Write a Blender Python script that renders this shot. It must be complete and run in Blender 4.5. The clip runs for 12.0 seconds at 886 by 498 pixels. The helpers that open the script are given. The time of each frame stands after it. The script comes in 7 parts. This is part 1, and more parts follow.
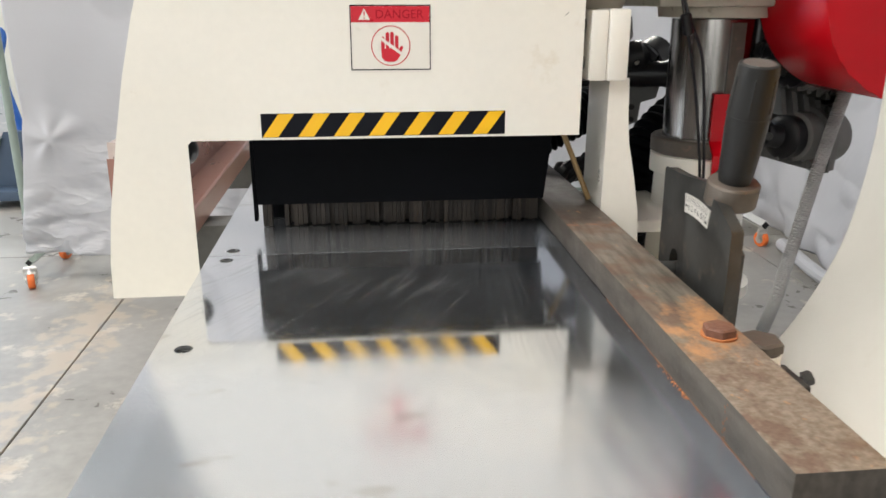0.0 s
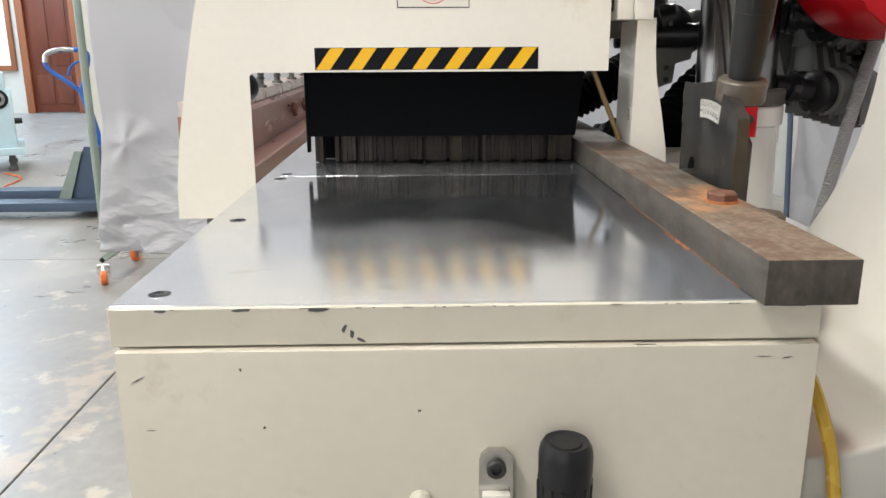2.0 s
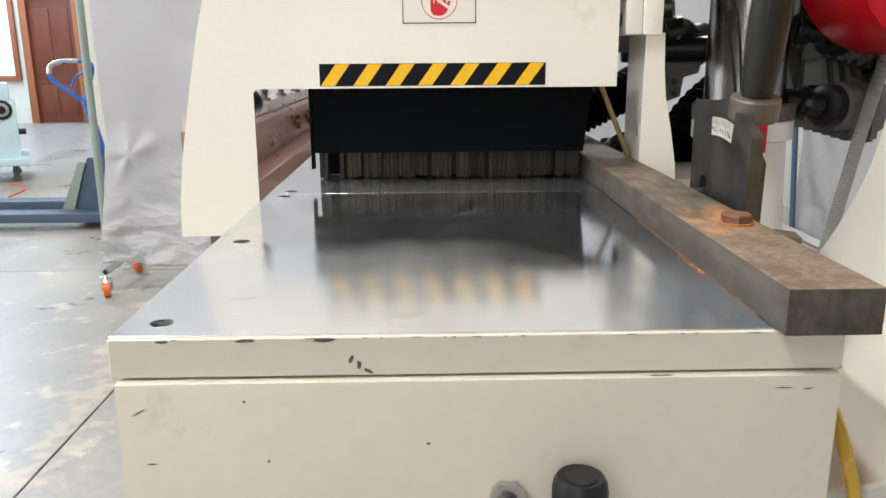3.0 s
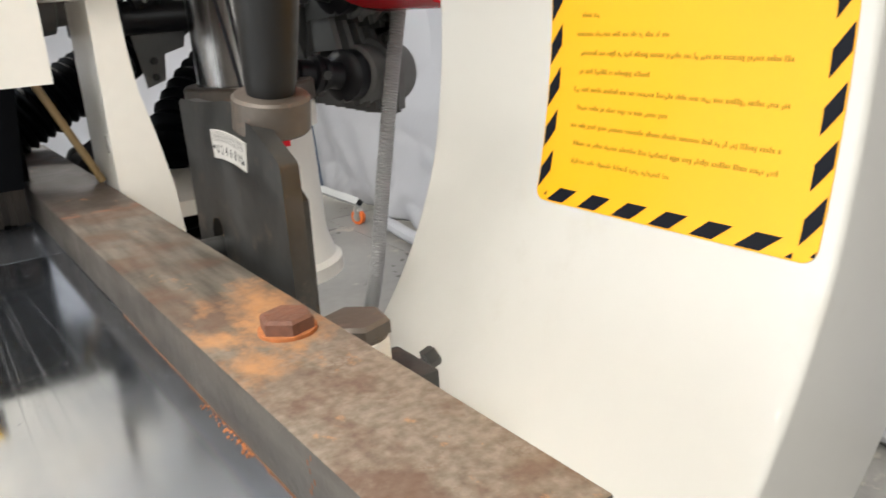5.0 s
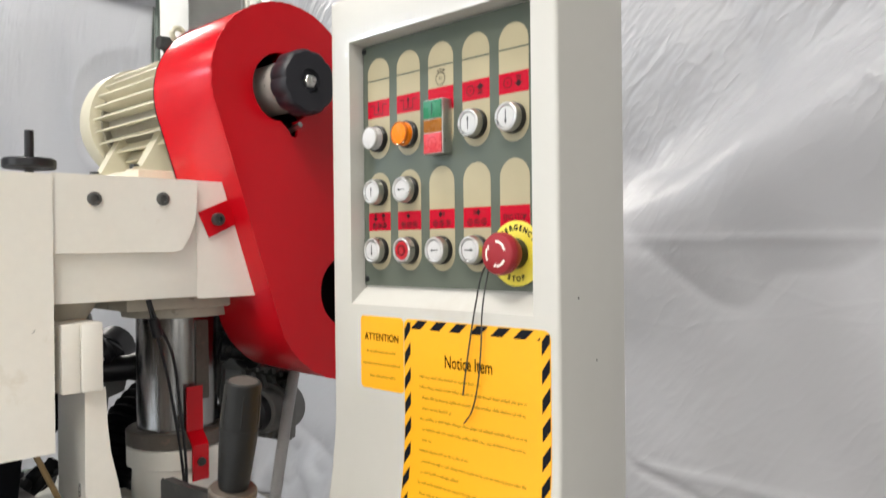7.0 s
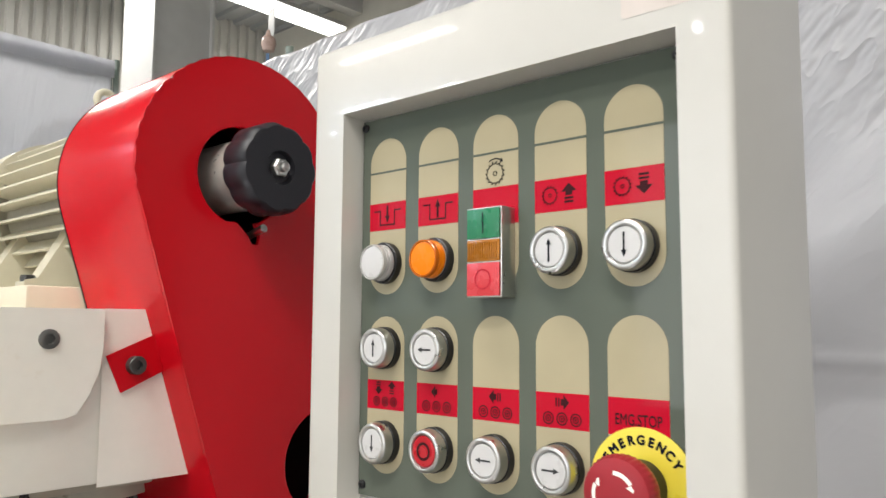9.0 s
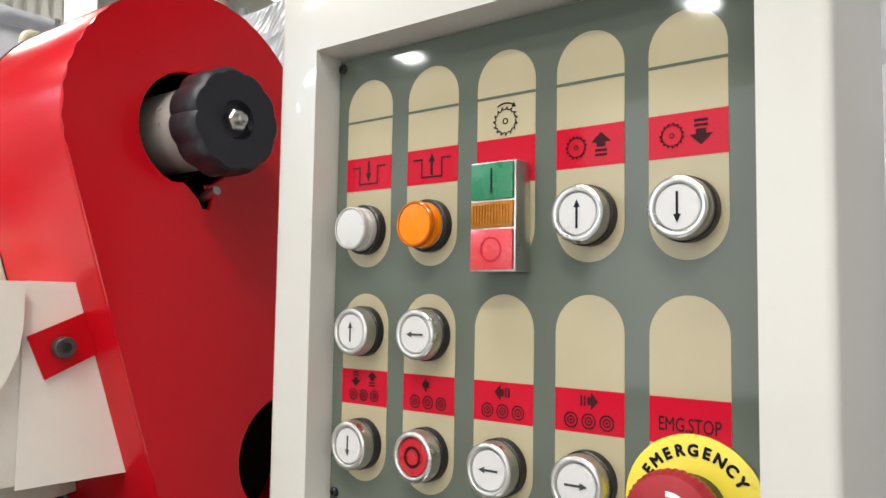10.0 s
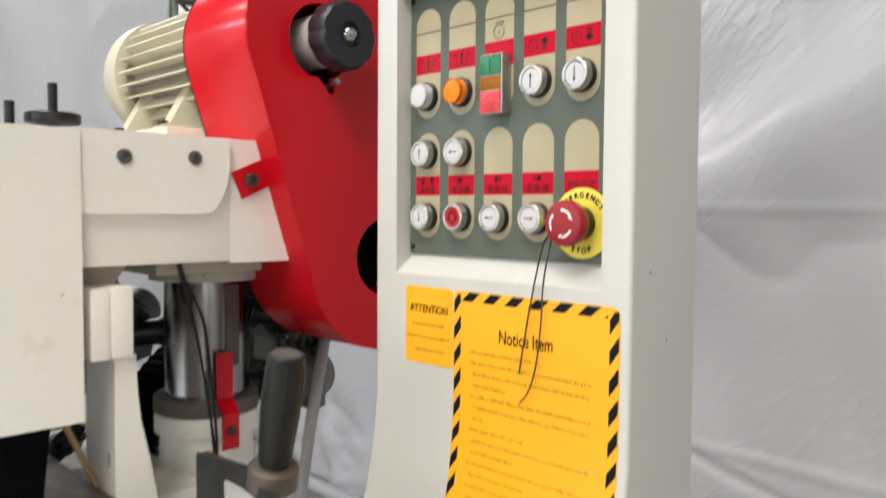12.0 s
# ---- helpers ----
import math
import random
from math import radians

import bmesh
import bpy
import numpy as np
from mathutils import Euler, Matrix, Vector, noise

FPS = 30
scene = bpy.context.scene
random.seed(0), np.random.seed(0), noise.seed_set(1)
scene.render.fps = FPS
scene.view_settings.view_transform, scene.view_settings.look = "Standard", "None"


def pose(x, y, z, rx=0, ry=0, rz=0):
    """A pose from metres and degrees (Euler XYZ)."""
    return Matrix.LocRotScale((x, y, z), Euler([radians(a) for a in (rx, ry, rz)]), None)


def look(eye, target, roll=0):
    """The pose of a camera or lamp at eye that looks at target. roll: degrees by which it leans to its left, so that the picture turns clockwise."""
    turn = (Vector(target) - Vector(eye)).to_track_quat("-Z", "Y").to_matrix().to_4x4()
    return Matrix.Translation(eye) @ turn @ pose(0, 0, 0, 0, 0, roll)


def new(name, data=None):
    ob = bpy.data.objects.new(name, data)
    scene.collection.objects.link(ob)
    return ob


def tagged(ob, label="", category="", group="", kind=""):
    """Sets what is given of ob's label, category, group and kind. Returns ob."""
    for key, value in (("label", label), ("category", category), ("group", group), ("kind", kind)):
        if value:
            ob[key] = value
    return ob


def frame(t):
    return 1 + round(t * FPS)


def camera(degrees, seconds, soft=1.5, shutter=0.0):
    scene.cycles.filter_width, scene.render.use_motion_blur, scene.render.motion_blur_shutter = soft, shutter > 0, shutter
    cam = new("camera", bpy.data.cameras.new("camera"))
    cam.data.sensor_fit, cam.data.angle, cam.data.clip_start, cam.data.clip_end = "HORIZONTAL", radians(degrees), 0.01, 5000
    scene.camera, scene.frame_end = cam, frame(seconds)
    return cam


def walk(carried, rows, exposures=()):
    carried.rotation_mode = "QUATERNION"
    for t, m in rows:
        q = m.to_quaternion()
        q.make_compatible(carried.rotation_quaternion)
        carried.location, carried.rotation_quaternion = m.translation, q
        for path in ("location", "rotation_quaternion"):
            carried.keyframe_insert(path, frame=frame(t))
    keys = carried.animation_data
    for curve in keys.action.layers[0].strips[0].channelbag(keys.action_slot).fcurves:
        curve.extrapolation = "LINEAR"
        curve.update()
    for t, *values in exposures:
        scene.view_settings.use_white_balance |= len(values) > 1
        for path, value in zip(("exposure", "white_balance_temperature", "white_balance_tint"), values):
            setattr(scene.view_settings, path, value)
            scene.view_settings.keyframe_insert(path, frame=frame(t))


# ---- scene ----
cam = camera(59.2, 12.0, shutter=0.25)
PATH = [
    (0, (-0.006, -0.002, 1.224), (0.187, 1.894, 0.614), 0.0),
    (0.5, (-0.005, 0.074, 1.15), (0.133, 1.979, 0.557), 0.4),
    (1, (0.013, 0.067, 1.096), (0.097, 1.978, 0.514), 0.1),
    (1.5, (0.013, -0.025, 1.088), (0.078, 1.901, 0.551), -0.1),
    (2, (0.018, -0.125, 1.085), (0.062, 1.809, 0.577), -0.3),
    (2.5, (0.01, -0.147, 1.093), (0.046, 1.791, 0.601), -0.3),
    (2.7, (0.011, -0.139, 1.095), (0.044, 1.8, 0.607), -0.4),
    (4.3, (0.08, 0.164, 1.09), (0.589, 2.025, 0.565), -2.4),
    (4.5, (0.105, 0.2, 1.104), (0.811, 1.985, 0.542), -3.1),
    (5, (0.155, 0.246, 1.103), (1.242, 1.807, 0.484), -3.5),
    (5.5, (0.127, 0.195, 1.142), (1.366, 1.669, 0.603), -2.7),
    (6, (0.037, 0.095, 1.176), (1.369, 1.548, 0.839), -2.1),
    (6.5, (-0.045, 0.028, 1.23), (1.356, 1.446, 1.064), -1.4),
    (7, (-0.078, -0.02, 1.309), (1.35, 1.38, 1.302), -0.6),
    (7.5, (-0.1, -0.024, 1.341), (1.356, 1.333, 1.521), 0.1),
    (7.7, (-0.092, -0.018, 1.354), (1.366, 1.331, 1.568), 0.1),
    (9.3, (0.173, 0.328, 1.397), (1.674, 1.638, 1.575), 0.5),
    (9.5, (0.185, 0.344, 1.396), (1.703, 1.636, 1.561), 0.7),
    (10, (0.194, 0.365, 1.397), (1.759, 1.603, 1.537), 0.9),
    (10.5, (0.182, 0.359, 1.39), (1.776, 1.56, 1.523), 0.8),
    (11, (0.142, 0.312, 1.391), (1.72, 1.534, 1.528), 0.7),
    (11.5, (0.048, 0.178, 1.375), (1.547, 1.497, 1.492), 0.6),
    (12, (-0.068, 0.055, 1.313), (1.336, 1.475, 1.212), 0.4),
]
EXPOSURES = [(0, -0.2), (0.5, -0.14), (1.5, -0.2), (2.5, -0.22), (4.5, 0.08), (5, -0.04), (5.5, -0.11), (6, -0.18), (6.5, -0.25), (7, -0.36), (7.5, -0.5), (9.5, -0.46), (10.5, -0.42), (11.5, -0.44), (12, -0.36)]
walk(cam, [(t, look(eye, target, roll)) for t, eye, target, roll in PATH], EXPOSURES)

# ---- light ----
world = bpy.data.worlds.new("sky")
scene.world = world
world.use_nodes = True
_nt = world.node_tree
_sky = _nt.nodes.new("ShaderNodeTexSky")
_sky.sky_type, _sky.sun_disc = "NISHITA", False
_sky.sun_elevation, _sky.sun_rotation = radians(40), radians(250)
_nt.links.new(_sky.outputs[0], _nt.nodes["Background"].inputs[0])
_nt.nodes["Background"].inputs[1].default_value = 0.08


def area_lamp(name, eye, target, sx, sy, watts, colour):
    data = bpy.data.lights.new(name, "AREA")
    data.shape, data.size, data.size_y, data.energy, data.color = "RECTANGLE", sx, sy, watts, colour
    ob = new(name, data)
    ob.matrix_world = look(eye, target)
    return ob


# daylight through the wide doorways of the hall, and the ceiling luminaires
area_lamp("doorway_light_west", (-8.8, 2.0, 2.2), (0, 2.0, 1.2), 7.0, 3.8, 310, (0.93, 0.97, 1.0))
area_lamp("doorway_light_south", (-3.0, -6.8, 2.2), (-1.0, 0, 1.0), 5.0, 3.8, 145, (1.0, 0.985, 0.95))
# the lamp at (-2.0, -0.6) is added, unseen, to brighten the hood front
for lx, ly in ((-3.2, 1.2), (-3.2, 5.2), (-0.6, 1.2), (1.4, 6.4), (-3.2, -2.8), (-2.0, -0.6), (5.1, 7.1)):
    area_lamp("luminaire_or_fill_light", (lx, ly, 4.78), (lx, ly, 0), 0.28, 1.5, {1.4: 220, -2.0: 190}.get(lx, 90), (1.0, 0.96, 0.9))
# two added bluish fill lamps, without known source, brighten the far left
for lx, ly in ((-6.8, 9.0), (-7.4, 11.8)):
    area_lamp("luminaire_or_fill_light", (lx, ly, 4.78), (lx, ly, 0), 0.28, 1.5, 300, (0.62, 0.79, 1.0))
for lx, ly in ((-7.0, 7.3), (-7.5, 3.4)):
    area_lamp("high_bay_light", (lx, ly, 4.78), (lx, ly, 0), 0.3, 0.3, 70, (0.97, 0.98, 1.0))

# ---- materials ----


def material(name, colour, rough=0.5, metal=0.0, grain=40.0, vary=0.12, bump=0.05, blotch=3.0, second=None, cover=0.5, coat=0.0, stretch=(1, 1, 1), spread=0.08, emit=0.0, rough_vary=0.12, spec=0.5, relief=0.002, piece=0.0):
    """A surface with grain and larger stains; second: the colour of stains, shown past cover."""
    m = bpy.data.materials.new(name)
    m.use_nodes = True
    nt = m.node_tree
    b = nt.nodes["Principled BSDF"]
    link = nt.links.new
    b.inputs["Metallic"].default_value = metal
    b.inputs["Coat Weight"].default_value = coat
    b.inputs["Specular IOR Level"].default_value = spec
    geo = nt.nodes.new("ShaderNodeNewGeometry")
    place = nt.nodes.new("ShaderNodeMapping")
    place.inputs["Scale"].default_value = stretch
    link(geo.outputs["Position"], place.inputs[0])
    fine = nt.nodes.new("ShaderNodeTexNoise")
    fine.inputs["Scale"].default_value, fine.inputs["Detail"].default_value = grain, 6.0
    wide = nt.nodes.new("ShaderNodeTexNoise")
    wide.inputs["Scale"].default_value, wide.inputs["Detail"].default_value = blotch, 4.0
    for n in (fine, wide):
        link(place.outputs[0], n.inputs["Vector"])
    mix = nt.nodes.new("ShaderNodeMixRGB")
    dark = tuple(c * (1 - vary) for c in colour) + (1,)
    light = tuple(min(1, c * (1 + vary)) for c in colour) + (1,)
    mix.inputs[1].default_value, mix.inputs[2].default_value = dark, light
    both = nt.nodes.new("ShaderNodeMath")
    both.operation = "MULTIPLY_ADD"
    both.inputs[1].default_value = 0.4
    link(fine.outputs[0], both.inputs[0])
    half = nt.nodes.new("ShaderNodeMath")
    half.operation = "MULTIPLY"
    half.inputs[1].default_value = 0.6
    link(wide.outputs[0], half.inputs[0])
    link(half.outputs[0], both.inputs[2])
    wider = nt.nodes.new("ShaderNodeMapRange")
    wider.inputs[1].default_value, wider.inputs[2].default_value = 0.3, 0.7
    link(both.outputs[0], wider.inputs[0])
    link(wider.outputs[0], mix.inputs[0])
    out = mix.outputs[0]
    if second:
        edge = nt.nodes.new("ShaderNodeMapRange")
        edge.inputs[1].default_value, edge.inputs[2].default_value = cover, cover + spread
        stain = nt.nodes.new("ShaderNodeTexNoise")
        stain.inputs["Scale"].default_value, stain.inputs["Detail"].default_value = blotch * 2.3, 8.0
        stain.inputs["Roughness"].default_value = 0.65
        link(place.outputs[0], stain.inputs["Vector"])
        link(stain.outputs[0], edge.inputs[0])
        mix2 = nt.nodes.new("ShaderNodeMixRGB")
        mix2.inputs[2].default_value = (*second, 1)
        link(edge.outputs[0], mix2.inputs[0])
        link(out, mix2.inputs[1])
        out = mix2.outputs[0]
        if metal > 0:
            dull = nt.nodes.new("ShaderNodeMapRange")
            dull.inputs[3].default_value, dull.inputs[4].default_value = metal, metal * 0.25
            link(edge.outputs[0], dull.inputs[0])
            link(dull.outputs[0], b.inputs["Metallic"])
    if piece:
        info = nt.nodes.new("ShaderNodeObjectInfo")
        lift = nt.nodes.new("ShaderNodeMapRange")
        lift.inputs[3].default_value, lift.inputs[4].default_value = 1 - piece, 1 + piece
        link(info.outputs["Random"], lift.inputs[0])
        tone = nt.nodes.new("ShaderNodeHueSaturation")
        link(lift.outputs[0], tone.inputs["Value"])
        link(out, tone.inputs["Color"])
        out = tone.outputs[0]
    link(out, b.inputs["Base Color"])
    rr = nt.nodes.new("ShaderNodeMapRange")
    rr.inputs[1].default_value, rr.inputs[2].default_value = 0.3, 0.7
    rr.inputs[3].default_value, rr.inputs[4].default_value = max(0.02, rough - rough_vary), min(1.0, rough + rough_vary)
    link(both.outputs[0], rr.inputs[0])
    link(rr.outputs[0], b.inputs["Roughness"])
    if bump:
        bp = nt.nodes.new("ShaderNodeBump")
        bp.inputs["Strength"].default_value, bp.inputs["Distance"].default_value = bump, relief
        link(fine.outputs[0], bp.inputs["Height"])
        link(bp.outputs[0], b.inputs["Normal"])
    if emit:
        b.inputs["Emission Color"].default_value = (*colour, 1)
        b.inputs["Emission Strength"].default_value = emit
    return m


CREAM = material("cream_machine_paint", (0.84, 0.81, 0.735), 0.38, grain=90, vary=0.03, bump=0.06, blotch=4, coat=0.15, second=(0.76, 0.71, 0.61), cover=0.66)
CREAM_DULL = material("worn_cream_paint", (0.64, 0.60, 0.51), 0.45, grain=70, vary=0.05, bump=0.1, blotch=5, second=(0.56, 0.52, 0.42), cover=0.64)
WHITE_GLOSS = material("white_enamel", (0.53, 0.517, 0.478), 0.3, grain=60, vary=0.02, bump=0.008, blotch=4, coat=0.2, rough_vary=0.015, second=(0.47, 0.445, 0.395), cover=0.60, spread=0.22)
RED = material("red_enamel", (0.54, 0.003, 0.010), 0.25, grain=9, vary=0.04, bump=0.035, blotch=4, coat=0.12, rough_vary=0.03, spec=0.22)
STEEL_SIDE = material("ground_steel", (0.19, 0.18, 0.165), 0.34, 0.85, grain=80, vary=0.2, bump=0.1, blotch=6, second=(0.2, 0.09, 0.04), cover=0.66, stretch=(1, 0.4, 2))
DARK_STEEL = material("blackened_steel", (0.048, 0.048, 0.046), 0.42, 0.4, grain=50, vary=0.5, bump=0.2, blotch=18, second=(0.085, 0.066, 0.052), cover=0.58, spread=0.14)
BAND_INK = material("faded_band_print", (0.035, 0.006, 0.008), 0.3, grain=60, vary=0.2, bump=0.0, blotch=10, spec=0.1)
GREY_INK = material("grey_arrow_print", (0.05, 0.05, 0.052), 0.4, grain=60, vary=0.1, bump=0.0, blotch=10, spec=0.1)
LENS_CLEAR = material("clear_lens_rim", (0.42, 0.41, 0.39), 0.12, grain=120, vary=0.1, bump=0.0, blotch=60)
LENS_AMBER = material("amber_lens_rim", (0.50, 0.105, 0.002), 0.12, grain=120, vary=0.1, bump=0.0, blotch=60)
CAST = material("dark_cast_metal", (0.10, 0.10, 0.096), 0.5, 0.25, grain=90, vary=0.2, bump=0.3, blotch=12)
GREY_CAST = material("grey_motor_paint", (0.165, 0.165, 0.16), 0.5, 0.05, grain=80, vary=0.15, bump=0.2, blotch=12)
FRESH_RUST = material("fresh_rust", (0.46, 0.165, 0.055), 0.85, grain=220, vary=0.4, bump=0.5, blotch=50)
HEADER_INK = material("dim_header_print", (0.36, 0.006, 0.018), 0.4, grain=60, vary=0.05, bump=0.0, blotch=10, spec=0.2)
RUST_BOLT = material("rusted_bolt", (0.165, 0.075, 0.048), 0.7, 0.15, grain=220, vary=0.4, bump=0.6, blotch=30)
CHROME = material("chrome", (0.27, 0.265, 0.26), 0.24, 1.0, grain=30, vary=0.4, bump=0.02, blotch=14, rough_vary=0.08, stretch=(3, 3, 0.15))
COLLAR = material("brown_worn_steel", (0.105, 0.088, 0.073), 0.48, 0.35, grain=120, vary=0.25, bump=0.15, blotch=25, second=(0.15, 0.10, 0.075), cover=0.58)
ALU = material("turned_aluminium", (0.58, 0.57, 0.55), 0.32, 1.0, grain=200, vary=0.06, bump=0.03, blotch=40, rough_vary=0.08)
KNOB = material("dark_knob_plastic", (0.017, 0.017, 0.022), 0.45, spec=0.4, grain=140, vary=0.15, bump=0.05, blotch=20)
RUBBER = material("black_rubber", (0.0022, 0.0026, 0.0036), 0.55, grain=60, vary=0.3, bump=0.06, blotch=8, spec=0.05)
BLACK = material("black_plastic", (0.010, 0.010, 0.012), 0.38, spec=0.35, grain=140, vary=0.15, bump=0.08, blotch=20)
GRIP = material("dark_grip_plastic", (0.012, 0.012, 0.0118), 0.46, grain=160, vary=0.2, bump=0.12, blotch=20, second=(0.03, 0.029, 0.026), cover=0.64, spec=0.28)
SCALE = material("silver_scale_plate", (0.62, 0.60, 0.56), 0.35, 0.25, grain=120, vary=0.06, bump=0.02, blotch=40)
# dust on the grip's end, with its lit look also in the colour
GRIP_TOP = material("dusty_lit_grip_end", (0.075, 0.068, 0.060), 0.6, grain=200, vary=0.25, bump=0.1, blotch=40)
FINGER = material("brown_steel_finger", (0.034, 0.026, 0.020), 0.55, 0.3, grain=90, vary=0.4, bump=0.1, blotch=12, piece=0.55)
TAPE_YELLOW = material("yellow_tape", (0.90, 0.50, 0.006), 0.42, grain=40, vary=0.02, bump=0.02, blotch=8)
YELLOW = material("yellow_sticker", (0.88, 0.405, 0.006), 0.42, grain=40, vary=0.02, bump=0.02, blotch=8)
INK = material("black_print", (0.009, 0.010, 0.014), 0.45, grain=60, vary=0.1, bump=0.0, blotch=10, spec=0.08)
SOFT_INK = material("faded_print", (0.36, 0.215, 0.014), 0.5, grain=60, vary=0.1, bump=0.0, blotch=10, spec=0.2)
STICKER_WHITE = material("white_sticker", (0.8, 0.77, 0.7), 0.35, grain=60, vary=0.02, bump=0.0, blotch=10)
STICKER_RED = material("red_print", (0.60, 0.012, 0.03), 0.38, grain=60, vary=0.03, bump=0.0, blotch=10)
PANEL = material("grey_green_panel", (0.098, 0.113, 0.091), 0.05, grain=30, vary=0.03, bump=0.008, blotch=6, rough_vary=0.012, spec=0.3)
PILL = material("beige_panel_print", (0.39, 0.34, 0.225), 0.05, grain=30, vary=0.05, bump=0.0, blotch=14, rough_vary=0.012, spec=0.2)
PANEL_RED = material("red_panel_print", (0.44, 0.006, 0.022), 0.05, grain=30, vary=0.03, bump=0.0, blotch=10, rough_vary=0.012, spec=0.15)
CAP_WHITE = material("white_button_cap", (0.54, 0.53, 0.525), 0.3, grain=120, vary=0.02, bump=0.0, blotch=30)
CAP_RED = material("red_button_cap", (0.42, 0.006, 0.016), 0.3, grain=120, vary=0.05, bump=0.0, blotch=30)
CAP_GREEN = material("green_button_cap", (0.01, 0.17, 0.07), 0.3, grain=120, vary=0.05, bump=0.0, blotch=30)
CAP_ORANGE = material("orange_lens", (0.78, 0.20, 0.002), 0.3, grain=120, vary=0.05, bump=0.0, blotch=30, spec=0.2, emit=0.10)
CAP_AMBER = material("amber_lens", (0.34, 0.12, 0.006), 0.25, grain=120, vary=0.15, bump=0.0, blotch=60, spec=0.3)
MUSHROOM = material("red_mushroom_plastic", (0.29, 0.018, 0.026), 0.42, spec=0.3, grain=120, vary=0.08, bump=0.05, blotch=30)
CONDUIT = material("grey_conduit", (0.36, 0.36, 0.36), 0.45, grain=90, vary=0.08, bump=0.1, blotch=20)
TAN = material("tan_stick", (0.33, 0.22, 0.095), 0.5, grain=80, vary=0.15, bump=0.1, blotch=20)
HOSE_YELLOW = material("yellow_air_hose", (0.52, 0.33, 0.035), 0.3, grain=60, vary=0.1, bump=0.0, blotch=20, coat=0.3)
BEAM_RED = material("oiled_red_brown_beam", (0.33, 0.175, 0.14), 0.30, 0.4, grain=50, vary=0.1, bump=0.0, blotch=8, stretch=(1, 0.4, 1), rough_vary=0.05)
BEAM_PALE = material("worn_pale_rail", (0.60, 0.50, 0.46), 0.32, 0.5, grain=60, vary=0.15, bump=0.05, blotch=8, second=(0.30, 0.20, 0.16), cover=0.58)
CONCRETE = material("concrete_floor", (0.275, 0.265, 0.247), 0.38, grain=22, vary=0.3, bump=0.2, blotch=2.3, second=(0.45, 0.405, 0.345), cover=0.585, spread=0.07, rough_vary=0.18)
TERRACOTTA = material("brown_ceramic", (0.50, 0.36, 0.31), 0.3, grain=30, vary=0.1, bump=0.0, blotch=10)
HALL = material("hall_wall_paint", (0.62, 0.60, 0.54), 0.7, grain=8, vary=0.06, bump=0.05, blotch=1.0)
CORRUGATED = material("corrugated_wall_sheet", (0.60, 0.59, 0.555), 0.5, 0.1, grain=10, vary=0.06, bump=0.03, blotch=1.0)
ROOF = material("grey_roof_sheet", (0.36, 0.37, 0.38), 0.6, 0.2, grain=8, vary=0.08, bump=0.05, blotch=1.0)
GALV = material("grey_steel_column", (0.56, 0.56, 0.55), 0.5, 0.15, grain=12, vary=0.06, bump=0.05, blotch=3.0)
WOOD = material("dark_red_wood", (0.14, 0.032, 0.014), 0.42, grain=24, vary=0.25, bump=0.1, blotch=3, stretch=(3, 3, 0.4))
TRIM_WOOD = material("orange_wood_trim", (0.30, 0.10, 0.04), 0.45, grain=24, vary=0.2, bump=0.1, blotch=3, stretch=(3, 3, 0.4))
BLUE = material("blue_jack_paint", (0.02, 0.11, 0.42), 0.35, grain=30, vary=0.1, bump=0.05, blotch=4)
BLUE_GREY = material("grey_blue_frame_paint", (0.055, 0.085, 0.135), 0.45, grain=30, vary=0.12, bump=0.05, blotch=4)
GREEN_GREY = material("grey_green_post_paint", (0.23, 0.28, 0.25), 0.45, grain=30, vary=0.12, bump=0.05, blotch=4)
PALE_BLUE = material("pale_blue_machine_paint", (0.52, 0.69, 0.76), 0.4, grain=30, vary=0.06, bump=0.05, blotch=3)
ORANGE = material("orange_castor_tyre", (0.75, 0.16, 0.03), 0.45, grain=90, vary=0.1, bump=0.05, blotch=12)
LAMP = material("luminaire_diffuser", (1.0, 0.97, 0.92), 0.5, grain=5, vary=0.01, bump=0.0, blotch=1, emit=6.0)
# darker motor colour: paints in the shade between the fins and under the cowl
MOTOR_GAP_SHADE = material("shaded_motor_gap_paint", (0.33, 0.31, 0.25), 0.7, grain=70, vary=0.15, bump=0.1, blotch=12)
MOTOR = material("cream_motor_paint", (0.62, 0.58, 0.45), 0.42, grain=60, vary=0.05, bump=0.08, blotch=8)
GLASS = material("door_glass", (0.85, 0.88, 0.85), 0.2, grain=5, vary=0.02, bump=0.0, blotch=1)


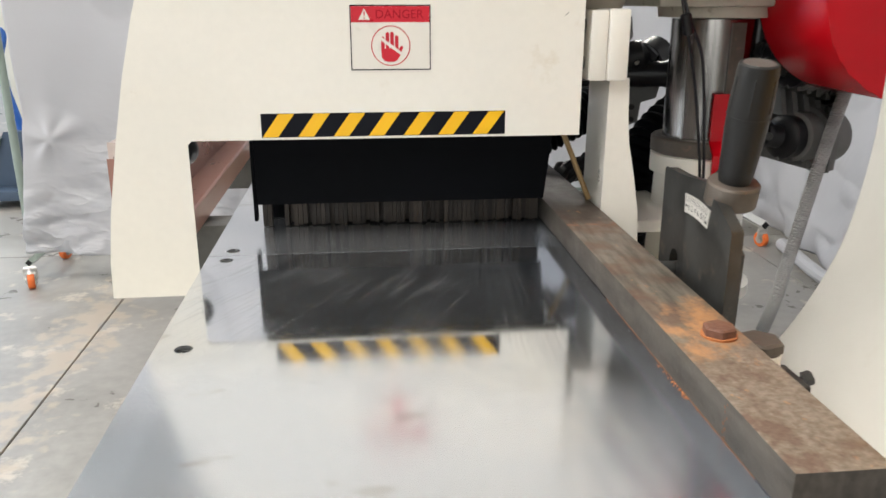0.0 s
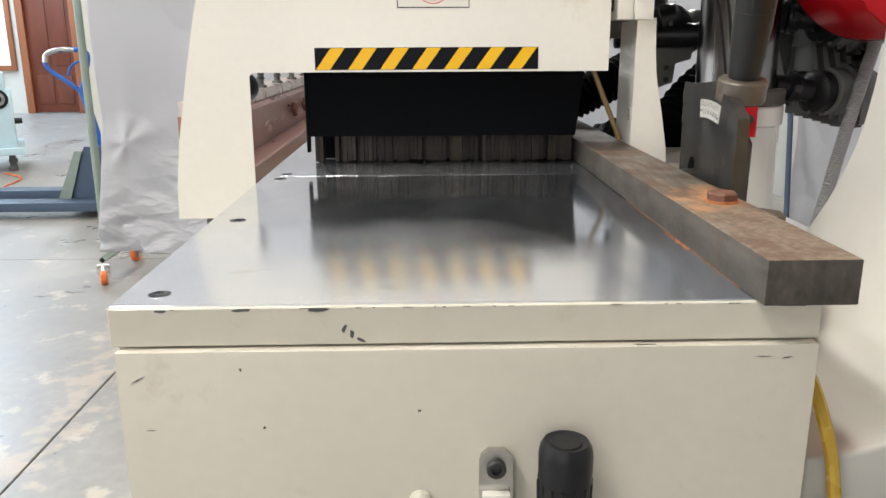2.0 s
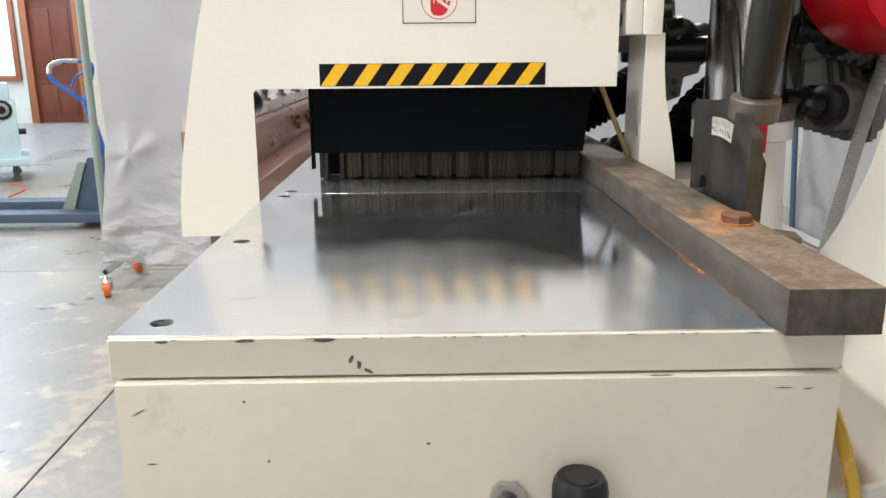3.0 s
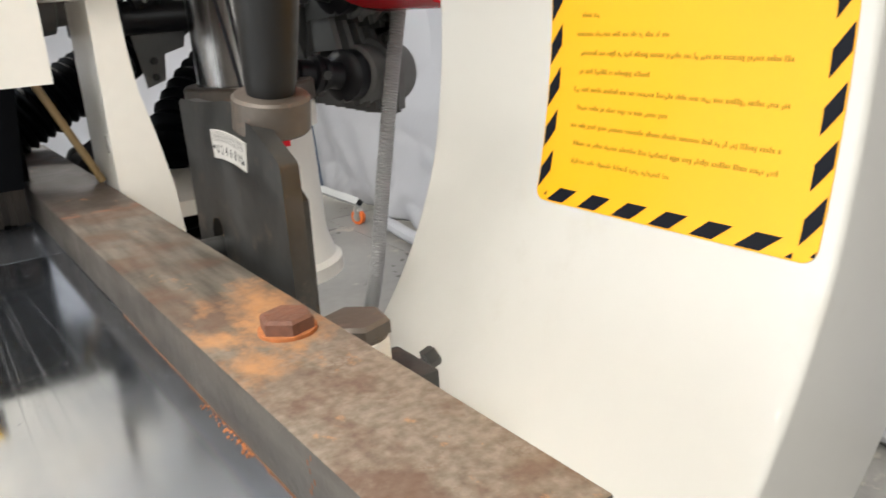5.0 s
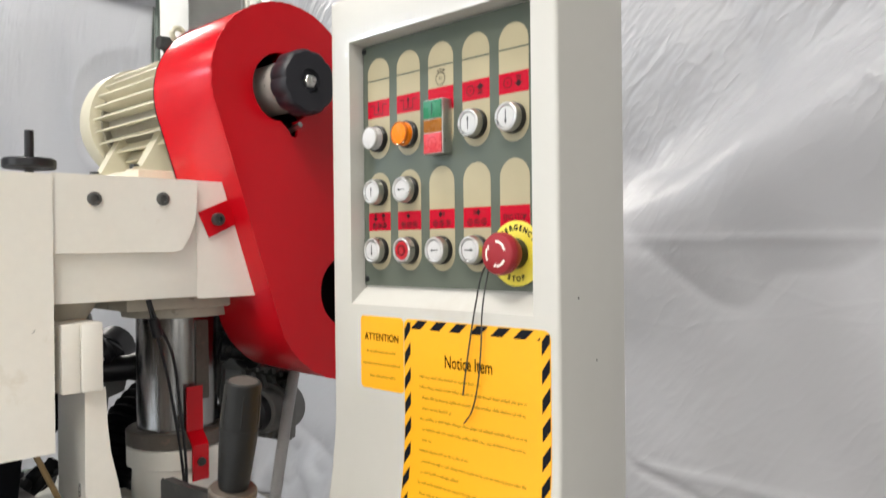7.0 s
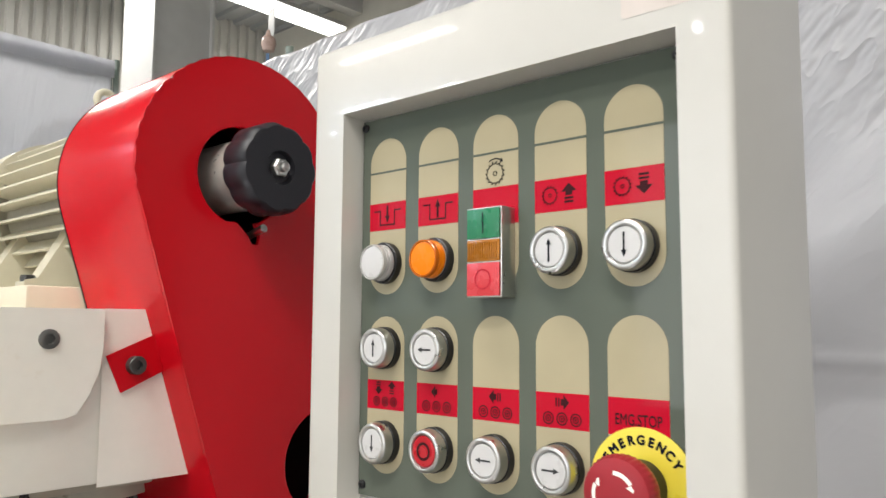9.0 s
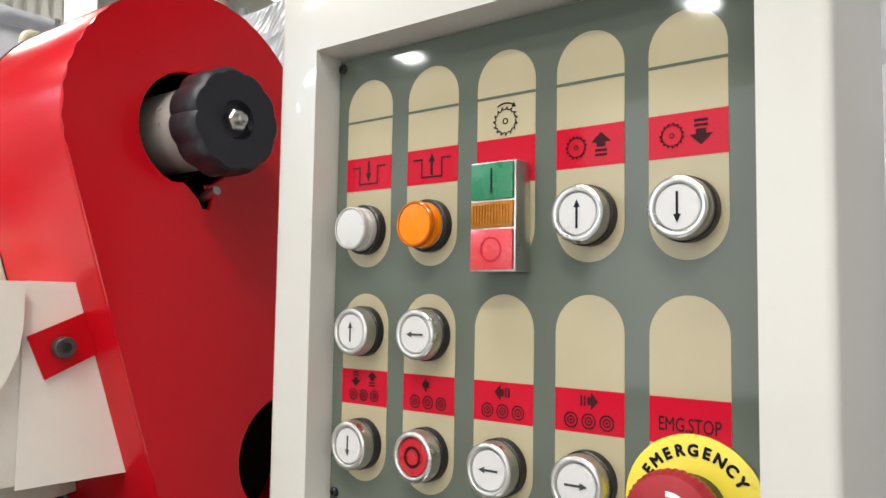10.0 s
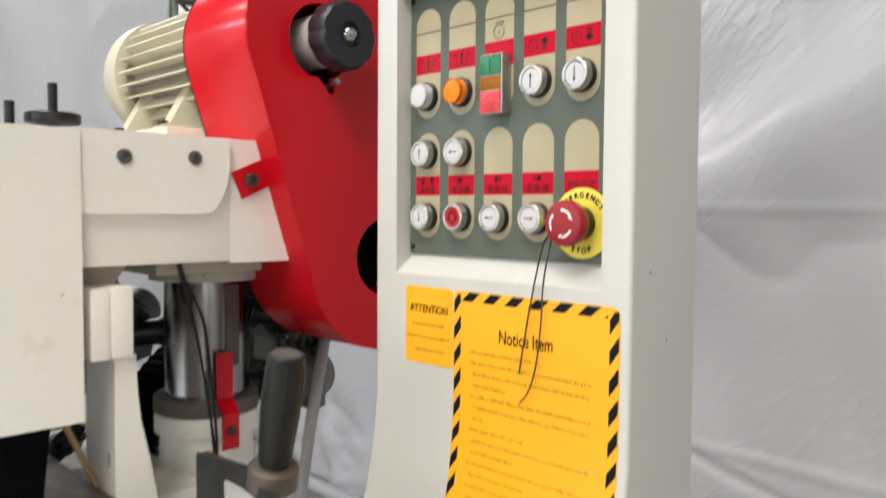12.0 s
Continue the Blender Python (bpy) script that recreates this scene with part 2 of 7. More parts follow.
def table_steel(name, shine, haze, wear=1.0):
    """Ground and worn steel: fine scratches, cloudy smears, dust specks."""
    m = bpy.data.materials.new(name)
    m.use_nodes = True
    nt = m.node_tree
    b = nt.nodes["Principled BSDF"]
    link = nt.links.new
    b.inputs["Metallic"].default_value = shine
    geo = nt.nodes.new("ShaderNodeNewGeometry")

    def noise_node(scale, detail, stretch, turn=0.0):
        mp = nt.nodes.new("ShaderNodeMapping")
        mp.inputs["Scale"].default_value = stretch
        mp.inputs["Rotation"].default_value = (0, 0, turn)
        link(geo.outputs["Position"], mp.inputs[0])
        n = nt.nodes.new("ShaderNodeTexNoise")
        n.inputs["Scale"].default_value, n.inputs["Detail"].default_value = scale, detail
        link(mp.outputs[0], n.inputs["Vector"])
        return n

    def mapped(src, a, b_, c, d):
        r = nt.nodes.new("ShaderNodeMapRange")
        for i, v in enumerate((a, b_, c, d)):
            r.inputs[i + 1].default_value = v
        link(src, r.inputs[0])
        return r.outputs[0]

    cloud = noise_node(5.0, 5, (1, 1, 1))
    smear = noise_node(9.0, 7, (3.0, 0.5, 1), 0.6)
    # wiping scratches that fan out from where boards enter
    away = nt.nodes.new("ShaderNodeVectorMath")
    away.operation = "SUBTRACT"
    away.inputs[1].default_value = (0.20, 1.33, 0.9)
    link(geo.outputs["Position"], away.inputs[0])
    parts = nt.nodes.new("ShaderNodeSeparateXYZ")
    link(away.outputs[0], parts.inputs[0])
    angle = nt.nodes.new("ShaderNodeMath")
    angle.operation = "ARCTAN2"
    link(parts.outputs[0], angle.inputs[0])
    back = nt.nodes.new("ShaderNodeMath")
    back.operation = "MULTIPLY"
    back.inputs[1].default_value = -1.0
    link(parts.outputs[1], back.inputs[0])
    link(back.outputs[0], angle.inputs[1])
    far = nt.nodes.new("ShaderNodeVectorMath")
    far.operation = "LENGTH"
    link(away.outputs[0], far.inputs[0])

    def fan(turns, run, seed):
        both_ = nt.nodes.new("ShaderNodeCombineXYZ")
        for k, (src, f) in enumerate(((angle.outputs[0], turns), (far.outputs["Value"], run))):
            mul = nt.nodes.new("ShaderNodeMath")
            mul.operation = "MULTIPLY"
            mul.inputs[1].default_value = f
            link(src, mul.inputs[0])
            link(mul.outputs[0], both_.inputs[k])
        both_.inputs[2].default_value = seed
        n = nt.nodes.new("ShaderNodeTexNoise")
        n.inputs["Scale"].default_value, n.inputs["Detail"].default_value = 1.0, 1.5
        n.inputs["Distortion"].default_value = 0.1
        link(both_.outputs[0], n.inputs["Vector"])
        return n

    scratch = fan(520.0, 3.5, 1.0)
    scratch2 = fan(360.0, 2.5, 5.0)
    sweep = noise_node(430.0, 2, (1.0, 60.0, 1), -0.52)
    sweep_map = sweep.inputs["Vector"].links[0].from_node
    sweep_map.vector_type = "TEXTURE"
    patchy = noise_node(16.0, 4, (1, 1, 1))
    speck = noise_node(420.0, 1, (1, 1, 1))
    mix = nt.nodes.new("ShaderNodeMixRGB")
    mix.inputs[1].default_value, mix.inputs[2].default_value = (0.69, 0.73, 0.79, 1), (0.81, 0.83, 0.855, 1)
    link(mapped(cloud.outputs[0], 0.35, 0.65, 0, 1), mix.inputs[0])
    lines = nt.nodes.new("ShaderNodeMath")
    lines.operation = "MAXIMUM"
    link(mapped(scratch.outputs[0], 0.57, 0.67, 0, 0.20 * wear), lines.inputs[0])
    link(mapped(scratch2.outputs[0], 0.66, 0.69, 0, 0.36 * wear), lines.inputs[1])
    cross = nt.nodes.new("ShaderNodeMath")
    cross.operation = "MAXIMUM"
    link(lines.outputs[0], cross.inputs[0])
    at_y = nt.nodes.new("ShaderNodeSeparateXYZ")
    link(geo.outputs["Position"], at_y.inputs[0])
    wiped = nt.nodes.new("ShaderNodeMath")
    wiped.operation = "MULTIPLY"
    link(mapped(sweep.outputs[0], 0.60, 0.67, 0, 0.28 * wear), wiped.inputs[0])
    link(mapped(at_y.outputs[0], 0.06, 0.17, 1.0, 0.0), wiped.inputs[1])
    link(wiped.outputs[0], cross.inputs[1])
    lines = nt.nodes.new("ShaderNodeMath")
    lines.operation = "MULTIPLY"
    link(cross.outputs[0], lines.inputs[0])
    # marks fade in front by y, imitating the bright reflection that drowns them
    worn = nt.nodes.new("ShaderNodeMath")
    worn.operation = "MULTIPLY"
    link(mapped(patchy.outputs[0], 0.36, 0.62, 0.25, 1.0), worn.inputs[0])
    link(mapped(at_y.outputs[1], 0.64, 0.78, 0.08, 1.0), worn.inputs[1])
    link(worn.outputs[0], lines.inputs[1])
    marks = nt.nodes.new("ShaderNodeMath")
    marks.operation = "MAXIMUM"
    link(lines.outputs[0], marks.inputs[0])
    # specks likewise kept mostly to the zone that reflects dark
    few = nt.nodes.new("ShaderNodeMath")
    few.operation = "MULTIPLY"
    link(mapped(speck.outputs[0], 0.722, 0.745, 0, wear), few.inputs[0])
    link(mapped(at_y.outputs[1], 0.60, 0.78, 0.15, 1.0), few.inputs[1])
    link(few.outputs[0], marks.inputs[1])
    mix2 = nt.nodes.new("ShaderNodeMixRGB")
    mix2.inputs[2].default_value = (0.46, 0.49, 0.53, 1)
    link(marks.outputs[0], mix2.inputs[0])
    link(mix.outputs[0], mix2.inputs[1])
    # greasy finger marks
    smudge = noise_node(15.0, 2, (1.0, 1.7, 1), 0.3)
    grease = nt.nodes.new("ShaderNodeMixRGB")
    grease.inputs[2].default_value = (0.56, 0.56, 0.56, 1)
    link(mapped(smudge.outputs[0], 0.665, 0.715, 0, 0.7), grease.inputs[0])
    link(mix2.outputs[0], grease.inputs[1])
    # ragged dark band along the fence: tarnish, with the machine's dark reflection painted in
    rag = nt.nodes.new("ShaderNodeMath")
    rag.operation = "MULTIPLY_ADD"
    rag.inputs[1].default_value = 0.12
    link(smear.outputs[0], rag.inputs[0])
    link(at_y.outputs[0], rag.inputs[2])
    tarnish_and_reflection = nt.nodes.new("ShaderNodeMixRGB")
    tarnish_and_reflection.inputs[2].default_value = (0.28, 0.32, 0.39, 1)
    link(mapped(rag.outputs[0], 0.205, 0.285, 0, 0.75), tarnish_and_reflection.inputs[0])
    link(grease.outputs[0], tarnish_and_reflection.inputs[1])
    link(tarnish_and_reflection.outputs[0], b.inputs["Base Color"])
    rough = nt.nodes.new("ShaderNodeMath")
    rough.operation = "MULTIPLY_ADD"
    rough.inputs[1].default_value = 0.25
    link(marks.outputs[0], rough.inputs[0])
    link(mapped(smear.outputs[0], 0.35, 0.68, haze, haze + 0.05), rough.inputs[2])
    # dust and wiped grease towards the feeding end
    ragged = nt.nodes.new("ShaderNodeMath")
    ragged.operation = "MULTIPLY_ADD"
    ragged.inputs[1].default_value = 0.75
    link(cloud.outputs[0], ragged.inputs[0])
    link(at_y.outputs[1], ragged.inputs[2])
    dusty = mapped(ragged.outputs[0], 1.10, 0.93, 0.0, 1.0)
    clouded = nt.nodes.new("ShaderNodeMath")
    clouded.operation = "MULTIPLY_ADD"
    clouded.inputs[1].default_value = 0.085
    link(dusty, clouded.inputs[0])
    link(rough.outputs[0], clouded.inputs[2])
    # the strip beside the fence is rubbed dull by the boards' edges
    rubbed = nt.nodes.new("ShaderNodeMath")
    link(clouded.outputs[0], rubbed.inputs[0])
    link(mapped(at_y.outputs[0], 0.16, 0.25, 0.0, 0.055), rubbed.inputs[1])
    link(rubbed.outputs[0], b.inputs["Roughness"])
    veil = nt.nodes.new("ShaderNodeMath")
    veil.operation = "MULTIPLY_ADD"
    veil.inputs[1].default_value = 0.24
    link(dusty, veil.inputs[0])
    link(marks.outputs[0], veil.inputs[2])
    dull = nt.nodes.new("ShaderNodeMapRange")
    dull.inputs[3].default_value, dull.inputs[4].default_value = shine, shine - 0.6
    link(veil.outputs[0], dull.inputs[0])
    link(dull.outputs[0], b.inputs["Metallic"])
    bp = nt.nodes.new("ShaderNodeBump")
    bp.inputs["Strength"].default_value, bp.inputs["Distance"].default_value = 0.06, 0.001
    link(smear.outputs[0], bp.inputs["Height"])
    link(bp.outputs[0], b.inputs["Normal"])
    return m


TABLE = table_steel("polished_table_steel", 0.975, 0.05)
TABLE_DULL = table_steel("dull_table_steel", 0.93, 0.15, 0.25)


def sheeting(name, amount, film, foot=0.0, run=(1.0, 0.36, 0.95), turn=(42, 0, 0)):
    """Grey plastic film: broad waves, slanting crinkles in patches and sharp crease lines."""
    m = bpy.data.materials.new(name)
    m.use_nodes = True
    nt = m.node_tree
    b = nt.nodes["Principled BSDF"]
    link = nt.links.new
    geo = nt.nodes.new("ShaderNodeNewGeometry")

    def noise_node(scale, detail, stretch, turn=(0, 0, 0)):
        mp = nt.nodes.new("ShaderNodeMapping")
        mp.inputs["Scale"].default_value, mp.inputs["Rotation"].default_value = stretch, turn
        link(geo.outputs["Position"], mp.inputs[0])
        n = nt.nodes.new("ShaderNodeTexNoise")
        n.inputs["Scale"].default_value, n.inputs["Detail"].default_value = scale, detail
        link(mp.outputs[0], n.inputs["Vector"])
        return n.outputs[0]

    def calc(op, a, c):
        n = nt.nodes.new("ShaderNodeMath")
        n.operation = op
        for i, v in enumerate((a, c)):
            if isinstance(v, (int, float)):
                n.inputs[i].default_value = v
            else:
                link(v, n.inputs[i])
        return n.outputs[0]

    def mapped(src, a, b_, c, d):
        r = nt.nodes.new("ShaderNodeMapRange")
        for i, v in enumerate((a, b_, c, d)):
            r.inputs[i + 1].default_value = v
        link(src, r.inputs[0])
        return r.outputs[0]

    crinkle = noise_node(5.5, 2, run, tuple(radians(a) for a in turn))
    crinkle.node.inputs["Vector"].links[0].from_node.vector_type = "TEXTURE"
    crinkle = calc("MULTIPLY", calc("ABSOLUTE", calc("SUBTRACT", crinkle, 0.5), 0.0), -2.2)
    patch = mapped(noise_node(1.7, 2, (1, 1, 1)), 0.40, 0.60, 0.15, 1.0)
    high = nt.nodes.new("ShaderNodeSeparateXYZ")
    link(geo.outputs["Position"], high.inputs[0])
    patch = calc("MULTIPLY", patch, calc("ADD", mapped(high.outputs[2], 1.42, 2.05, 0.20, 1.6), mapped(high.outputs[2], 0.35, 0.75, foot, 0.0)))
    height = calc("MULTIPLY", crinkle, patch)
    # long straight creases left from folding, kept to some places only
    for scale, seed_turn, rise in ((1.5, 35, 0.035), (3.1, -20, 0.022)):
        cells = nt.nodes.new("ShaderNodeTexVoronoi")
        cells.feature = "DISTANCE_TO_EDGE"
        cells.inputs["Scale"].default_value = scale
        turned_ = nt.nodes.new("ShaderNodeMapping")
        turned_.inputs["Scale"].default_value, turned_.inputs["Rotation"].default_value = (1.0, 0.7, 1.3), (radians(seed_turn), 0, 0)
        link(geo.outputs["Position"], turned_.inputs[0])
        link(turned_.outputs[0], cells.inputs["Vector"])
        here = mapped(noise_node(1.9, 1, (1, 1, 1), (0.3 * scale, 0.2, 0.9)), 0.46, 0.60, 0.0, 1.0)
        height = calc("ADD", height, calc("MULTIPLY", mapped(cells.outputs["Distance"], 0.0, 0.05, rise, 0.0), here))
    height = calc("ADD", height, calc("MULTIPLY", noise_node(3.0, 2, (1, 1, 1)), 0.6))
    bp = nt.nodes.new("ShaderNodeBump")
    bp.inputs["Strength"].default_value, bp.inputs["Distance"].default_value = amount, 0.03
    link(height, bp.inputs["Height"])
    link(bp.outputs[0], b.inputs["Normal"])
    tint = nt.nodes.new("ShaderNodeMixRGB")
    tint.inputs[1].default_value, tint.inputs[2].default_value = (0.46, 0.46, 0.48, 1), (0.54, 0.54, 0.565, 1)
    link(noise_node(2.0, 4, (1, 1, 1)), tint.inputs[0])
    link(tint.outputs[0], b.inputs["Base Color"])
    link(mapped(noise_node(3.0, 3, (1, 1, 1)), 0.3, 0.7, 0.28, 0.42), b.inputs["Roughness"])
    # milky film lets some light through
    through_film = nt.nodes.new("ShaderNodeBsdfTranslucent")
    through_film.inputs["Color"].default_value = (0.80, 0.81, 0.84, 1)
    link(bp.outputs[0], through_film.inputs["Normal"])
    film_mix = nt.nodes.new("ShaderNodeMixShader")
    film_mix.inputs[0].default_value = film
    link(b.outputs[0], film_mix.inputs[1])
    link(through_film.outputs[0], film_mix.inputs[2])
    link(film_mix.outputs[0], nt.nodes["Material Output"].inputs["Surface"])
    return m


SHEETING = sheeting("crinkled_plastic_sheeting", 0.5, 0.12)
SHEET_SOFT = sheeting("creased_plastic_sheeting", 0.55, 0.35, 1.6)
SHEET_THIN = sheeting("thin_plastic_sheeting", 0.22, 0.65, 0.0, (0.42, 1.0, 1.9), (0, 8, 0))


def fence_steel():
    """Scale-brown far end, greyer near end with small brown rings of stain, orange rust round the bolt."""
    m = bpy.data.materials.new("rust_stained_fence_steel")
    m.use_nodes = True
    nt = m.node_tree
    b = nt.nodes["Principled BSDF"]
    link = nt.links.new
    geo = nt.nodes.new("ShaderNodeNewGeometry")
    xyz = nt.nodes.new("ShaderNodeSeparateXYZ")
    link(geo.outputs["Position"], xyz.inputs[0])
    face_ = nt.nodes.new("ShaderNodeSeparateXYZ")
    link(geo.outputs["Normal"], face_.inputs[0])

    def noisy(scale, detail, stretch=(1, 1, 1), rough=0.55):
        mp = nt.nodes.new("ShaderNodeMapping")
        mp.inputs["Scale"].default_value = stretch
        link(geo.outputs["Position"], mp.inputs[0])
        n = nt.nodes.new("ShaderNodeTexNoise")
        n.inputs["Scale"].default_value, n.inputs["Detail"].default_value, n.inputs["Roughness"].default_value = scale, detail, rough
        link(mp.outputs[0], n.inputs["Vector"])
        return n.outputs[0]

    def mapped(src, a, b_, c=0.0, d=1.0):
        r = nt.nodes.new("ShaderNodeMapRange")
        for i, v in enumerate((a, b_, c, d)):
            r.inputs[i + 1].default_value = v
        link(src, r.inputs[0])
        return r.outputs[0]

    def calc(op, a, c):
        n = nt.nodes.new("ShaderNodeMath")
        n.operation = op
        for i, v in enumerate((a, c)):
            if isinstance(v, (int, float)):
                n.inputs[i].default_value = v
            else:
                link(v, n.inputs[i])
        return n.outputs[0]

    def blend(share, under, over):
        n = nt.nodes.new("ShaderNodeMixRGB")
        link(share, n.inputs[0])
        for i, v in ((1, under), (2, over)):
            if isinstance(v, tuple):
                n.inputs[i].default_value = (*v, 1)
            else:
                link(v, n.inputs[i])
        return n.outputs[0]

    def spot(at, reach):
        d = nt.nodes.new("ShaderNodeVectorMath")
        d.operation = "DISTANCE"
        d.inputs[1].default_value = at
        link(geo.outputs["Position"], d.inputs[0])
        return mapped(d.outputs["Value"], 0.0, reach, 1.0, 0.0)

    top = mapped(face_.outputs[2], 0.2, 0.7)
    grain = noisy(170, 5)
    drawn = noisy(60, 5, (1.8, 0.25, 1))
    cloud = noisy(16, 4)
    # bare steel, drawn marks along the bar
    steel = blend(mapped(drawn, 0.35, 0.66), (0.075, 0.065, 0.053), (0.185, 0.163, 0.135))
    steel = blend(calc("MULTIPLY", mapped(cloud, 0.47, 0.64, 0.0, 0.65), top), steel, (0.135, 0.075, 0.05))
    # paler, dry near end
    ragged = calc("ADD", xyz.outputs[1], calc("MULTIPLY", noisy(22, 4), 0.22))
    near_end = calc("MULTIPLY", mapped(ragged, 0.80, 0.66), top)
    dry = blend(mapped(grain, 0.35, 0.66), (0.175, 0.138, 0.105), (0.29, 0.245, 0.195))
    out = blend(calc("MULTIPLY", near_end, 0.85), steel, dry)
    # ring-shaped stains, a fingertip wide
    ring = calc("ABSOLUTE", calc("SUBTRACT", noisy(66, 5, (1, 1, 1), 0.6), 0.55), 0.0)
    ring = calc("MULTIPLY", mapped(ring, 0.040, 0.0, 0.0, 0.55), mapped(noisy(34, 3), 0.46, 0.60))
    patch_ = mapped(noisy(40, 6, (1.0, 0.8, 1), 0.6), 0.50, 0.64, 0.0, 0.75)
    stain = calc("MULTIPLY", calc("MAXIMUM", ring, patch_), mapped(ragged, 0.86, 0.70, 0.12, 0.9))
    out = blend(calc("MULTIPLY", stain, top), out, (0.125, 0.070, 0.048))
    # brown scale at the far end, with a rubbed orange border
    far_end = calc("ADD", xyz.outputs[1], calc("MULTIPLY", noisy(30, 3), 0.05))
    out = blend(mapped(far_end, 1.005, 1.03, 0.0, 0.75), out, (0.050, 0.036, 0.028))
    border = calc("MULTIPLY", mapped(calc("ABSOLUTE", calc("SUBTRACT", far_end, 1.013), 0.0), 0.012, 0.0), mapped(noisy(45, 5), 0.44, 0.62, 0.0, 0.7))
    out = blend(calc("MULTIPLY", border, top), out, (0.33, 0.13, 0.06))
    # powdery orange rust round the bolt and on the edge in front of it
    broken = noisy(58, 8, (1.0, 0.6, 1), 0.66)
    for at, reach, strength in (((0.307, 0.617, 0.935), 0.036, 0.62), ((0.272, 0.585, 0.935), 0.042, 0.42), ((0.313, 0.670, 0.935), 0.060, 0.38), ((0.268, 0.63, 0.935), 0.035, 0.36)):
        amount = calc("ADD", broken, calc("MULTIPLY", spot(at, reach), strength))
        out = blend(calc("MULTIPLY", mapped(amount, 0.62, 0.92, 0.0, 0.85), top), out, (0.46, 0.235, 0.105))
    # side faces painted darker, standing in for the dark table they mirror
    shaded_flank = blend(mapped(drawn, 0.3, 0.7), (0.060, 0.053, 0.046), (0.11, 0.097, 0.083))
    out = blend(top, shaded_flank, out)
    link(out, b.inputs["Base Color"])
    b.inputs["Metallic"].default_value = 0.08
    b.inputs["Specular IOR Level"].default_value = 0.2
    link(mapped(cloud, 0.3, 0.7, 0.34, 0.58), b.inputs["Roughness"])
    bp = nt.nodes.new("ShaderNodeBump")
    bp.inputs["Strength"].default_value, bp.inputs["Distance"].default_value = 0.25, 0.001
    link(calc("ADD", grain, stain), bp.inputs["Height"])
    link(bp.outputs[0], b.inputs["Normal"])
    return m


FENCE = fence_steel()


def add_joint_wear(m, at_x, reach, colour):
    """Scraped, dusty patches along one joint of the floor."""
    nt = m.node_tree
    link = nt.links.new
    b = nt.nodes["Principled BSDF"]
    old = b.inputs["Base Color"].links[0].from_socket
    geo = nt.nodes.new("ShaderNodeNewGeometry")
    xyz = nt.nodes.new("ShaderNodeSeparateXYZ")
    link(geo.outputs["Position"], xyz.inputs[0])
    off = nt.nodes.new("ShaderNodeMath")
    off.operation = "SUBTRACT"
    off.inputs[1].default_value = at_x
    link(xyz.outputs[0], off.inputs[0])
    gap = nt.nodes.new("ShaderNodeMath")
    gap.operation = "ABSOLUTE"
    link(off.outputs[0], gap.inputs[0])
    near = nt.nodes.new("ShaderNodeMapRange")
    near.inputs[1].default_value, near.inputs[2].default_value = 0.0, reach
    near.inputs[3].default_value, near.inputs[4].default_value = 0.13, -0.12
    link(gap.outputs[0], near.inputs[0])
    total = near.outputs[0]
    for scale, share, detail in ((2.2, 0.6, 3.0), (14.0, 0.6, 8.0)):
        n = nt.nodes.new("ShaderNodeTexNoise")
        n.inputs["Scale"].default_value, n.inputs["Detail"].default_value = scale, detail
        link(geo.outputs["Position"], n.inputs["Vector"])
        add = nt.nodes.new("ShaderNodeMath")
        add.operation = "MULTIPLY_ADD"
        add.inputs[1].default_value = share
        link(n.outputs[0], add.inputs[0])
        link(total, add.inputs[2])
        total = add.outputs[0]
    edge = nt.nodes.new("ShaderNodeMapRange")
    edge.inputs[1].default_value, edge.inputs[2].default_value = 0.665, 0.74
    edge.inputs[4].default_value = 0.75
    link(total, edge.inputs[0])
    mix = nt.nodes.new("ShaderNodeMixRGB")
    mix.inputs[2].default_value = (*colour, 1)
    link(edge.outputs[0], mix.inputs[0])
    link(old, mix.inputs[1])
    link(mix.outputs[0], b.inputs["Base Color"])


add_joint_wear(CONCRETE, -1.09, 0.30, (0.42, 0.355, 0.28))
# dusty cream, its colour lowered for the shadow under the arm
UNDERSIDE_SHADED = material("dusty_shaded_cream_casting", (0.50, 0.47, 0.39), 0.6, grain=60, vary=0.12, bump=0.2, blotch=8, second=(0.25, 0.22, 0.17), cover=0.58)
SLEEVE = material("bare_steel_sleeve", (0.70, 0.65, 0.59), 0.35, 0.4, grain=90, vary=0.1, bump=0.05, blotch=20)
RUST_LINE = material("rust_crust", (0.17, 0.075, 0.035), 0.8, grain=200, vary=0.4, bump=0.5, blotch=40)

# ---- building blocks ----


def mesh_of(bm, name, mat, smooth=35):
    me = bpy.data.meshes.new(name)
    bmesh.ops.recalc_face_normals(bm, faces=bm.faces)
    bm.to_mesh(me)
    bm.free()
    me.materials.append(mat)
    if smooth:
        for p in me.polygons:
            p.use_smooth = True
        me.set_sharp_from_angle(angle=radians(smooth))
    return me


def part(name, bm, mat, parent=None, label="", smooth=35):
    ob = new(name, mesh_of(bm, name, mat, smooth))
    if parent is not None:
        ob.parent = parent
        ob.matrix_parent_inverse = parent.matrix_basis.inverted()
    return tagged(ob, label)


def thing(name, label, category, at=(0, 0, 0), group="", kind=""):
    ob = new(name)
    ob.empty_display_size = 0.05
    ob.location = at
    bpy.context.view_layer.update()
    return tagged(ob, label, category, group, kind)


def single(name, bm, mat, label, category, group="", kind="", smooth=35):
    return tagged(part(name, bm, mat, None, "", smooth), label, category, group, kind)


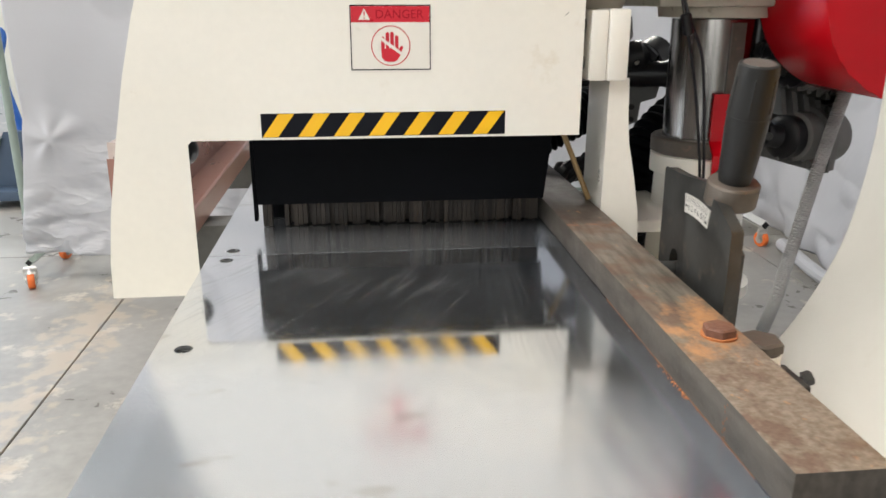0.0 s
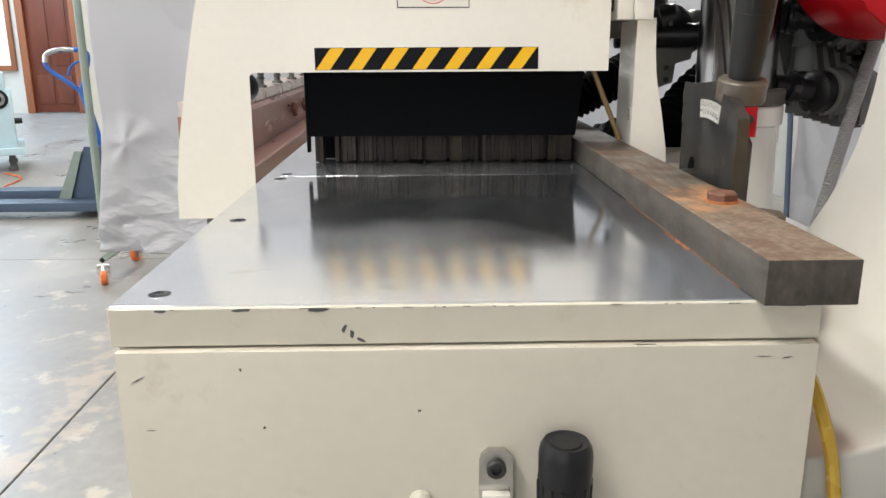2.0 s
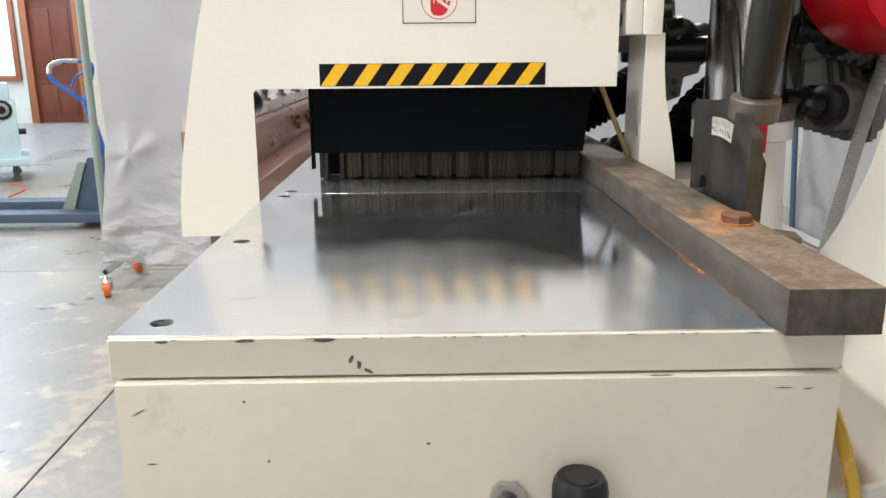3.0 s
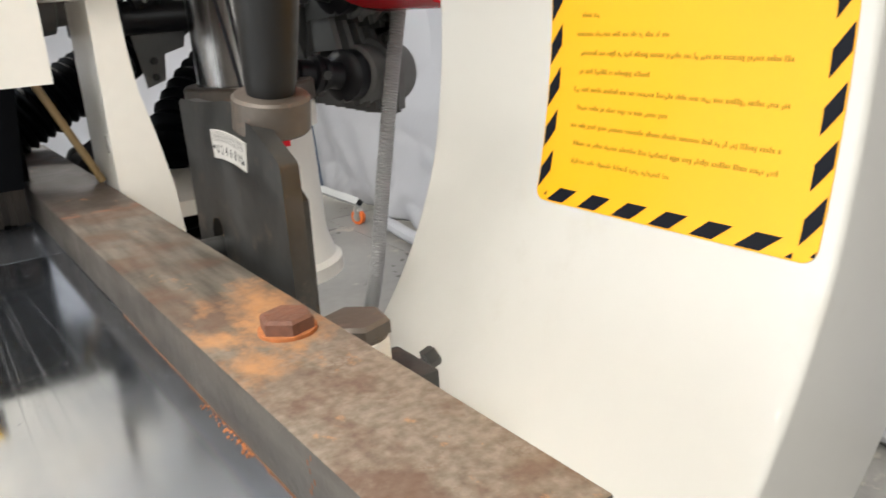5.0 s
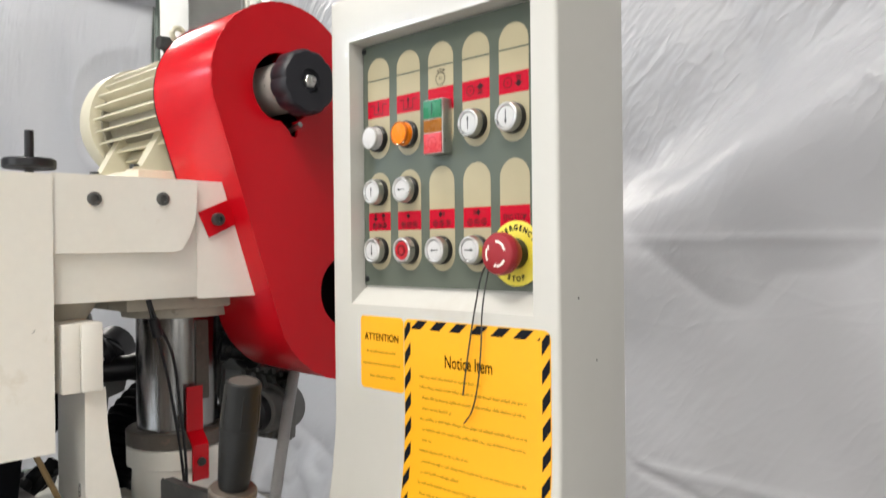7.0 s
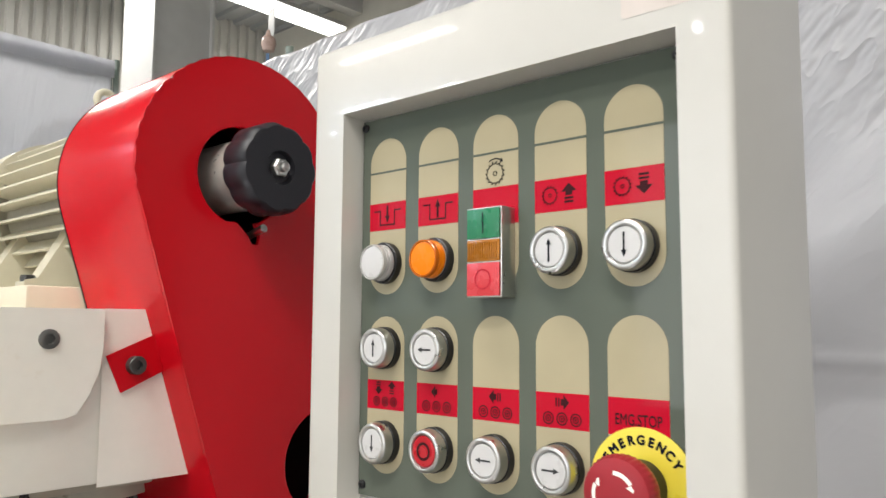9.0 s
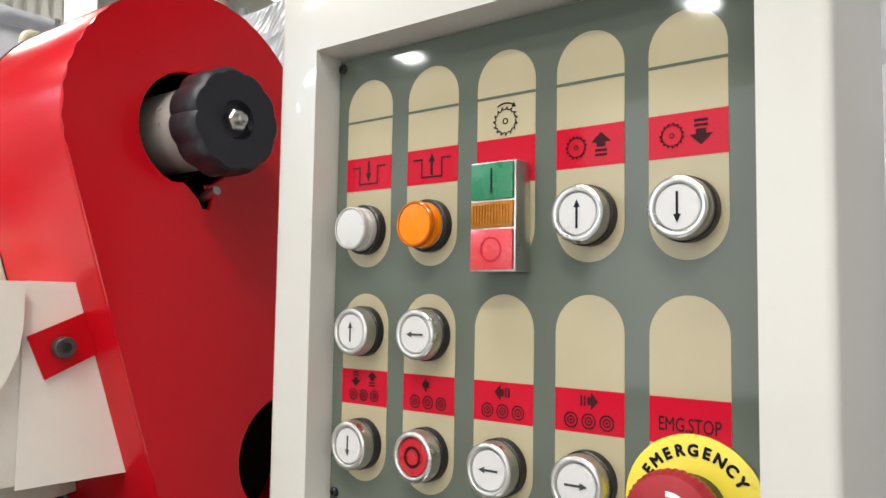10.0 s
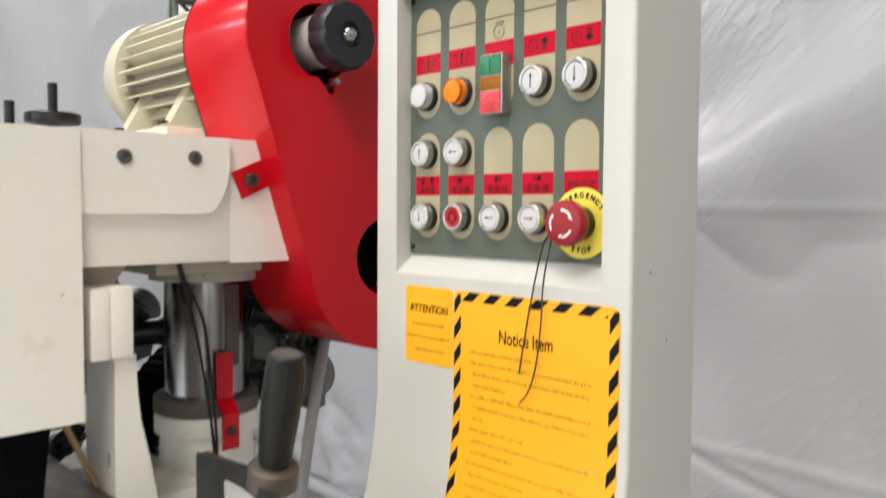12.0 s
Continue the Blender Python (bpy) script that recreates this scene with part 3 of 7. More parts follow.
def box(x0, x1, y0, y1, z0, z1, bevel=0.0, bm=None, seg=2):
    bm = bm or bmesh.new()
    vs = [bm.verts.new((x, y, z)) for x in (x0, x1) for y in (y0, y1) for z in (z0, z1)]
    faces = [bm.faces.new([vs[i] for i in f]) for f in ((0, 1, 3, 2), (4, 6, 7, 5), (0, 4, 5, 1), (2, 3, 7, 6), (0, 2, 6, 4), (1, 5, 7, 3))]
    if bevel:
        edges = list({e for f in faces for e in f.edges})
        bmesh.ops.bevel(bm, geom=edges, offset=bevel, segments=seg, profile=0.6, affect="EDGES")
    return bm


AXES = {"x": (1, 2), "y": (0, 2), "z": (0, 1)}


def prism(outline, axis, a0, a1, bevel=0.0, bm=None, holes=(), seg=2):
    """A flat outline, with holes, drawn out along an axis."""
    own = bm is None
    bm = bm or bmesh.new()
    i, j = AXES[axis]
    k = "xyz".index(axis)

    def vert(p, a):
        co = [0.0, 0.0, 0.0]
        co[i], co[j], co[k] = p[0], p[1], a
        return bm.verts.new(co)

    made = []
    if not holes:
        lo, hi = [vert(p, a0) for p in outline], [vert(p, a1) for p in outline]
        made += [bm.faces.new(lo), bm.faces.new(hi)]
        n = len(lo)
        for q in range(n):
            bm.faces.new((lo[q], lo[(q + 1) % n], hi[(q + 1) % n], hi[q]))
    else:
        loops = [outline, *holes]
        rims = []
        for a in (a0, a1):
            rings = [[vert(p, a) for p in lp] for lp in loops]
            edges = []
            for r in rings:
                edges += [bm.edges.new((r[q], r[(q + 1) % len(r)])) for q in range(len(r))]
            made += [g for g in bmesh.ops.triangle_fill(bm, edges=edges, use_beauty=True)["geom"] if isinstance(g, bmesh.types.BMFace)]
            rims.append(rings)
        for lo, hi in zip(*rims):
            n = len(lo)
            for q in range(n):
                bm.faces.new((lo[q], lo[(q + 1) % n], hi[(q + 1) % n], hi[q]))
    if bevel and own:
        bm.normal_update()
        rim = [e for e in bm.edges if len(e.link_faces) == 2 and ((e.link_faces[0] in made) != (e.link_faces[1] in made))]
        bmesh.ops.bevel(bm, geom=rim, offset=bevel, segments=seg, profile=0.6, affect="EDGES")
    return bm


def turned(points, centre, axis=(0, 0, 1), seg=32, bm=None):
    """A body turned round an axis: points are (distance along it, radius)."""
    bm = bm or bmesh.new()
    q = Vector((0, 0, 1)).rotation_difference(Vector(axis).normalized())
    rings = []
    for h, r in points:
        if r < 1e-6:
            rings.append([bm.verts.new(Vector(centre) + q @ Vector((0, 0, h)))])
        else:
            rings.append([bm.verts.new(Vector(centre) + q @ Vector((r * math.cos(2 * math.pi * k / seg), r * math.sin(2 * math.pi * k / seg), h))) for k in range(seg)])
    for lo, hi in zip(rings, rings[1:]):
        for k in range(seg):
            a, b_, c, d = lo[k % len(lo)], lo[(k + 1) % len(lo)], hi[(k + 1) % len(hi)], hi[k % len(hi)]
            vs = []
            for v in (a, b_, c, d):
                if v not in vs:
                    vs.append(v)
            if len(vs) > 2:
                bm.faces.new(vs)
    for ring, flip in ((rings[0], True), (rings[-1], False)):
        if len(ring) > 2:
            bm.faces.new(ring[::-1] if flip else ring)
    return bm


def rod(p0, p1, r, seg=20, bm=None, bevel=0.0):
    d = (Vector(p1) - Vector(p0)).length
    e = bevel
    pts = [(0, r), (d, r)] if not e else [(0, r - e), (e, r), (d - e, r), (d, r - e)]
    return turned(pts, p0, Vector(p1) - Vector(p0), seg, bm)


def hexagon(centre, axis, r, h, bm=None, turn=0.0):
    bm = bm or bmesh.new()
    q = Vector((0, 0, 1)).rotation_difference(Vector(axis).normalized())
    rings = []
    for hh, rr in ((0, r), (h * 0.8, r), (h, r * 0.86)):
        rings.append([bm.verts.new(Vector(centre) + q @ Vector((rr * math.cos(turn + math.pi * k / 3), rr * math.sin(turn + math.pi * k / 3), hh))) for k in range(6)])
    for lo, hi in zip(rings, rings[1:]):
        for k in range(6):
            bm.faces.new((lo[k], lo[(k + 1) % 6], hi[(k + 1) % 6], hi[k]))
    bm.faces.new(rings[0][::-1]), bm.faces.new(rings[-1])
    return bm


def smooth_path(points, n=8):
    """Catmull-Rom points through the given ones."""
    pts = [Vector(p) for p in points]
    pts = [2 * pts[0] - pts[1], *pts, 2 * pts[-1] - pts[-2]]
    out = []
    for a, b_, c, d in zip(pts, pts[1:], pts[2:], pts[3:]):
        for k in range(n):
            t = k / n
            out.append(0.5 * (2 * b_ + (c - a) * t + (2 * a - 5 * b_ + 4 * c - d) * t * t + (3 * b_ - a - 3 * c + d) * t ** 3))
    out.append(pts[-2])
    return out


def tube(points, r, seg=12, n=8, bm=None, ribs=0, rib=0.0):
    """A hose or wire along a smooth path; ribs: corrugations along its whole length."""
    bm = bm or bmesh.new()
    path = smooth_path(points, n)
    if ribs:
        lens = [0.0]
        for a, b_ in zip(path, path[1:]):
            lens.append(lens[-1] + (b_ - a).length)
        fine = []
        for k in range(ribs * 4 + 1):
            s = lens[-1] * k / (ribs * 4)
            i = min(max(0, next((q for q, v in enumerate(lens) if v >= s), len(lens) - 1) - 1), len(path) - 2)
            f = (s - lens[i]) / max(1e-9, lens[i + 1] - lens[i])
            fine.append(path[i].lerp(path[i + 1], min(1, max(0, f))))
        path = fine
    side = None
    rings = []
    for k, p in enumerate(path):
        d = (path[min(k + 1, len(path) - 1)] - path[max(k - 1, 0)]).normalized()
        if side is None:
            side = d.orthogonal().normalized()
        side = (side - d * side.dot(d)).normalized()
        up = d.cross(side)
        rr = r + (rib * (1, 0.6, -0.6, 0.2)[k % 4] if ribs else 0)
        rings.append([bm.verts.new(p + rr * (math.cos(2 * math.pi * q / seg) * side + math.sin(2 * math.pi * q / seg) * up)) for q in range(seg)])
    for lo, hi in zip(rings, rings[1:]):
        for q in range(seg):
            bm.faces.new((lo[q], lo[(q + 1) % seg], hi[(q + 1) % seg], hi[q]))
    bm.faces.new(rings[0][::-1]), bm.faces.new(rings[-1])
    return bm


def arc(cx, cy, r, a0, a1, n=24):
    return [(cx + r * math.cos(radians(a0 + (a1 - a0) * k / n)), cy + r * math.sin(radians(a0 + (a1 - a0) * k / n))) for k in range(n + 1)]


def rounded(x0, x1, y0, y1, r, n=6):
    return arc(x1 - r, y1 - r, r, 0, 90, n) + arc(x0 + r, y1 - r, r, 90, 180, n) + arc(x0 + r, y0 + r, r, 180, 270, n) + arc(x1 - r, y0 + r, r, 270, 360, n)


def lettering(text, size, align="CENTER", bold=0.0):
    """Flat letters as a bmesh in the xy plane, with the height of size."""
    cu = bpy.data.curves.new("letters", "FONT")
    cu.body, cu.size, cu.align_x, cu.align_y, cu.resolution_u = text, size, align, "CENTER", 3
    ob = bpy.data.objects.new("letters", cu)
    me = bpy.data.meshes.new_from_object(ob)
    bm = bmesh.new()
    bm.from_mesh(me)
    if bold:
        # heavier strokes: the same letters set several times, a little apart
        for k in range(8):
            a = 2 * math.pi * k / 8
            n = len(bm.verts)
            bm.from_mesh(me)
            bm.verts.ensure_lookup_table()
            for v in bm.verts[n:]:
                v.co += Vector((bold * size * math.cos(a), bold * size * math.sin(a), -1e-6 * (k + 1)))
    bpy.data.objects.remove(ob)
    bpy.data.curves.remove(cu)
    bpy.data.meshes.remove(me)
    return bm


def flat(outlines, bm=None):
    """Flat faces in the xy plane."""
    bm = bm or bmesh.new()
    for o in outlines:
        bm.faces.new([bm.verts.new((p[0], p[1], 0)) for p in o])
    return bm


def place(bm, m):
    for v in bm.verts:
        v.co = m @ v.co
    return bm


def thicken(bm, depth):
    """Gives flat faces a small depth below them."""
    geo = bmesh.ops.extrude_face_region(bm, geom=bm.faces[:])
    for v in [g for g in geo["geom"] if isinstance(g, bmesh.types.BMVert)]:
        v.co.z -= depth
    return bm


FRONT = Matrix(((1, 0, 0, 0), (0, 0, -1, 0), (0, 1, 0, 0), (0, 0, 0, 1)))  # u = +x, v = +z, out = -y
SIDE = Matrix(((0, 0, -1, 0), (-1, 0, 0, 0), (0, 1, 0, 0), (0, 0, 0, 1)))  # u = -y, v = +z, out = -x


def decal(name, bm, mat, parent, m, label="", depth=0.0002):
    """Thin print or sticker: flat faces, given depth and set on a surface by m."""
    bmesh.ops.recalc_face_normals(bm, faces=bm.faces)
    if depth:
        thicken(bm, depth)
    return part(name, place(bm, m), mat, parent, label, smooth=0)


# ---- the hall ----
def floor_slabs():
    xs = [-14.0, -7.0, -4.05, -1.055, 1.95, 6.0]
    ys = [-9.0, -4.6, -0.6, 3.88, 7.9, 14.0]
    ground = single("floor", box(-14, 6, -9, 14, -0.3, -0.012), CONCRETE, "grey concrete floor slab with stained, scuffed patches", "floor", kind="structure")
    for x0, x1 in zip(xs, xs[1:]):
        for y0, y1 in zip(ys, ys[1:]):
            part("slab", box(x0 + 0.003, x1 - 0.003, y0 + 0.003, y1 - 0.003, -0.012, 0, 0.002, seg=1), CONCRETE, ground)


def corrugated(name, x0, x1, y, z0, z1, pitch, depth, mat, label):
    pts = []
    n = int((x1 - x0) / pitch)
    for k in range(n):
        a = x0 + k * pitch
        pts += [(a, y), (a + pitch * 0.52, y), (a + pitch * 0.62, y + depth), (a + pitch * 0.9, y + depth)]
    pts.append((x0 + n * pitch, y))
    outline = pts + [(x0 + n * pitch, y + 0.12), (x0, y + 0.12)]
    return single(name, prism(outline, "z", z0, z1), mat, label, "wall", kind="structure", smooth=0)


def hall():
    corrugated("wall_north", -3.5, 6.0, 8.6, 0, 5.2, 0.135, 0.035, CORRUGATED, "beige corrugated steel wall sheeting")
    single("wall_north_office", prism([(-14, 0), (-6.56, 0), (-6.56, 2.08), (-5.70, 2.08), (-5.70, 0), (-3.62, 0), (-3.62, 5.2), (-14, 5.2)], "y", 13.3, 13.5), HALL, "pale cream plastered wall with a door opening", "wall", kind="structure", smooth=0)
    single("wall_return", box(-3.62, -3.5, 8.60, 13.5, 0, 5.2), HALL, "pale cream partition wall", "wall", kind="structure", smooth=0)
    single("wall_east", box(6, 6.15, -9, 8.6, 0, 5.2), HALL, "pale painted hall wall", "wall", kind="structure", smooth=0)
    single("wall_south", prism([(-14, 0), (-5.6, 0), (-5.6, 4.2), (-0.4, 4.2), (-0.4, 0), (6.15, 0), (6.15, 5.2), (-14, 5.2)], "y", -7.1, -6.95), HALL, "pale painted hall wall with a wide doorway", "wall", kind="structure", smooth=0)
    single("wall_west", prism([(-7, 0), (-1.6, 0), (-1.6, 4.2), (5.6, 4.2), (5.6, 0), (13.5, 0), (13.5, 5.2), (-7, 5.2)], "x", -9.2, -9.05), HALL, "pale painted hall wall with a wide doorway", "wall", kind="structure", smooth=0)
    pts = []
    for k in range(0, 62):
        a = -9.2 + 0.25 * k
        pts += [(a, 5.2), (a + 0.13, 5.2), (a + 0.15, 5.16), (a + 0.23, 5.16)]
    single("ceiling", prism(pts + [(6.3, 5.2), (6.3, 5.3), (-9.2, 5.3)], "y", -7.2, 13.6), ROOF, "grey corrugated steel roof sheeting", "ceiling", kind="structure", smooth=0)
    for y in (0.0, 3.4, 6.8):
        single("roof_purlin", prism([(y, 4.98), (y + 0.16, 4.98), (y + 0.16, 5.0), (y + 0.02, 5.0), (y + 0.02, 5.13), (y + 0.16, 5.13), (y + 0.16, 5.155), (y, 5.155)], "x", -9.0, 6.0), GALV, "grey steel roof purlin under the roof sheets", "purlin", "roof purlins", "structure", smooth=0)
    column = thing("steel_column", "grey steel box-section column behind the sheeting", "column", (2.8, 5.3, 0), kind="structure")
    part("face", box(2.615, 3.03, 5.11, 5.13, 0, 5.15, 0.003), GALV, column)
    part("face", box(2.63, 3.03, 5.47, 5.49, 0, 5.15, 0.003), GALV, column)
    part("flange", box(2.595, 2.615, 5.08, 5.52, 0, 5.15, 0.003), GALV, column)
    part("flange", box(3.03, 3.05, 5.08, 5.52, 0, 5.15, 0.003), GALV, column)
    hook = thing("wire_hanger", "galvanised strip with a brown insulator hung on a wire", "hanger", (2.6, 3.77, 2.92))
    part("wire", rod((2.6, 3.765, 3.10), (2.6, 3.765, 5.16), 0.003, 6), GALV, hook)
    part("strip", box(2.598, 2.602, 3.735, 3.79, 2.975, 3.135, 0.001), GALV, hook)
    part("insulator", turned([(-0.09, 0.03), (-0.05, 0.042), (-0.02, 0.038), (0.0, 0.02), (0.03, 0.012)], (2.6, 3.785, 2.985), (0, 0, 1), 16), TERRACOTTA, hook)
    # the last three positions are bodies for added fill lamps
    for lx, ly in ((-3.2, 1.2), (-3.2, 5.2), (-0.6, 1.2), (1.4, 6.4), (-3.2, -2.8), (-2.0, -0.6), (-6.8, 9.0), (-7.4, 11.8)):
        lum = thing("ceiling_luminaire", "long white batten luminaire hung under the roof", "lamp", (lx, ly, 4.8), "ceiling luminaires")
        part("housing", prism([(lx - 0.17, 4.82), (lx - 0.1, 4.9), (lx + 0.1, 4.9), (lx + 0.17, 4.82)], "y", ly - 0.8, ly + 0.8), GALV, lum)
        part("diffuser", box(lx - 0.15, lx + 0.15, ly - 0.78, ly + 0.78, 4.79, 4.822, 0.004), LAMP, lum)
        for s in (-0.6, 0.6):
            part("hanger", rod((lx, ly + s, 4.9), (lx, ly + s, 5.2), 0.006), GALV, lum)


def east_luminaire():
    lum = thing("ceiling_luminaire", "long white batten luminaire hung under the roof", "lamp", (5.1, 7.1, 4.8), "ceiling luminaires")
    part("housing", prism([(6.93, 4.82), (7.0, 4.9), (7.2, 4.9), (7.27, 4.82)], "x", 4.3, 5.9), GALV, lum)
    part("diffuser", box(4.32, 5.88, 6.95, 7.25, 4.79, 4.822, 0.004), LAMP, lum)
    for s in (4.6, 5.6):
        part("hanger", rod((s, 7.1, 4.9), (s, 7.1, 5.2), 0.006), GALV, lum)


def high_bay_lamps():
    for x, y in ((-7.0, 7.3), (-7.5, 3.4)):
        lum = thing("high_bay_lamp", "round white high-bay lamp hung under the roof", "lamp", (x, y, 4.8), "high-bay lamps")
        part("reflector", turned([(4.80, 0.22), (4.90, 0.16), (4.98, 0.07), (5.02, 0.05)], (x, y, 0), (0, 0, 1), 28), GALV, lum)
        part("lens", turned([(4.785, 0.10), (4.788, 0.18), (4.799, 0.20)], (x, y, 0), (0, 0, 1), 28), LAMP, lum)
        part("hanger", rod((x, y, 5.02), (x, y, 5.2), 0.008), GALV, lum)


def office_door():
    door = thing("door_1", "dark red-brown panelled wooden door, shut", "door", (-6.13, 13.25, 0), kind="structure")
    part("leaf", box(-6.5, -5.76, 13.33, 13.37, 0.01, 2.03, 0.004), WOOD, door)
    for z0, z1 in ((0.15, 0.62), (0.78, 1.85)):
        for x0, x1 in ((-6.42, -6.16), (-6.1, -5.84)):
            part("panel", box(x0, x1, 13.315, 13.335, z0, z1, 0.008), WOOD, door)
    for x0, x1 in ((-6.62, -6.5), (-5.76, -5.64)):
        part("jamb", box(x0, x1, 13.27, 13.4, 0, 2.09, 0.004), TRIM_WOOD, door)
    part("lintel", box(-6.5, -5.76, 13.27, 13.4, 2.035, 2.09, 0.004), TRIM_WOOD, door)
    part("handle", rod((-5.82, 13.29, 1.02), (-5.94, 13.29, 1.02), 0.011), ALU, door)
    win = thing("window_1", "wood-framed glazed window beside the wooden door", "window", (-7.0, 13.25, 0.6), kind="structure")
    for x0, x1, z0, z1 in ((-7.3, -7.22, 0.7, 2.1), (-6.78, -6.70, 0.7, 2.1), (-7.22, -6.78, 2.02, 2.1), (-7.22, -6.78, 0.7, 0.78)):
        part("frame", box(x0, x1, 13.24, 13.3, z0, z1, 0.004), TRIM_WOOD, win)
    part("pane", box(-7.22, -6.78, 13.27, 13.28, 0.78, 2.02), GLASS, win)


# ---- plastic sheeting screens ----
def sheet(name, x0, y0, x1, y1, z0, z1, seed, label, sag=0.0, folds=1.0, slant=0.0, nu=150, nv=84, swag=0.0, mat=None, gather=1.0, lean=0.0, tuck=None, flare=0.0):
    """A hanging sheet with folds, creases and a gathered foot. swag: depth of a diagonal fold; lean: how far its first edge draws in towards the head; tuck: (along, height, depth) of a gathered knot; flare: how far its foot swings out."""
    w = math.hypot(x1 - x0, y1 - y0)
    ux, uy = (x1 - x0) / w, (y1 - y0) / w
    nx, ny = -uy, ux
    verts, faces = [], []
    for j in range(nv + 1):
        v = j / nv
        for i in range(nu + 1):
            u = i / nu
            s = u * w
            z = z0 + (z1 - z0) * v - sag * math.sin(math.pi * u) * v
            d = 0.045 * folds * noise.noise(Vector((s * 1.6 + slant * z + seed, z * 0.55, seed)))
            d += 0.030 * folds * noise.noise(Vector((s * 4.2 + slant * 2 * z, z * 1.3 + seed, 3.1)))
            ridge = 1 - abs(noise.noise(Vector((s * 2.2 + z * 1.4 * slant + seed * 2, z * 1.7 - s * 0.6, 7.7))))
            d += 0.020 * folds * ridge ** 6
            if swag:
                y = y0 + uy * s
                hold = math.exp(-((y - 0.75) / 1.0) ** 2)
                up = 1.613 - 0.44 * (y - 1.248) + 0.02 * noise.noise(Vector((y * 3, 1.0, 0)))
                low = 1.329 - 0.57 * (y - 1.255) + 0.02 * noise.noise(Vector((y * 3, 9.0, 0)))
                if z > up:
                    o = -0.45 * math.exp(-((z - up) / 0.17) ** 2)
                elif z > low:
                    f = (up - z) / max(0.05, up - low)
                    o = -0.45 + 1.45 * (0.5 - 0.5 * math.cos(math.pi * f))
                else:
                    o = math.exp(-((low - z) / 0.26) ** 2)
                d -= swag * hold * o
                d -= 0.005 * max(0.0, 1 - abs(z - 1.322 - 0.012 * noise.noise(Vector((s, 2.0, 0)))) / 0.02)
                # sharp creases running down across the fold and over the foot
                for ya, za, yb, zb, rise in ((0.67, 1.815, 0.20, 1.40, 0.009), (0.58, 1.915, 0.15, 1.52, 0.009), (1.7, 0.62, -0.6, 0.58, 0.006), (1.55, 0.683, 0.1, 0.291, -0.010), (1.5, 0.52, 0.2, 0.034, 0.011)):
                    t = ((y - ya) * (yb - ya) + (z - za) * (zb - za)) / ((yb - ya) ** 2 + (zb - za) ** 2)
                    gap = math.hypot(y - ya - t * (yb - ya), z - za - t * (zb - za))
                    if -0.05 < t < 1.1:
                        d -= rise * max(0.0, 1 - gap / 0.022)
            if tuck:
                a, c = s - tuck[0], z - tuck[1]
                r = math.hypot(a, c) + 0.01
                d -= tuck[2] * math.exp(-(r / 0.07) ** 2)
                d += 0.35 * tuck[2] * math.cos(5 * math.atan2(c, a) + 0.8) * math.exp(-r / 0.22) * min(1.0, r / 0.06)
            d *= min(1.0, (1 - v) * 5 + 0.2)
            d -= flare * max(0.0, 1 - (z - z0) / 0.7) ** 2 * min(1.0, max(0.0, (s - 0.7) / 0.6))
            foot = max(0.0, 1 - v * 5.5)
            d += gather * foot * 0.06 * noise.noise(Vector((s * 6.0, z * 4.0 + seed, 1.3)))
            d += gather * foot * 0.05 * (0.35 - abs(noise.noise(Vector((s * 5.0 + z * 3.0, z * 7.0 - s * 2.0 + seed, 8.3)))))
            head = max(0.0, v * 14 - 13)
            d += head * 0.008 * math.sin(s * 19 + 2 * noise.noise(Vector((s * 3, seed, 0))))
            zz = z + (0.03 * noise.noise(Vector((s * 2.4, seed, 5.0))) if j == 0 else 0)
            q = s + lean * (1 - u) ** 2 * min(1.0, max(0.0, (z - z0) / 0.6))
            verts.append((x0 + ux * q + nx * d, y0 + uy * q + ny * d, zz))
    for j in range(nv):
        for i in range(nu):
            a = j * (nu + 1) + i
            faces.append((a, a + 1, a + nu + 2, a + nu + 1))
    me = bpy.data.meshes.new(name)
    me.from_pydata(verts, [], faces)
    me.materials.append(mat or SHEETING)
    for p in me.polygons:
        p.use_smooth = True
    ob = new(name, me)
    mod = ob.modifiers.new("thickness", "SOLIDIFY")
    mod.thickness = 0.003
    return tagged(ob, label, "plastic sheet")


def castor(x, y, towards, group):
    c = thing("castor", "small swivel castor with an orange tyre on the floor", "castor", (x, y, 0), group)
    ang = math.atan2(towards[1], towards[0])
    ax = Vector((math.cos(ang), math.sin(ang), 0))
    p = Vector((x, y, 0.04))
    part("tyre", turned([(-0.014, 0.026), (-0.014, 0.037), (-0.010, 0.040), (0.010, 0.040), (0.014, 0.037), (0.014, 0.026)], p, ax, 24), ORANGE, c)
    part("hub", turned([(-0.016, 0.006), (-0.016, 0.022), (-0.009, 0.026), (0.009, 0.026), (0.016, 0.022), (0.016, 0.006)], p, ax, 20), ALU, c)
    fork = bmesh.new()
    for s in (-0.021, 0.021):
        q = p + ax * s
        turned([(-0.0015, 0.018), (0.0015, 0.018)], q, ax, 12, fork)
        rod(q, q + Vector((0, 0, 0.052)), 0.009, 8, fork)
    rod(p + ax * -0.024 + Vector((0, 0, 0.053)), p + ax * 0.024 + Vector((0, 0, 0.053)), 0.009, 8, fork)
    part("fork", fork, ALU, c)
    part("swivel", turned([(0.058, 0.022), (0.066, 0.024), (0.074, 0.024), (0.080, 0.018), (0.10, 0.008)], (x, y, 0), (0, 0, 1), 20), ALU, c)
    return c


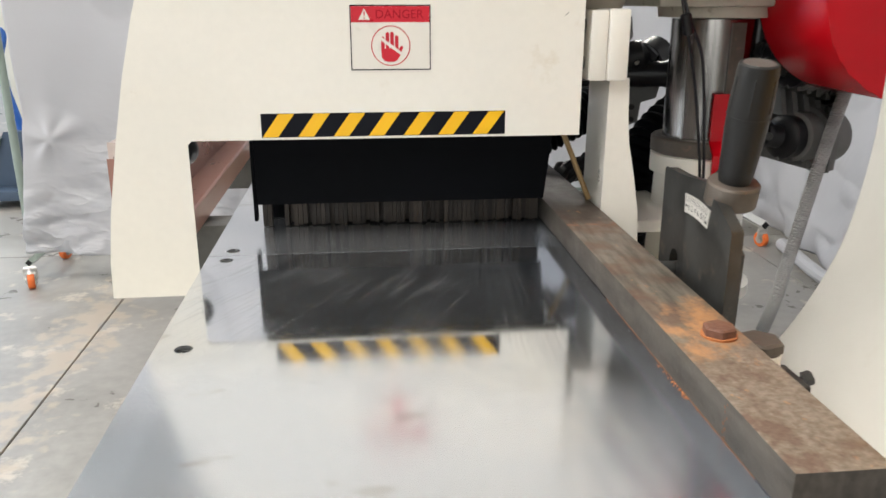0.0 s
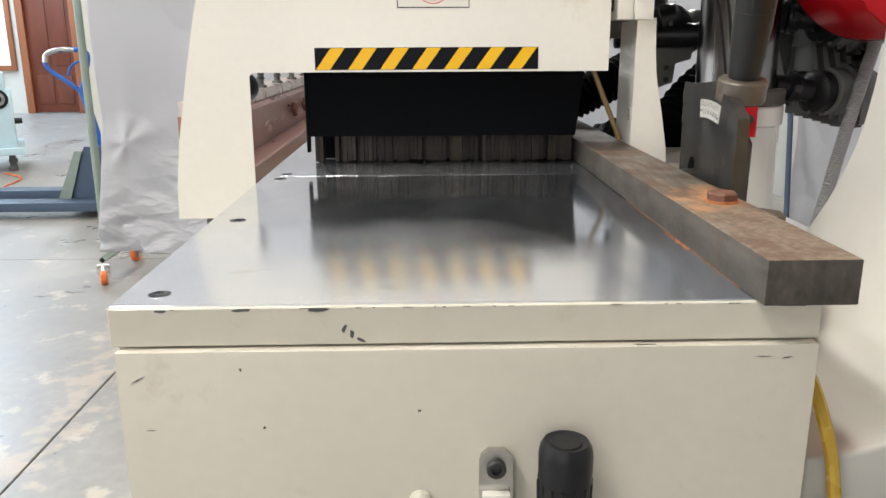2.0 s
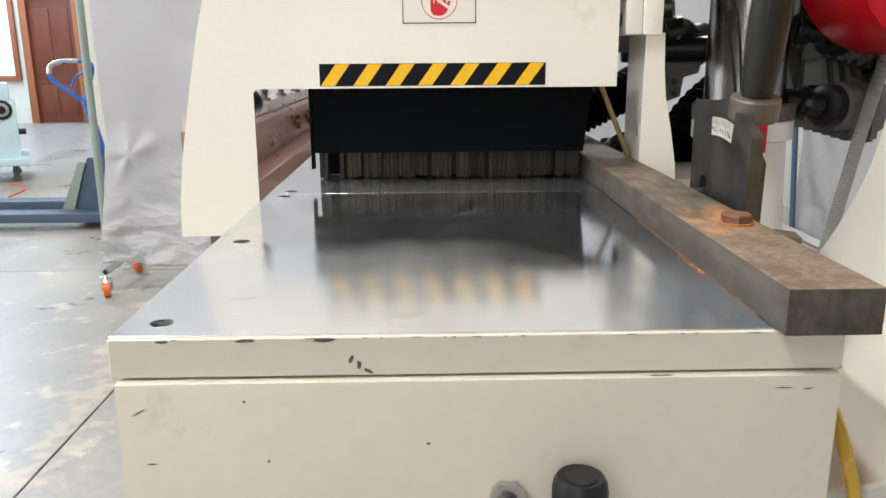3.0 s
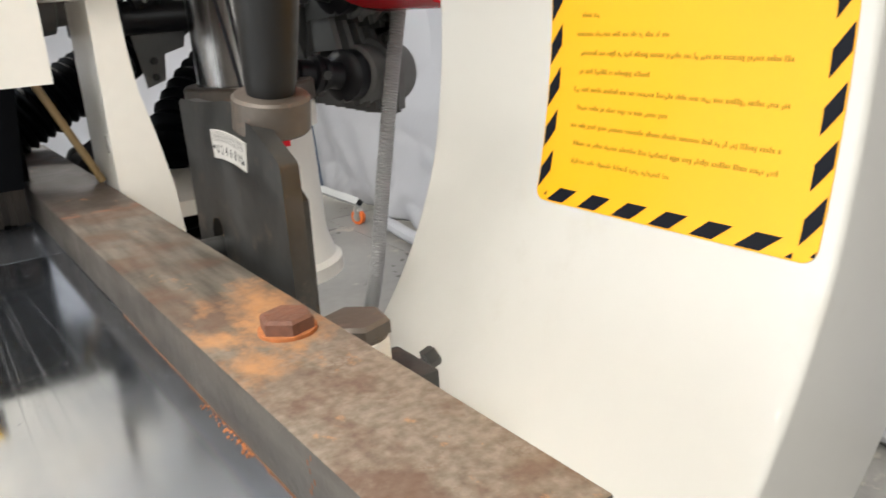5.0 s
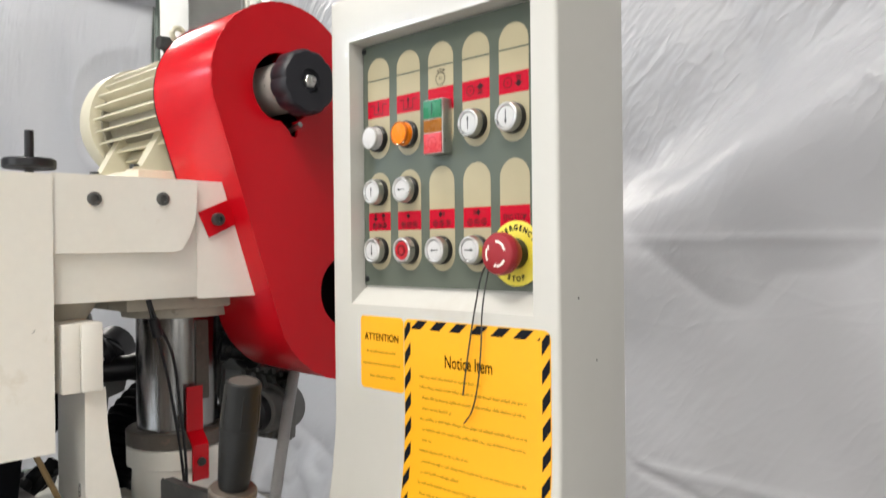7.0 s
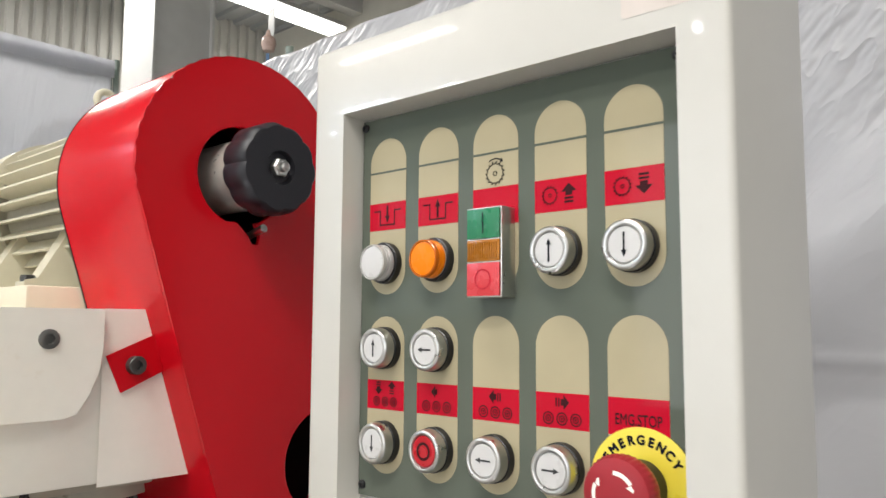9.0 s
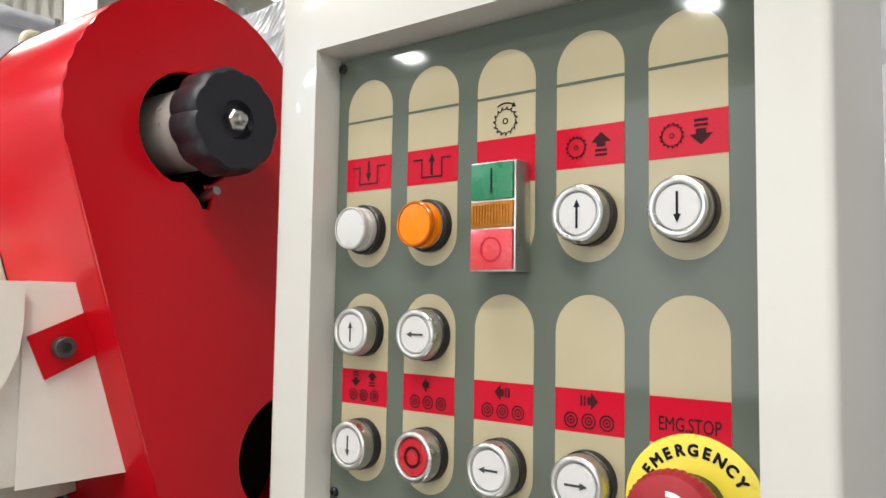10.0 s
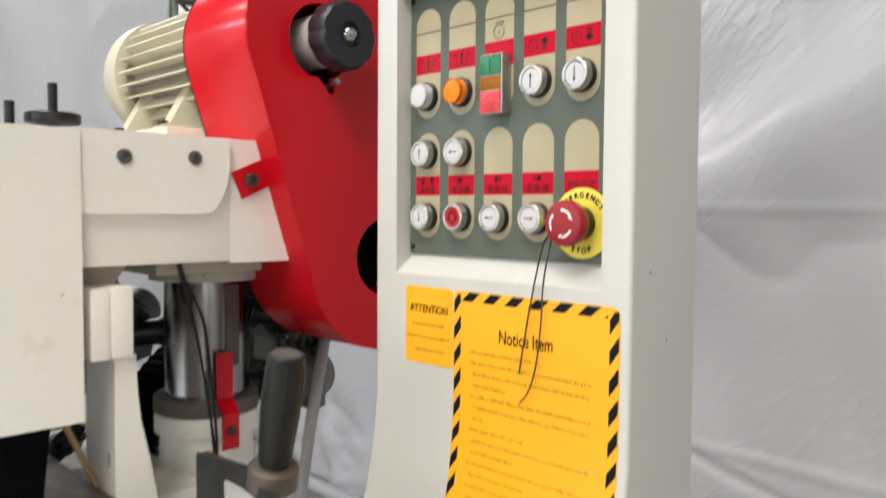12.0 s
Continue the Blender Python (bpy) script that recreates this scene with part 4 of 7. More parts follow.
def screen_frame(name, pts, top, label, reach=0.28, inset=0.0, metal=None, wheels=True):
    """Tube frame of a rolling screen: floor rails, uprights and top rail between two ends."""
    (x0, y0), (x1, y1) = pts
    fr = thing(name, label, "frame", ((x0 + x1) / 2, (y0 + y1) / 2, 0.1))
    part("bottom_rail", rod((x0, y0, 0.13), (x1, y1, 0.13), 0.02, 12), GREEN_GREY, fr)
    part("top_rail", rod((x0, y0, top), (x1, y1, top), 0.02, 12), GREEN_GREY, fr)
    for side, (x, y) in zip((1, -1), pts):
        part("upright", rod((x, y, 0.13 if wheels else 0.0), (x, y, top + 0.06), 0.018, 12), GREEN_GREY, fr)
        dx, dy = (y1 - y0), -(x1 - x0)
        d = math.hypot(dx, dy)
        dx, dy = dx / d * reach, dy / d * reach
        x += side * inset * (x1 - x0) / d
        foot = bmesh.new()
        a, b_ = Vector((x - dx, y - dy, 0.118)), Vector((x + dx, y + dy, 0.118))
        rod(a, b_, 0.018 if metal is None else 0.026, 4, foot)
        bar = part("foot", foot, metal or GREEN_GREY, fr)
        for end, out in ((a, a - b_), (b_, b_ - a)):
            part("open_end", rod(end, end + out.normalized() * 0.001, 0.014 if metal is None else 0.021, 4), BLACK, bar, "dark open tube end")
        if not wheels:
            continue
        castor(x + dx * (0.97 if metal else 1), y + dy * (0.97 if metal else 1), (1, 0.35), "screen castors")
        castor(x - dx, y - dy, (1, -0.2), "screen castors")
    return fr


def screens():
    sheet("plastic_curtain", -1.515, 3.44, 0.55, 3.48, 0.15, 2.4, 2.0, "grey plastic sheet hung over a rolling frame, crumpled at the foot", folds=0.7, mat=SHEET_SOFT, gather=1.6, nu=220, nv=170, lean=0.075, tuck=(0.13, 0.66, 0.03))
    screen_frame("screen_frame", [(-1.557, 3.63), (0.5, 3.63)], 2.38, "grey-green tubular screen frame on castors", 0.212, 0.065)
    sheet("plastic_curtain", 0.35, 4.42, 2.02, 4.40, 0.10, 2.82, 5.0, "light grey plastic sheet with soft vertical folds", folds=1.5, mat=SHEET_THIN)
    band = [(0.35 + 1.67 * k / 40, 2.822) for k in range(41)]
    band += [(x, 2.728 + 0.006 * noise.noise(Vector((x * 7, 0.0, 2.0)))) for x, z in reversed(band)]
    single("sewn_hem", prism(band, "y", 4.374, 4.379), SHEET_THIN, "flat sewn top hem of the light grey plastic sheet", "hem")
    sheet("plastic_curtain", 2.13, 4.30, 2.06, -2.6, 0.06, 2.56, 9.0, "shiny grey plastic sheet with diagonal creases and a crinkled head", folds=0.8, slant=0.9, nu=520, nv=190, swag=0.095, flare=0.09)
    screen_frame("screen_frame", [(2.16, 3.0), (2.16, -1.8)], 2.55, "grey-green tubular screen frame behind the shiny sheet", 0.06, wheels=False)
    rear_frame = screen_frame("screen_frame", [(0.45, 4.46), (2.03, 4.46)], 2.78, "tubular screen frame with galvanised feet behind the light grey sheet", 0.80, 0.0, GALV)
    single("rolled_hem", tube([(2.075, 3.56, 0.05), (2.04, 3.35, 0.05), (1.98, 2.9, 0.055), (1.95, 1.6, 0.05), (1.93, 0.6, 0.05), (1.92, -1.2, 0.05)], 0.032, 10, 5), SHEETING, "rolled weighted hem of the plastic sheet on the floor", "hem")
    part("brace", rod((2.04, 4.10, 0.12), (2.085, 4.37, 1.35), 0.015, 12), BLUE_GREY, rear_frame, "grey-blue steel brace")
    # tie of cloth and bracket where two sheets meet
    tie = thing("sheet_clamp", "dark clamp with a cloth tie between two sheets", "clamp", (2.08, 4.36, 2.5))
    part("clamp", rod((2.02, 4.36, 2.52), (2.2, 4.34, 2.52), 0.04, 14, bevel=0.01), CAST, tie)
    part("upright", rod((2.06, 4.44, 0.0), (2.06, 4.44, 2.85), 0.016, 10), GREEN_GREY, tie)
    part("tie", tube([(2.06, 4.38, 2.50), (2.09, 4.33, 2.42), (2.07, 4.36, 2.3), (2.1, 4.34, 2.2)], 0.012, 8), DARK_STEEL, tie)


# ---- things at the far side of the hall ----
def pallet_jack():
    j = thing("pallet_jack", "blue hand pallet truck with a looped chrome-tipped handle", "pallet truck", (-2.4, 5.2, 0))
    part("handle_shaft", rod((-2.23, 5.15, 0.82), (-2.12, 5.2, 0.2), 0.026, 12), BLUE, j)
    loop = smooth_path([(-2.24, 5.15, 0.80), (-2.34, 5.14, 0.88), (-2.43, 5.14, 0.95), (-2.43, 5.14, 1.03), (-2.34, 5.14, 1.06), (-2.2, 5.14, 1.06), (-2.16, 5.14, 1.02), (-2.19, 5.15, 0.92), (-2.23, 5.15, 0.82)], 4)
    part("handle_loop", tube(loop, 0.015, 10, 1), BLUE, j)
    part("grip", tube([(-2.44, 5.14, 0.985), (-2.425, 5.14, 1.035), (-2.34, 5.14, 1.062), (-2.24, 5.14, 1.062)], 0.0165, 10, 5), ALU, j)
    part("lever", tube([(-2.3, 5.13, 0.9), (-2.27, 5.13, 0.96), (-2.22, 5.14, 0.99)], 0.008, 8), BLUE, j)
    part("head", prism([(-2.36, 0.06), (-2.02, 0.06), (-2.02, 0.44), (-2.2, 0.44)], "y", 5.02, 5.4, 0.01), BLUE_GREY, j)
    part("brace", prism([(-2.42, 0.06), (-2.34, 0.06), (-2.22, 0.42), (-2.26, 0.42)], "y", 5.0, 5.02, 0.003), GREEN_GREY, j)
    for y in (4.86, 5.32):
        part("fork", box(-3.9, -2.0, y, y + 0.16, 0.05, 0.11, 0.008), BLUE_GREY, j)
    for x, y in ((-3.7, 4.94), (-3.7, 5.40), (-2.1, 5.16)):
        part("wheel", rod((x, y - 0.04, 0.04), (x, y + 0.04, 0.04), 0.04, 16), BLACK, j)


def blue_machine():
    m = thing("workshop_machine", "pale blue workshop machine with a black dial", "machine", (-3.62, 6.95, 0))
    part("body", box(-4.5, -3.62, 6.95, 7.7, 0.17, 0.70, 0.02), PALE_BLUE, m)
    part("top", box(-4.5, -3.66, 6.98, 7.66, 0.70, 0.86, 0.02), PALE_BLUE, m)
    part("ledge", box(-4.55, -3.56, 6.88, 7.75, 0.15, 0.21, 0.01), PALE_BLUE, m)
    part("dial", turned([(0, 0.085), (0.02, 0.085), (0.03, 0.07), (0.03, 0.04), (0.035, 0.03), (0.035, 0)], (-3.73, 6.95, 0.64), (0, -1, 0), 24), BLACK, m)
    part("dial_face", turned([(0.031, 0.06), (0.033, 0.05), (0.033, 0)], (-3.73, 6.95, 0.64), (0, -1, 0), 24), ALU, m)
    part("knob", rod((-3.62, 6.9, 0.45), (-3.56, 6.9, 0.45), 0.025, 12), BLACK, m)
    for x in (-4.4, -3.68):
        for y in (7.0, 7.6):
            part("foot", turned([(0, 0.04), (0.03, 0.04), (0.05, 0.025), (0.15, 0.025)], (x, y, 0), (0, 0, 1), 14), CAST, m)
    mon = thing("monitor", "dark screen on the pale blue machine", "monitor", (-3.62, 6.95, 0.86))
    part("case", box(-4.2, -3.72, 7.15, 7.22, 0.92, 1.25, 0.01), BLACK, mon)
    part("stand", box(-4.0, -3.92, 7.16, 7.24, 0.86, 0.93, 0.004), BLACK, mon)
    for ob in (m, mon):
        ob.rotation_euler.z = radians(27)
    single("extension_cable", tube([(-3.7, 6.8, 0.006), (-3.4, 6.5, 0.006), (-3.3, 6.0, 0.006), (-3.0, 5.75, 0.006), (-2.5, 5.9, 0.006), (-2.2, 6.2, 0.006)], 0.006, 8, 8), ORANGE, "thin orange extension cable lying on the floor", "cable")


# ---- the planing machine: bed, table and fence ----
def machine_bed():
    bed = thing("machine_bed", "cream painted machine bed with chipped front edge", "machine bed", (0.05, 1.4, 0))
    part("body", box(-0.212, 0.312, 0.413, 2.7, 0.06, 0.8675, 0.003), CREAM_DULL, bed)
    part("plinth", box(-0.25, 0.36, 0.5, 2.75, 0, 0.07, 0.006), CAST, bed)
    part("slab", box(-0.2145, 0.3125, 0.4235, 1.0030, 0.8695, 0.8900, 0.001, seg=1), CREAM_DULL, bed)
    part("front_lip", box(-0.2155, 0.3135, 0.4195, 0.4233, 0.8695, 0.8990, 0.0008, seg=1), CREAM_DULL, bed, "cream painted edge with dark chips")
    part("rear_slab", box(-0.2145, 0.3125, 1.0045, 2.7, 0.8695, 0.8900, 0.001, seg=1), DARK_STEEL, bed)
    rnd = random.Random(4)

    def chip(cx, cz, w, h, tilt=0.0):
        pts = []
        for k in range(14):
            a = 2 * math.pi * k / 14
            r = rnd.uniform(0.65, 1.15)
            u, v = 0.5 * w * r * math.cos(a), 0.5 * h * r * math.sin(a)
            pts.append((cx + u * math.cos(tilt) - v * math.sin(tilt), cz + u * math.sin(tilt) + v * math.cos(tilt)))
        pts = [(p[0], min(p[1], 0.8984)) for p in pts]
        y = 0.4195 if cz > 0.869 else 0.413
        decal("paint_chip", flat([pts]), CAST, bed, Matrix.Translation((0, y - 0.0004, 0)) @ FRONT, depth=0.0003)

    for cx, cz, w, h, tilt in ((-0.176, 0.897, 0.010, 0.003, 0), (-0.118, 0.8972, 0.015, 0.0026, 0), (-0.061, 0.8972, 0.018, 0.0034, 0.05), (0.29, 0.8965, 0.03, 0.003, 0), (-0.043, 0.882, 0.003, 0.008, -0.5), (-0.037, 0.8775, 0.003, 0.007, -0.3), (-0.031, 0.873, 0.008, 0.003, -0.6), (-0.038, 0.8795, 0.002, 0.003, 0), (-0.12, 0.853, 0.002, 0.003, 0), (-0.196, 0.846, 0.012, 0.0012, 0.5), (-0.105, 0.806, 0.002, 0.0025, 0), (0.012, 0.818, 0.003, 0.002, 0), (0.27, 0.858, 0.012, 0.001, 0), (0.288, 0.857, 0.008, 0.001, 0.1), (0.18, 0.869, 0.02, 0.0012, 0), (-0.19, 0.805, 0.008, 0.0008, 0)):
        chip(cx, cz, w, h, tilt)
    for k in range(16):
        chip(rnd.uniform(-0.21, 0.25), 0.8982, rnd.uniform(0.002, 0.010), 0.0009)
    # fittings on the front
    knob = thing("clamp_knob", "black ribbed plastic knob on a stud", "knob", (0.1185, 0.385, 0.71))
    pts = [(0, 0.017), (0.05, 0.0195), (0.086, 0.020), (0.092, 0.019), (0.096, 0.0165), (0.0945, 0.0125), (0.094, 0.0)]
    part("cap", turned(pts, (0.1185, 0.385, 0.71), (0, 0, 1), 28), BLACK, knob)
    part("inlay", turned([(0.0945, 0.0115), (0.0955, 0.011), (0.0955, 0)], (0.1185, 0.385, 0.71), (0, 0, 1), 24), GRIP, knob)
    for k in range(14):
        a = 2 * math.pi * k / 14
        part("rib", rod((0.1185 + 0.0175 * math.cos(a), 0.385 + 0.0175 * math.sin(a), 0.712), (0.1185 + 0.0192 * math.cos(a), 0.385 + 0.0192 * math.sin(a), 0.775), 0.0018, 6), BLACK, knob)
    part("arm", box(0.1045, 0.1325, 0.385, 0.414, 0.66, 0.71, 0.004), CAST, knob)
    lat = thing("latch_bracket", "zinc-plated latch bracket with a socket screw", "latch", (0.069, 0.41, 0.75))
    part("plate", prism([(0.058, 0.66), (0.081, 0.66), (0.081, 0.782), (0.076, 0.787), (0.063, 0.787), (0.058, 0.782)], "y", 0.404, 0.4128, 0.0015), ALU, lat)
    part("screw", turned([(0, 0.0075), (0.004, 0.0075), (0.005, 0.0065), (0.005, 0.004), (0.002, 0.0035), (0.002, 0)], (0.0695, 0.404, 0.774), (0, -1, 0), 20), DARK_STEEL, lat)
    part("lip", box(0.059, 0.080, 0.396, 0.404, 0.70, 0.755, 0.001), STICKER_WHITE, lat)
    single("plug_button", turned([(0, 0.009), (0.004, 0.009), (0.007, 0.006), (0.008, 0)], (0.012, 0.4128, 0.742), (0, -1, 0), 20), CREAM_DULL, "small round cream blanking plug on the bed front", "plug")
    hose = thing("air_hose", "yellow plastic air hose hanging from the bed", "hose", (0.33, 0.43, 0.7))
    part("hose", tube([(0.322, 0.50, 0.85), (0.326, 0.45, 0.825), (0.334, 0.432, 0.79), (0.346, 0.43, 0.74), (0.352, 0.43, 0.66), (0.345, 0.44, 0.5), (0.35, 0.5, 0.3), (0.37, 0.6, 0.08)], 0.0055, 10), HOSE_YELLOW, hose)
    part("fitting", rod((0.322, 0.50, 0.85), (0.3125, 0.52, 0.86), 0.008, 12), ALU, hose)
    part("elbow", rod((0.340, 0.418, 0.706), (0.340, 0.45, 0.706), 0.012, 16, bevel=0.002), BLACK, hose)


def table_plates():
    def ring(x, y, r):
        return arc(x, y, r, 0, 340, 17)

    holes = [(-0.187, 0.4515), (-0.187, 0.712), (-0.189, 0.984)]
    front = thing("infeed_table", "scratched polished steel infeed table plate", "table plate", (0.05, 0.7, 0.89))
    part("plate", prism([(-0.2155, 0.4235), (0.3135, 0.4235), (0.3135, 1.0030), (-0.2155, 1.0030)], "z", 0.8902, 0.9, 0.0002, holes=[ring(x, y, 0.0088) for x, y in holes], seg=1), TABLE, front)
    rear = thing("rear_table", "polished steel rear table plate", "table plate", (0.05, 1.8, 0.89))
    part("plate", prism([(-0.2155, 1.0036), (0.3135, 1.0036), (0.3135, 2.7), (-0.2155, 2.7)], "z", 0.8902, 0.9002, 0.0002, holes=[ring(-0.186, 1.024, 0.0088)], seg=1), TABLE_DULL, rear)
    for (x, y), owner in zip(holes + [(-0.186, 1.024)], (front, front, front, rear)):
        bolt = turned([(0, 0.0072), (0.0055, 0.0072), (0.0065, 0.0062), (0.0065, 0.0036), (0.003, 0.0034), (0.003, 0)], (x, y, 0.8901), (0, 0, 1), 20)
        part("countersunk_screw", bolt, DARK_STEEL, owner, "dark socket screw in its counterbore")


def hex_bolt(name, at, axis, r, h, mat, label, washer=0.0, shank=0.0):
    b = thing(name, label, "bolt", at)
    part("head", hexagon(at, axis, r, h, turn=0.3), mat, b)
    if washer:
        part("washer", turned([(-0.002, washer), (0.0, washer)], at, axis, 24), FRESH_RUST if mat is RUST_BOLT else mat, b)
    if shank:
        part("shank", turned([(-shank, r * 0.5), (0, r * 0.5)], at, axis, 14), mat, b)
    return b


def fence_bar():
    f = thing("fence_bar", "rust-stained flat steel fence bar along the table", "fence", (0.297, 0.9, 0.9))
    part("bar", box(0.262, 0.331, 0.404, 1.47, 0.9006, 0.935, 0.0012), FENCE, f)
    rnd = random.Random(21)
    streaks = []
    for k in range(9):
        a = 0.502 + rnd.uniform(-0.003, 0.003)
        z0, z1 = 0.902 + 0.0035 * k, 0.9045 + 0.0035 * k
        w = rnd.uniform(0.0006, 0.0022)
        streaks.append([(-a - w, z0), (-a + w, z0), (-a + w * 0.7, z1), (-a - w * 0.8, z1)])
    decal("rust_streak", flat(streaks), RUST_LINE, f, Matrix.Translation((0.2618, 0, 0)) @ SIDE, depth=0.0001)
    ragged = [(0.2625, 0.80), (0.2625, 0.45)]
    for k in range(150):
        y = 0.45 + 0.35 * k / 149
        d = 0.0001 + (0.0024 if 0.47 < y < 0.66 else 0.001) * max(0.0, noise.noise(Vector((y * 60, 0.3, 0)))) + (0.0018 * max(0.0, noise.noise(Vector((y * 25, 4.3, 0)))) if y < 0.66 else 0)
        ragged.append((0.262 - d, y))
    part("rust_crust", prism(ragged, "z", 0.9002, 0.9011), RUST_LINE, f, "orange rust along the foot of the bar", smooth=0)
    lump = bmesh.new()
    for k in range(55):
        y = 0.566 + 0.066 * rnd.random() ** 1.4
        r = rnd.uniform(0.0003, 0.0011) * (1.0 if y < 0.6 else 0.6)
        bmesh.ops.create_icosphere(lump, subdivisions=1, radius=r, matrix=Matrix.Translation((0.2615 - 0.0035 * rnd.random() ** 2, y, 0.9003)))
    part("rust_lump", lump, FRESH_RUST, f, "crumbled orange rust at the foot of the bar", smooth=0)
    hex_bolt("fence_bolt", (0.307, 0.616, 0.9372), (0, 0, 1), 0.0152, 0.0080, RUST_BOLT, "rust-brown hexagon bolt in the fence bar, orange rust round it", 0.0162)
    blk = thing("adjuster_block", "cream painted adjuster block beside the fence", "block", (0.37, 0.64, 0.85))
    part("boss", turned([(0, 0.021), (0.049, 0.021), (0.051, 0.019)], (0.360, 0.640, 0.858), (0, 0, 1), 24), CREAM, blk)
    part("foot", box(0.3135, 0.408, 0.615, 0.69, 0.80, 0.856, 0.006), CREAM, blk)
    hex_bolt("adjuster_bolt", (0.360, 0.640, 0.9095), (0, 0, 1), 0.0225, 0.010, COLLAR, "grey-brown oily hexagon bolt on the adjuster block", 0.0205)
    hex_bolt("set_screw", (0.411, 0.642, 0.872), (0.9, -0.1, 0.35), 0.0074, 0.009, DARK_STEEL, "dark hexagon set screw with a lock nut", 0.0, 0.04)
    part("lug", box(0.372, 0.406, 0.618, 0.668, 0.855, 0.877, 0.003), DARK_STEEL, blk)


# ---- infeed hood ----
def hood():
    h = thing("infeed_hood", "cream sheet-steel infeed hood over the table", "hood", (0, 1.06, 0.83))
    left = [(-0.356, 0.831), (-0.354, 0.88), (-0.345, 0.95), (-0.327, 1.046), (-0.309, 1.13), (-0.289, 1.205), (-0.262, 1.29), (-0.225, 1.36), (-0.19, 1.407)]
    outline = [(0.288, 1.407), (0.288, 1.0475), (-0.2325, 1.0475), (-0.2385, 1.0415), (-0.2395, 0.86), (-0.255, 0.831)] + left
    part("front_plate", prism(outline, "y", 1.047, 1.056, 0.0015), CREAM, h)
    part("top_plate", box(-0.19, 0.2875, 1.0562, 1.46, 1.398, 1.4065, 0.002), CREAM, h)
    part("side_plate", box(0.279, 0.2878, 1.0562, 1.46, 1.06, 1.3975, 0.002), CREAM, h)
    part("baffle", box(-0.15, 0.2785, 1.075, 1.0815, 1.0465, 1.3975), RUBBER, h)
    part("curtain", prism([(-0.157, 1.06), (-0.157, 0.9495), (0.250, 0.9495), (0.262, 1.06)], "y", 1.0825, 1.0865, 0.001), RUBBER, h, "black rubber hanging flap")
    part("flap_end", box(-0.1635, -0.159, 1.084, 1.10, 0.924, 1.05, 0.0005), RUBBER, h)
    m = Matrix.Translation((0.0, 1.047, 0.0)) @ FRONT
    tape = part("hazard_tape", prism([(-0.1405, 1.0492), (0.1855, 1.0492), (0.1855, 1.0808), (-0.1405, 1.0808)], "y", 1.0465, 1.0469), INK, h, "yellow and black diagonal hazard tape")
    for k in range(7):
        a = -0.1395 + k * 0.0467
        lo, hi = a, a + 0.0205
        pts = [(max(lo, -0.1405), 1.0496), (hi, 1.0496), (hi + 0.0225, 1.0804), (lo + 0.0225, 1.0804)]
        pts = [(min(p[0], 0.185), p[1]) for p in pts]
        decal("yellow_stripe", flat([pts]), TAPE_YELLOW, tape, Matrix.Translation((0, 1.0463, 0)) @ FRONT, depth=0.0001)
    sign = part("danger_sticker", prism([(-0.0215, 1.1325), (0.0865, 1.1325), (0.0865, 1.2185), (-0.0215, 1.2185)], "y", 1.0465, 1.0469), STICKER_WHITE, h, "white danger sticker with red header")
    border = []
    for x0, x1, z0, z1 in ((-0.0195, 0.0845, 1.1355, 1.137), (-0.0195, 0.0845, 1.216, 1.2175), (-0.0195, -0.0182, 1.137, 1.216), (0.0832, 0.0845, 1.137, 1.216)):
        border.append([(x0, z0), (x1, z0), (x1, z1), (x0, z1)])
    up = Matrix.Translation((0, 1.0463, 0)) @ FRONT
    decal("border", flat(border), INK, sign, up, depth=0.0001)
    decal("header", flat([[(-0.018, 1.196), (0.083, 1.196), (0.083, 1.2158), (-0.018, 1.2158)]]), STICKER_RED, sign, up, depth=0.0001)
    up2 = Matrix.Translation((0, 1.0461, 0)) @ FRONT
    txt = place(lettering("DANGER", 0.0155), Matrix.Translation((0.044, 1.2055, 0)))
    decal("lettering", txt, HEADER_INK, sign, up2, depth=0)
    decal("mark", flat([[(-0.0016, 1.2035), (-0.0004, 1.2035), (-0.0001, 1.2095), (-0.0019, 1.2095)], [(-0.0017, 1.2005), (-0.0003, 1.2005), (-0.0003, 1.2022), (-0.0017, 1.2022)]]), STICKER_RED, sign, Matrix.Translation((0, 1.0459, 0)) @ FRONT, depth=0)
    decal("triangle", flat([[(-0.0085, 1.199), (0.0065, 1.199), (-0.001, 1.213)]]), STICKER_WHITE, sign, up2, depth=0.0001)
    decal("ring", prism(arc(0.0325, 1.1665, 0.0255, 0, 355, 48), "z", 0, 0.0001, holes=[arc(0.0325, 1.1665, 0.0243, 0, 355, 48)]), STICKER_RED, sign, up, depth=0)
    palm = [(0.0205, 1.152), (0.024, 1.1475), (0.029, 1.146), (0.036, 1.146), (0.041, 1.1485), (0.0445, 1.154), (0.0485, 1.1645), (0.0475, 1.1665), (0.0455, 1.166), (0.0425, 1.1615)]
    for k, top in enumerate((1.1795, 1.184, 1.1835, 1.178)):
        right = 0.0425 - 0.0060 * k
        palm += [(right, 1.163), (right, top - 0.0015), (right - 0.0012, top), (right - 0.0034, top), (right - 0.0046, top - 0.0015), (right - 0.0046, 1.163)]
    decal("warning_symbol", flat([palm]), STICKER_RED, sign, up, depth=0.0001)
    decal("slash", flat([[(0.0145, 1.177), (0.017, 1.180), (0.0505, 1.156), (0.048, 1.153)]]), STICKER_WHITE, sign, up2, depth=0.0001)
    decal("scratch", flat([[(0.262, 1.2035), (0.2635, 1.2035), (0.268, 1.208), (0.2665, 1.208)]]), CAST, h, m, depth=0.0001)
